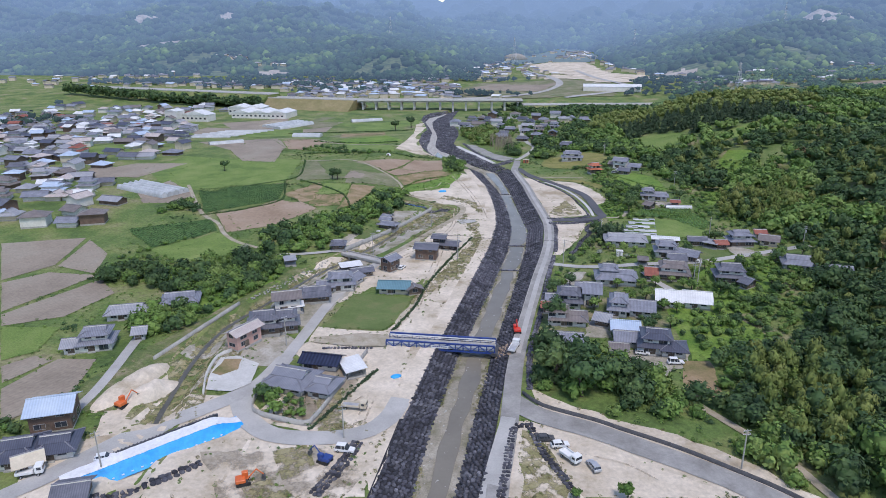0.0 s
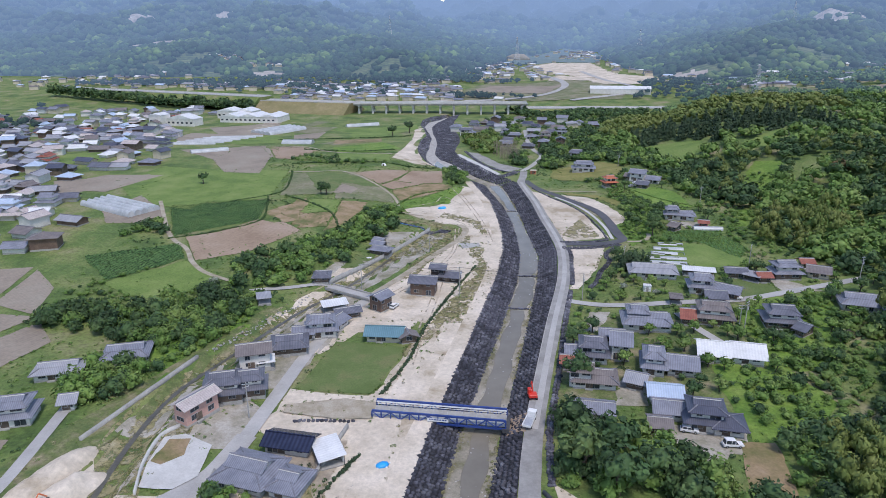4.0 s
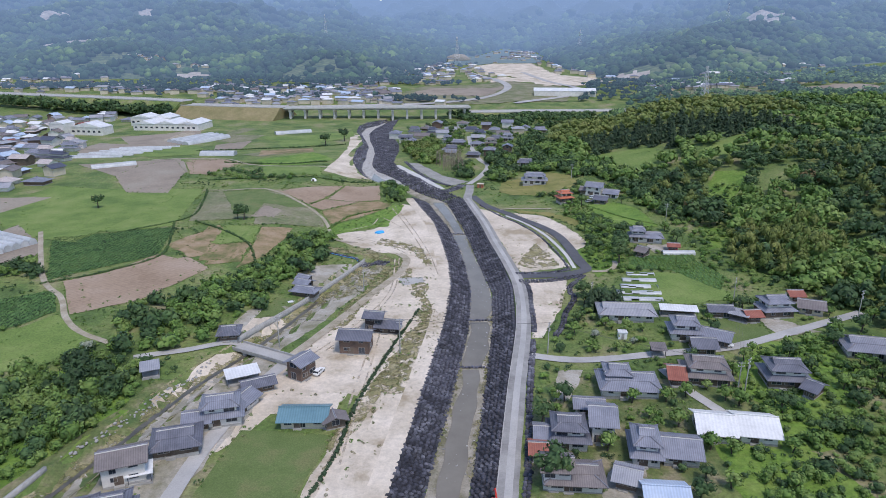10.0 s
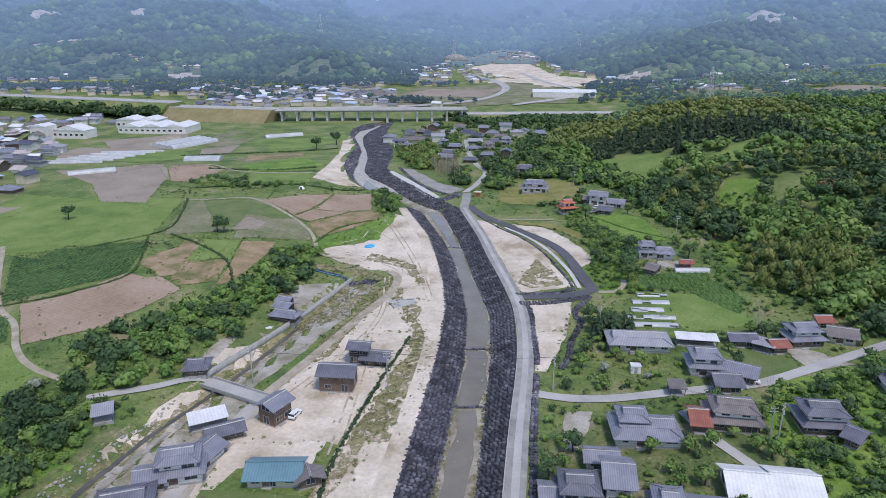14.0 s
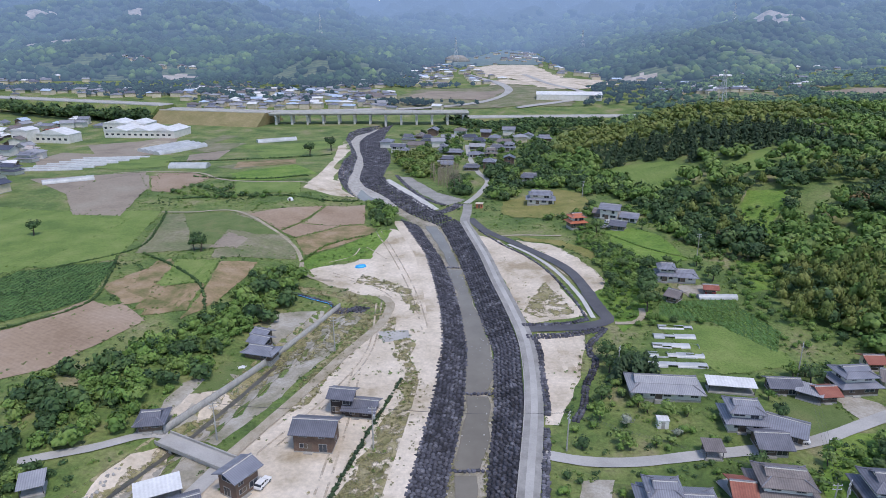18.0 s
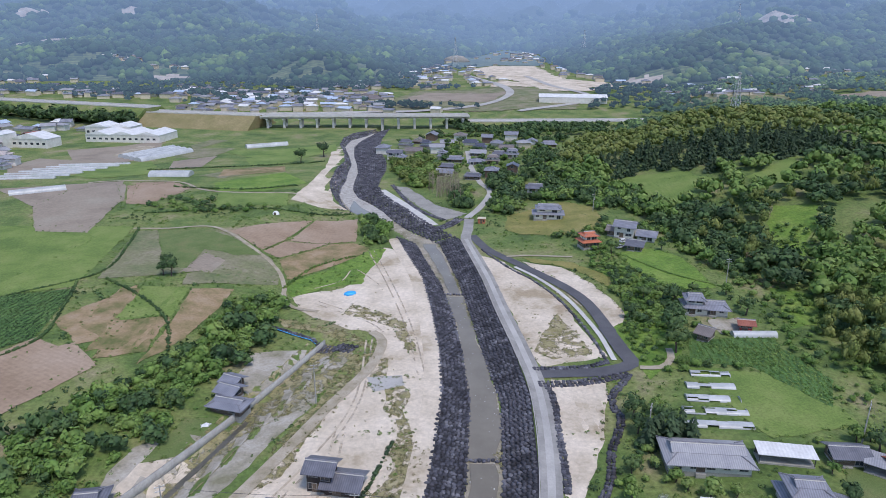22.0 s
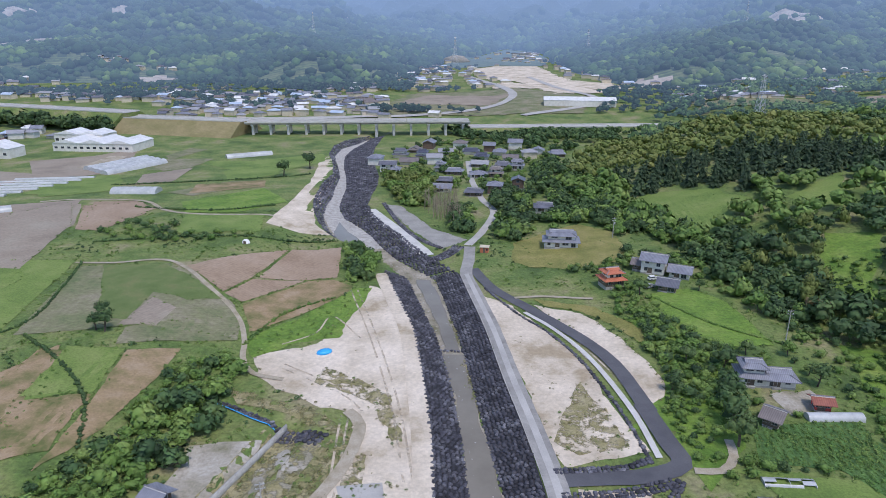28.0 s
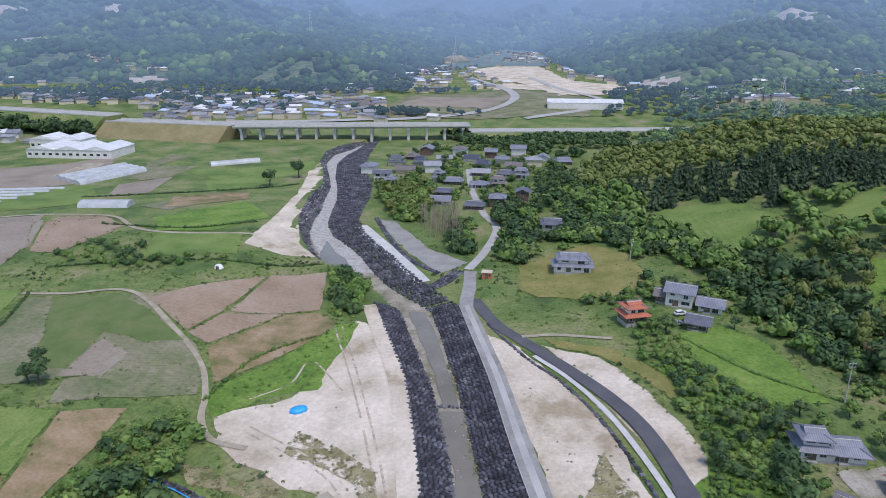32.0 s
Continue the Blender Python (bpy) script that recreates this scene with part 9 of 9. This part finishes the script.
# white weeds, tufts on the sand
for poly, gap, seed in (([(-40, 186), (-22, 200), (-9, 300), (-16, 373), (-30, 415), (-60, 360), (-42, 300), (-30, 250)], 2.6, 161), ([(20, 300), (40, 320), (8, 410), (20, 330)], 2.4, 162)):
    g = np.random.default_rng(seed)
    poly = np.array(poly, float)
    x, y = g.uniform(poly[:, 0].min(), poly[:, 0].max(), 260), g.uniform(poly[:, 1].min(), poly[:, 1].max(), 260)
    k = np.array([noise.noise((a * 0.06, b * 0.06, 8.0)) for a, b in zip(x, y)])
    lo, li, ri, ro = edges(y)
    ok = inside(poly, x, y) & (k > 0.12) & ((x < lo - 1) | (x > ro + 6))
    grove("tufts", np.stack([x[ok], y[ok]], 1), TUFT, (0.2, 0.42), M_WEED, "scattered weed tufts on the sand", lift=0.15, seed=seed, category="weeds")
for o in PROTO:
    for c in list(o.children_recursive):
        bpy.data.objects.remove(c)
    bpy.data.objects.remove(o)


# ---- weeds along the borders of sand, fields and yards ----
g = np.random.default_rng(88)
rim_dry, rim_green = [], []
for mat, e in EDGES:
    if e[:, 1].min() > 470 or e[:, 0].max() < -170 or e[:, 0].min() > 130:
        continue
    seg = np.roll(e, -1, 0) - e
    n = np.maximum((np.linalg.norm(seg, axis=1) * 0.6).astype(int), 1)
    for a, d, m in zip(e, seg, n):
        t = g.random((m, 1))
        q = a + d * t + g.normal(size=(m, 2)) * 0.55
        (rim_dry if mat in (M_SAND, M_DRYGRASS) and g.random() < 0.6 else rim_green).append(q)
for q, mat, lab, sd in ((np.concatenate(rim_dry), M_WEED, "dry weeds along the edge of the sand", 301), (np.concatenate(rim_green), M_LEAF_LIGHT, "green weeds along the field borders", 302)):
    lo, li, ri, ro = edges(q[:, 1])
    q = q[(q[:, 0] < lo - 1) | (q[:, 0] > ro + 5.5)]
    for road in ROADS:
        q = q[~inside(road, q[:, 0], q[:, 1])]
    grove("border_weeds", q, TUFT, (0.2, 0.7), mat, lab, lift=0.2, seed=sd, category="weeds")
g = np.random.default_rng(89)
for mat, e in EDGES:
    if mat is not M_DRYGRASS or e[:, 1].min() > 440:
        continue
    x0, x1, y0, y1 = e[:, 0].min(), e[:, 0].max(), e[:, 1].min(), e[:, 1].max()
    m = int((x1 - x0) * (y1 - y0) * 0.35)
    a, b = g.uniform(x0, x1, m), g.uniform(y0, y1, m)
    ok = inside(e, a, b)
    grove("weed_tufts", np.stack([a[ok], b[ok]], 1), TUFT, (0.2, 0.6), M_WEED, "dry yellowish weed tufts", lift=0.2, seed=303, category="weeds")

# ---- undergrowth: weeds and low bushes on all open ground ----
g = np.random.default_rng(77)
x, y = g.uniform(-170, 135, 15000), g.uniform(95, 500, 15000)
lo, li, ri, ro = edges(y)
ok = (x < lo - 3) | (x > ro + 7)
ok &= ~((y > 436) & (x > lo - 3) & (x < ro + 3))
x, y = x[ok], y[ok]
ok = free(x, y)
x, y = x[ok], y[ok]
k = np.array([noise.noise((a * 0.05, b * 0.05, 4.0)) for a, b in zip(x, y)])
ok = k > -0.25
x, y, k = x[ok], y[ok], k[ok]
pp = np.stack([x, y], 1)
grove("undergrowth", pp[k < 0.2], TUFT, (0.35, 0.9), M_LEAF_LIGHT, "low bright green weeds", lift=0.25, seed=201, category="weeds")
grove("undergrowth", pp[k >= 0.2], TUFT, (0.4, 1.2), M_LEAF, "low dark green weeds and brambles", lift=0.25, seed=202, category="weeds")
for poly in CROPS:
    x0, x1, y0, y1 = poly[:, 0].min(), poly[:, 0].max(), poly[:, 1].min(), poly[:, 1].max()
    if y0 > 440 or x1 < -260:
        continue
    a, b = np.meshgrid(np.arange(x0, x1, 1.5), np.arange(y0, y1, 1.1))
    a, b = a.ravel() + g.uniform(-0.25, 0.25, a.size), b.ravel() + g.uniform(-0.3, 0.3, b.size)
    ok = inside(poly, a, b)
    grove("crop_plants", np.stack([a[ok], b[ok]], 1), TUFT, (0.4, 0.75), M_LEAF_LIGHT if x1 > 0 else M_LEAF, "leafy green crop plants in rows", lift=0.3, seed=203, category="crop")

# ---- weeds and silt along both edges of the water ----
g = np.random.default_rng(94)
yy = g.uniform(95, 430, 2600)
lo, li, ri, ro = edges(yy)
side = g.random(2600) < 0.5
xx = np.where(side, li + np.abs(g.normal(size=2600)) * 0.7, ri - np.abs(g.normal(size=2600)) * 0.7)
k = np.array([noise.noise((0.3 * b, 0.035 * a, 5.0)) for a, b in zip(yy, side)])
ok = k > 0.02
grove("water_weeds", np.stack([xx[ok], yy[ok]], 1), TUFT, (0.25, 0.6), M_WEED, "yellow green weeds along the water's edge", lift=0.25, seed=304, category="weeds")
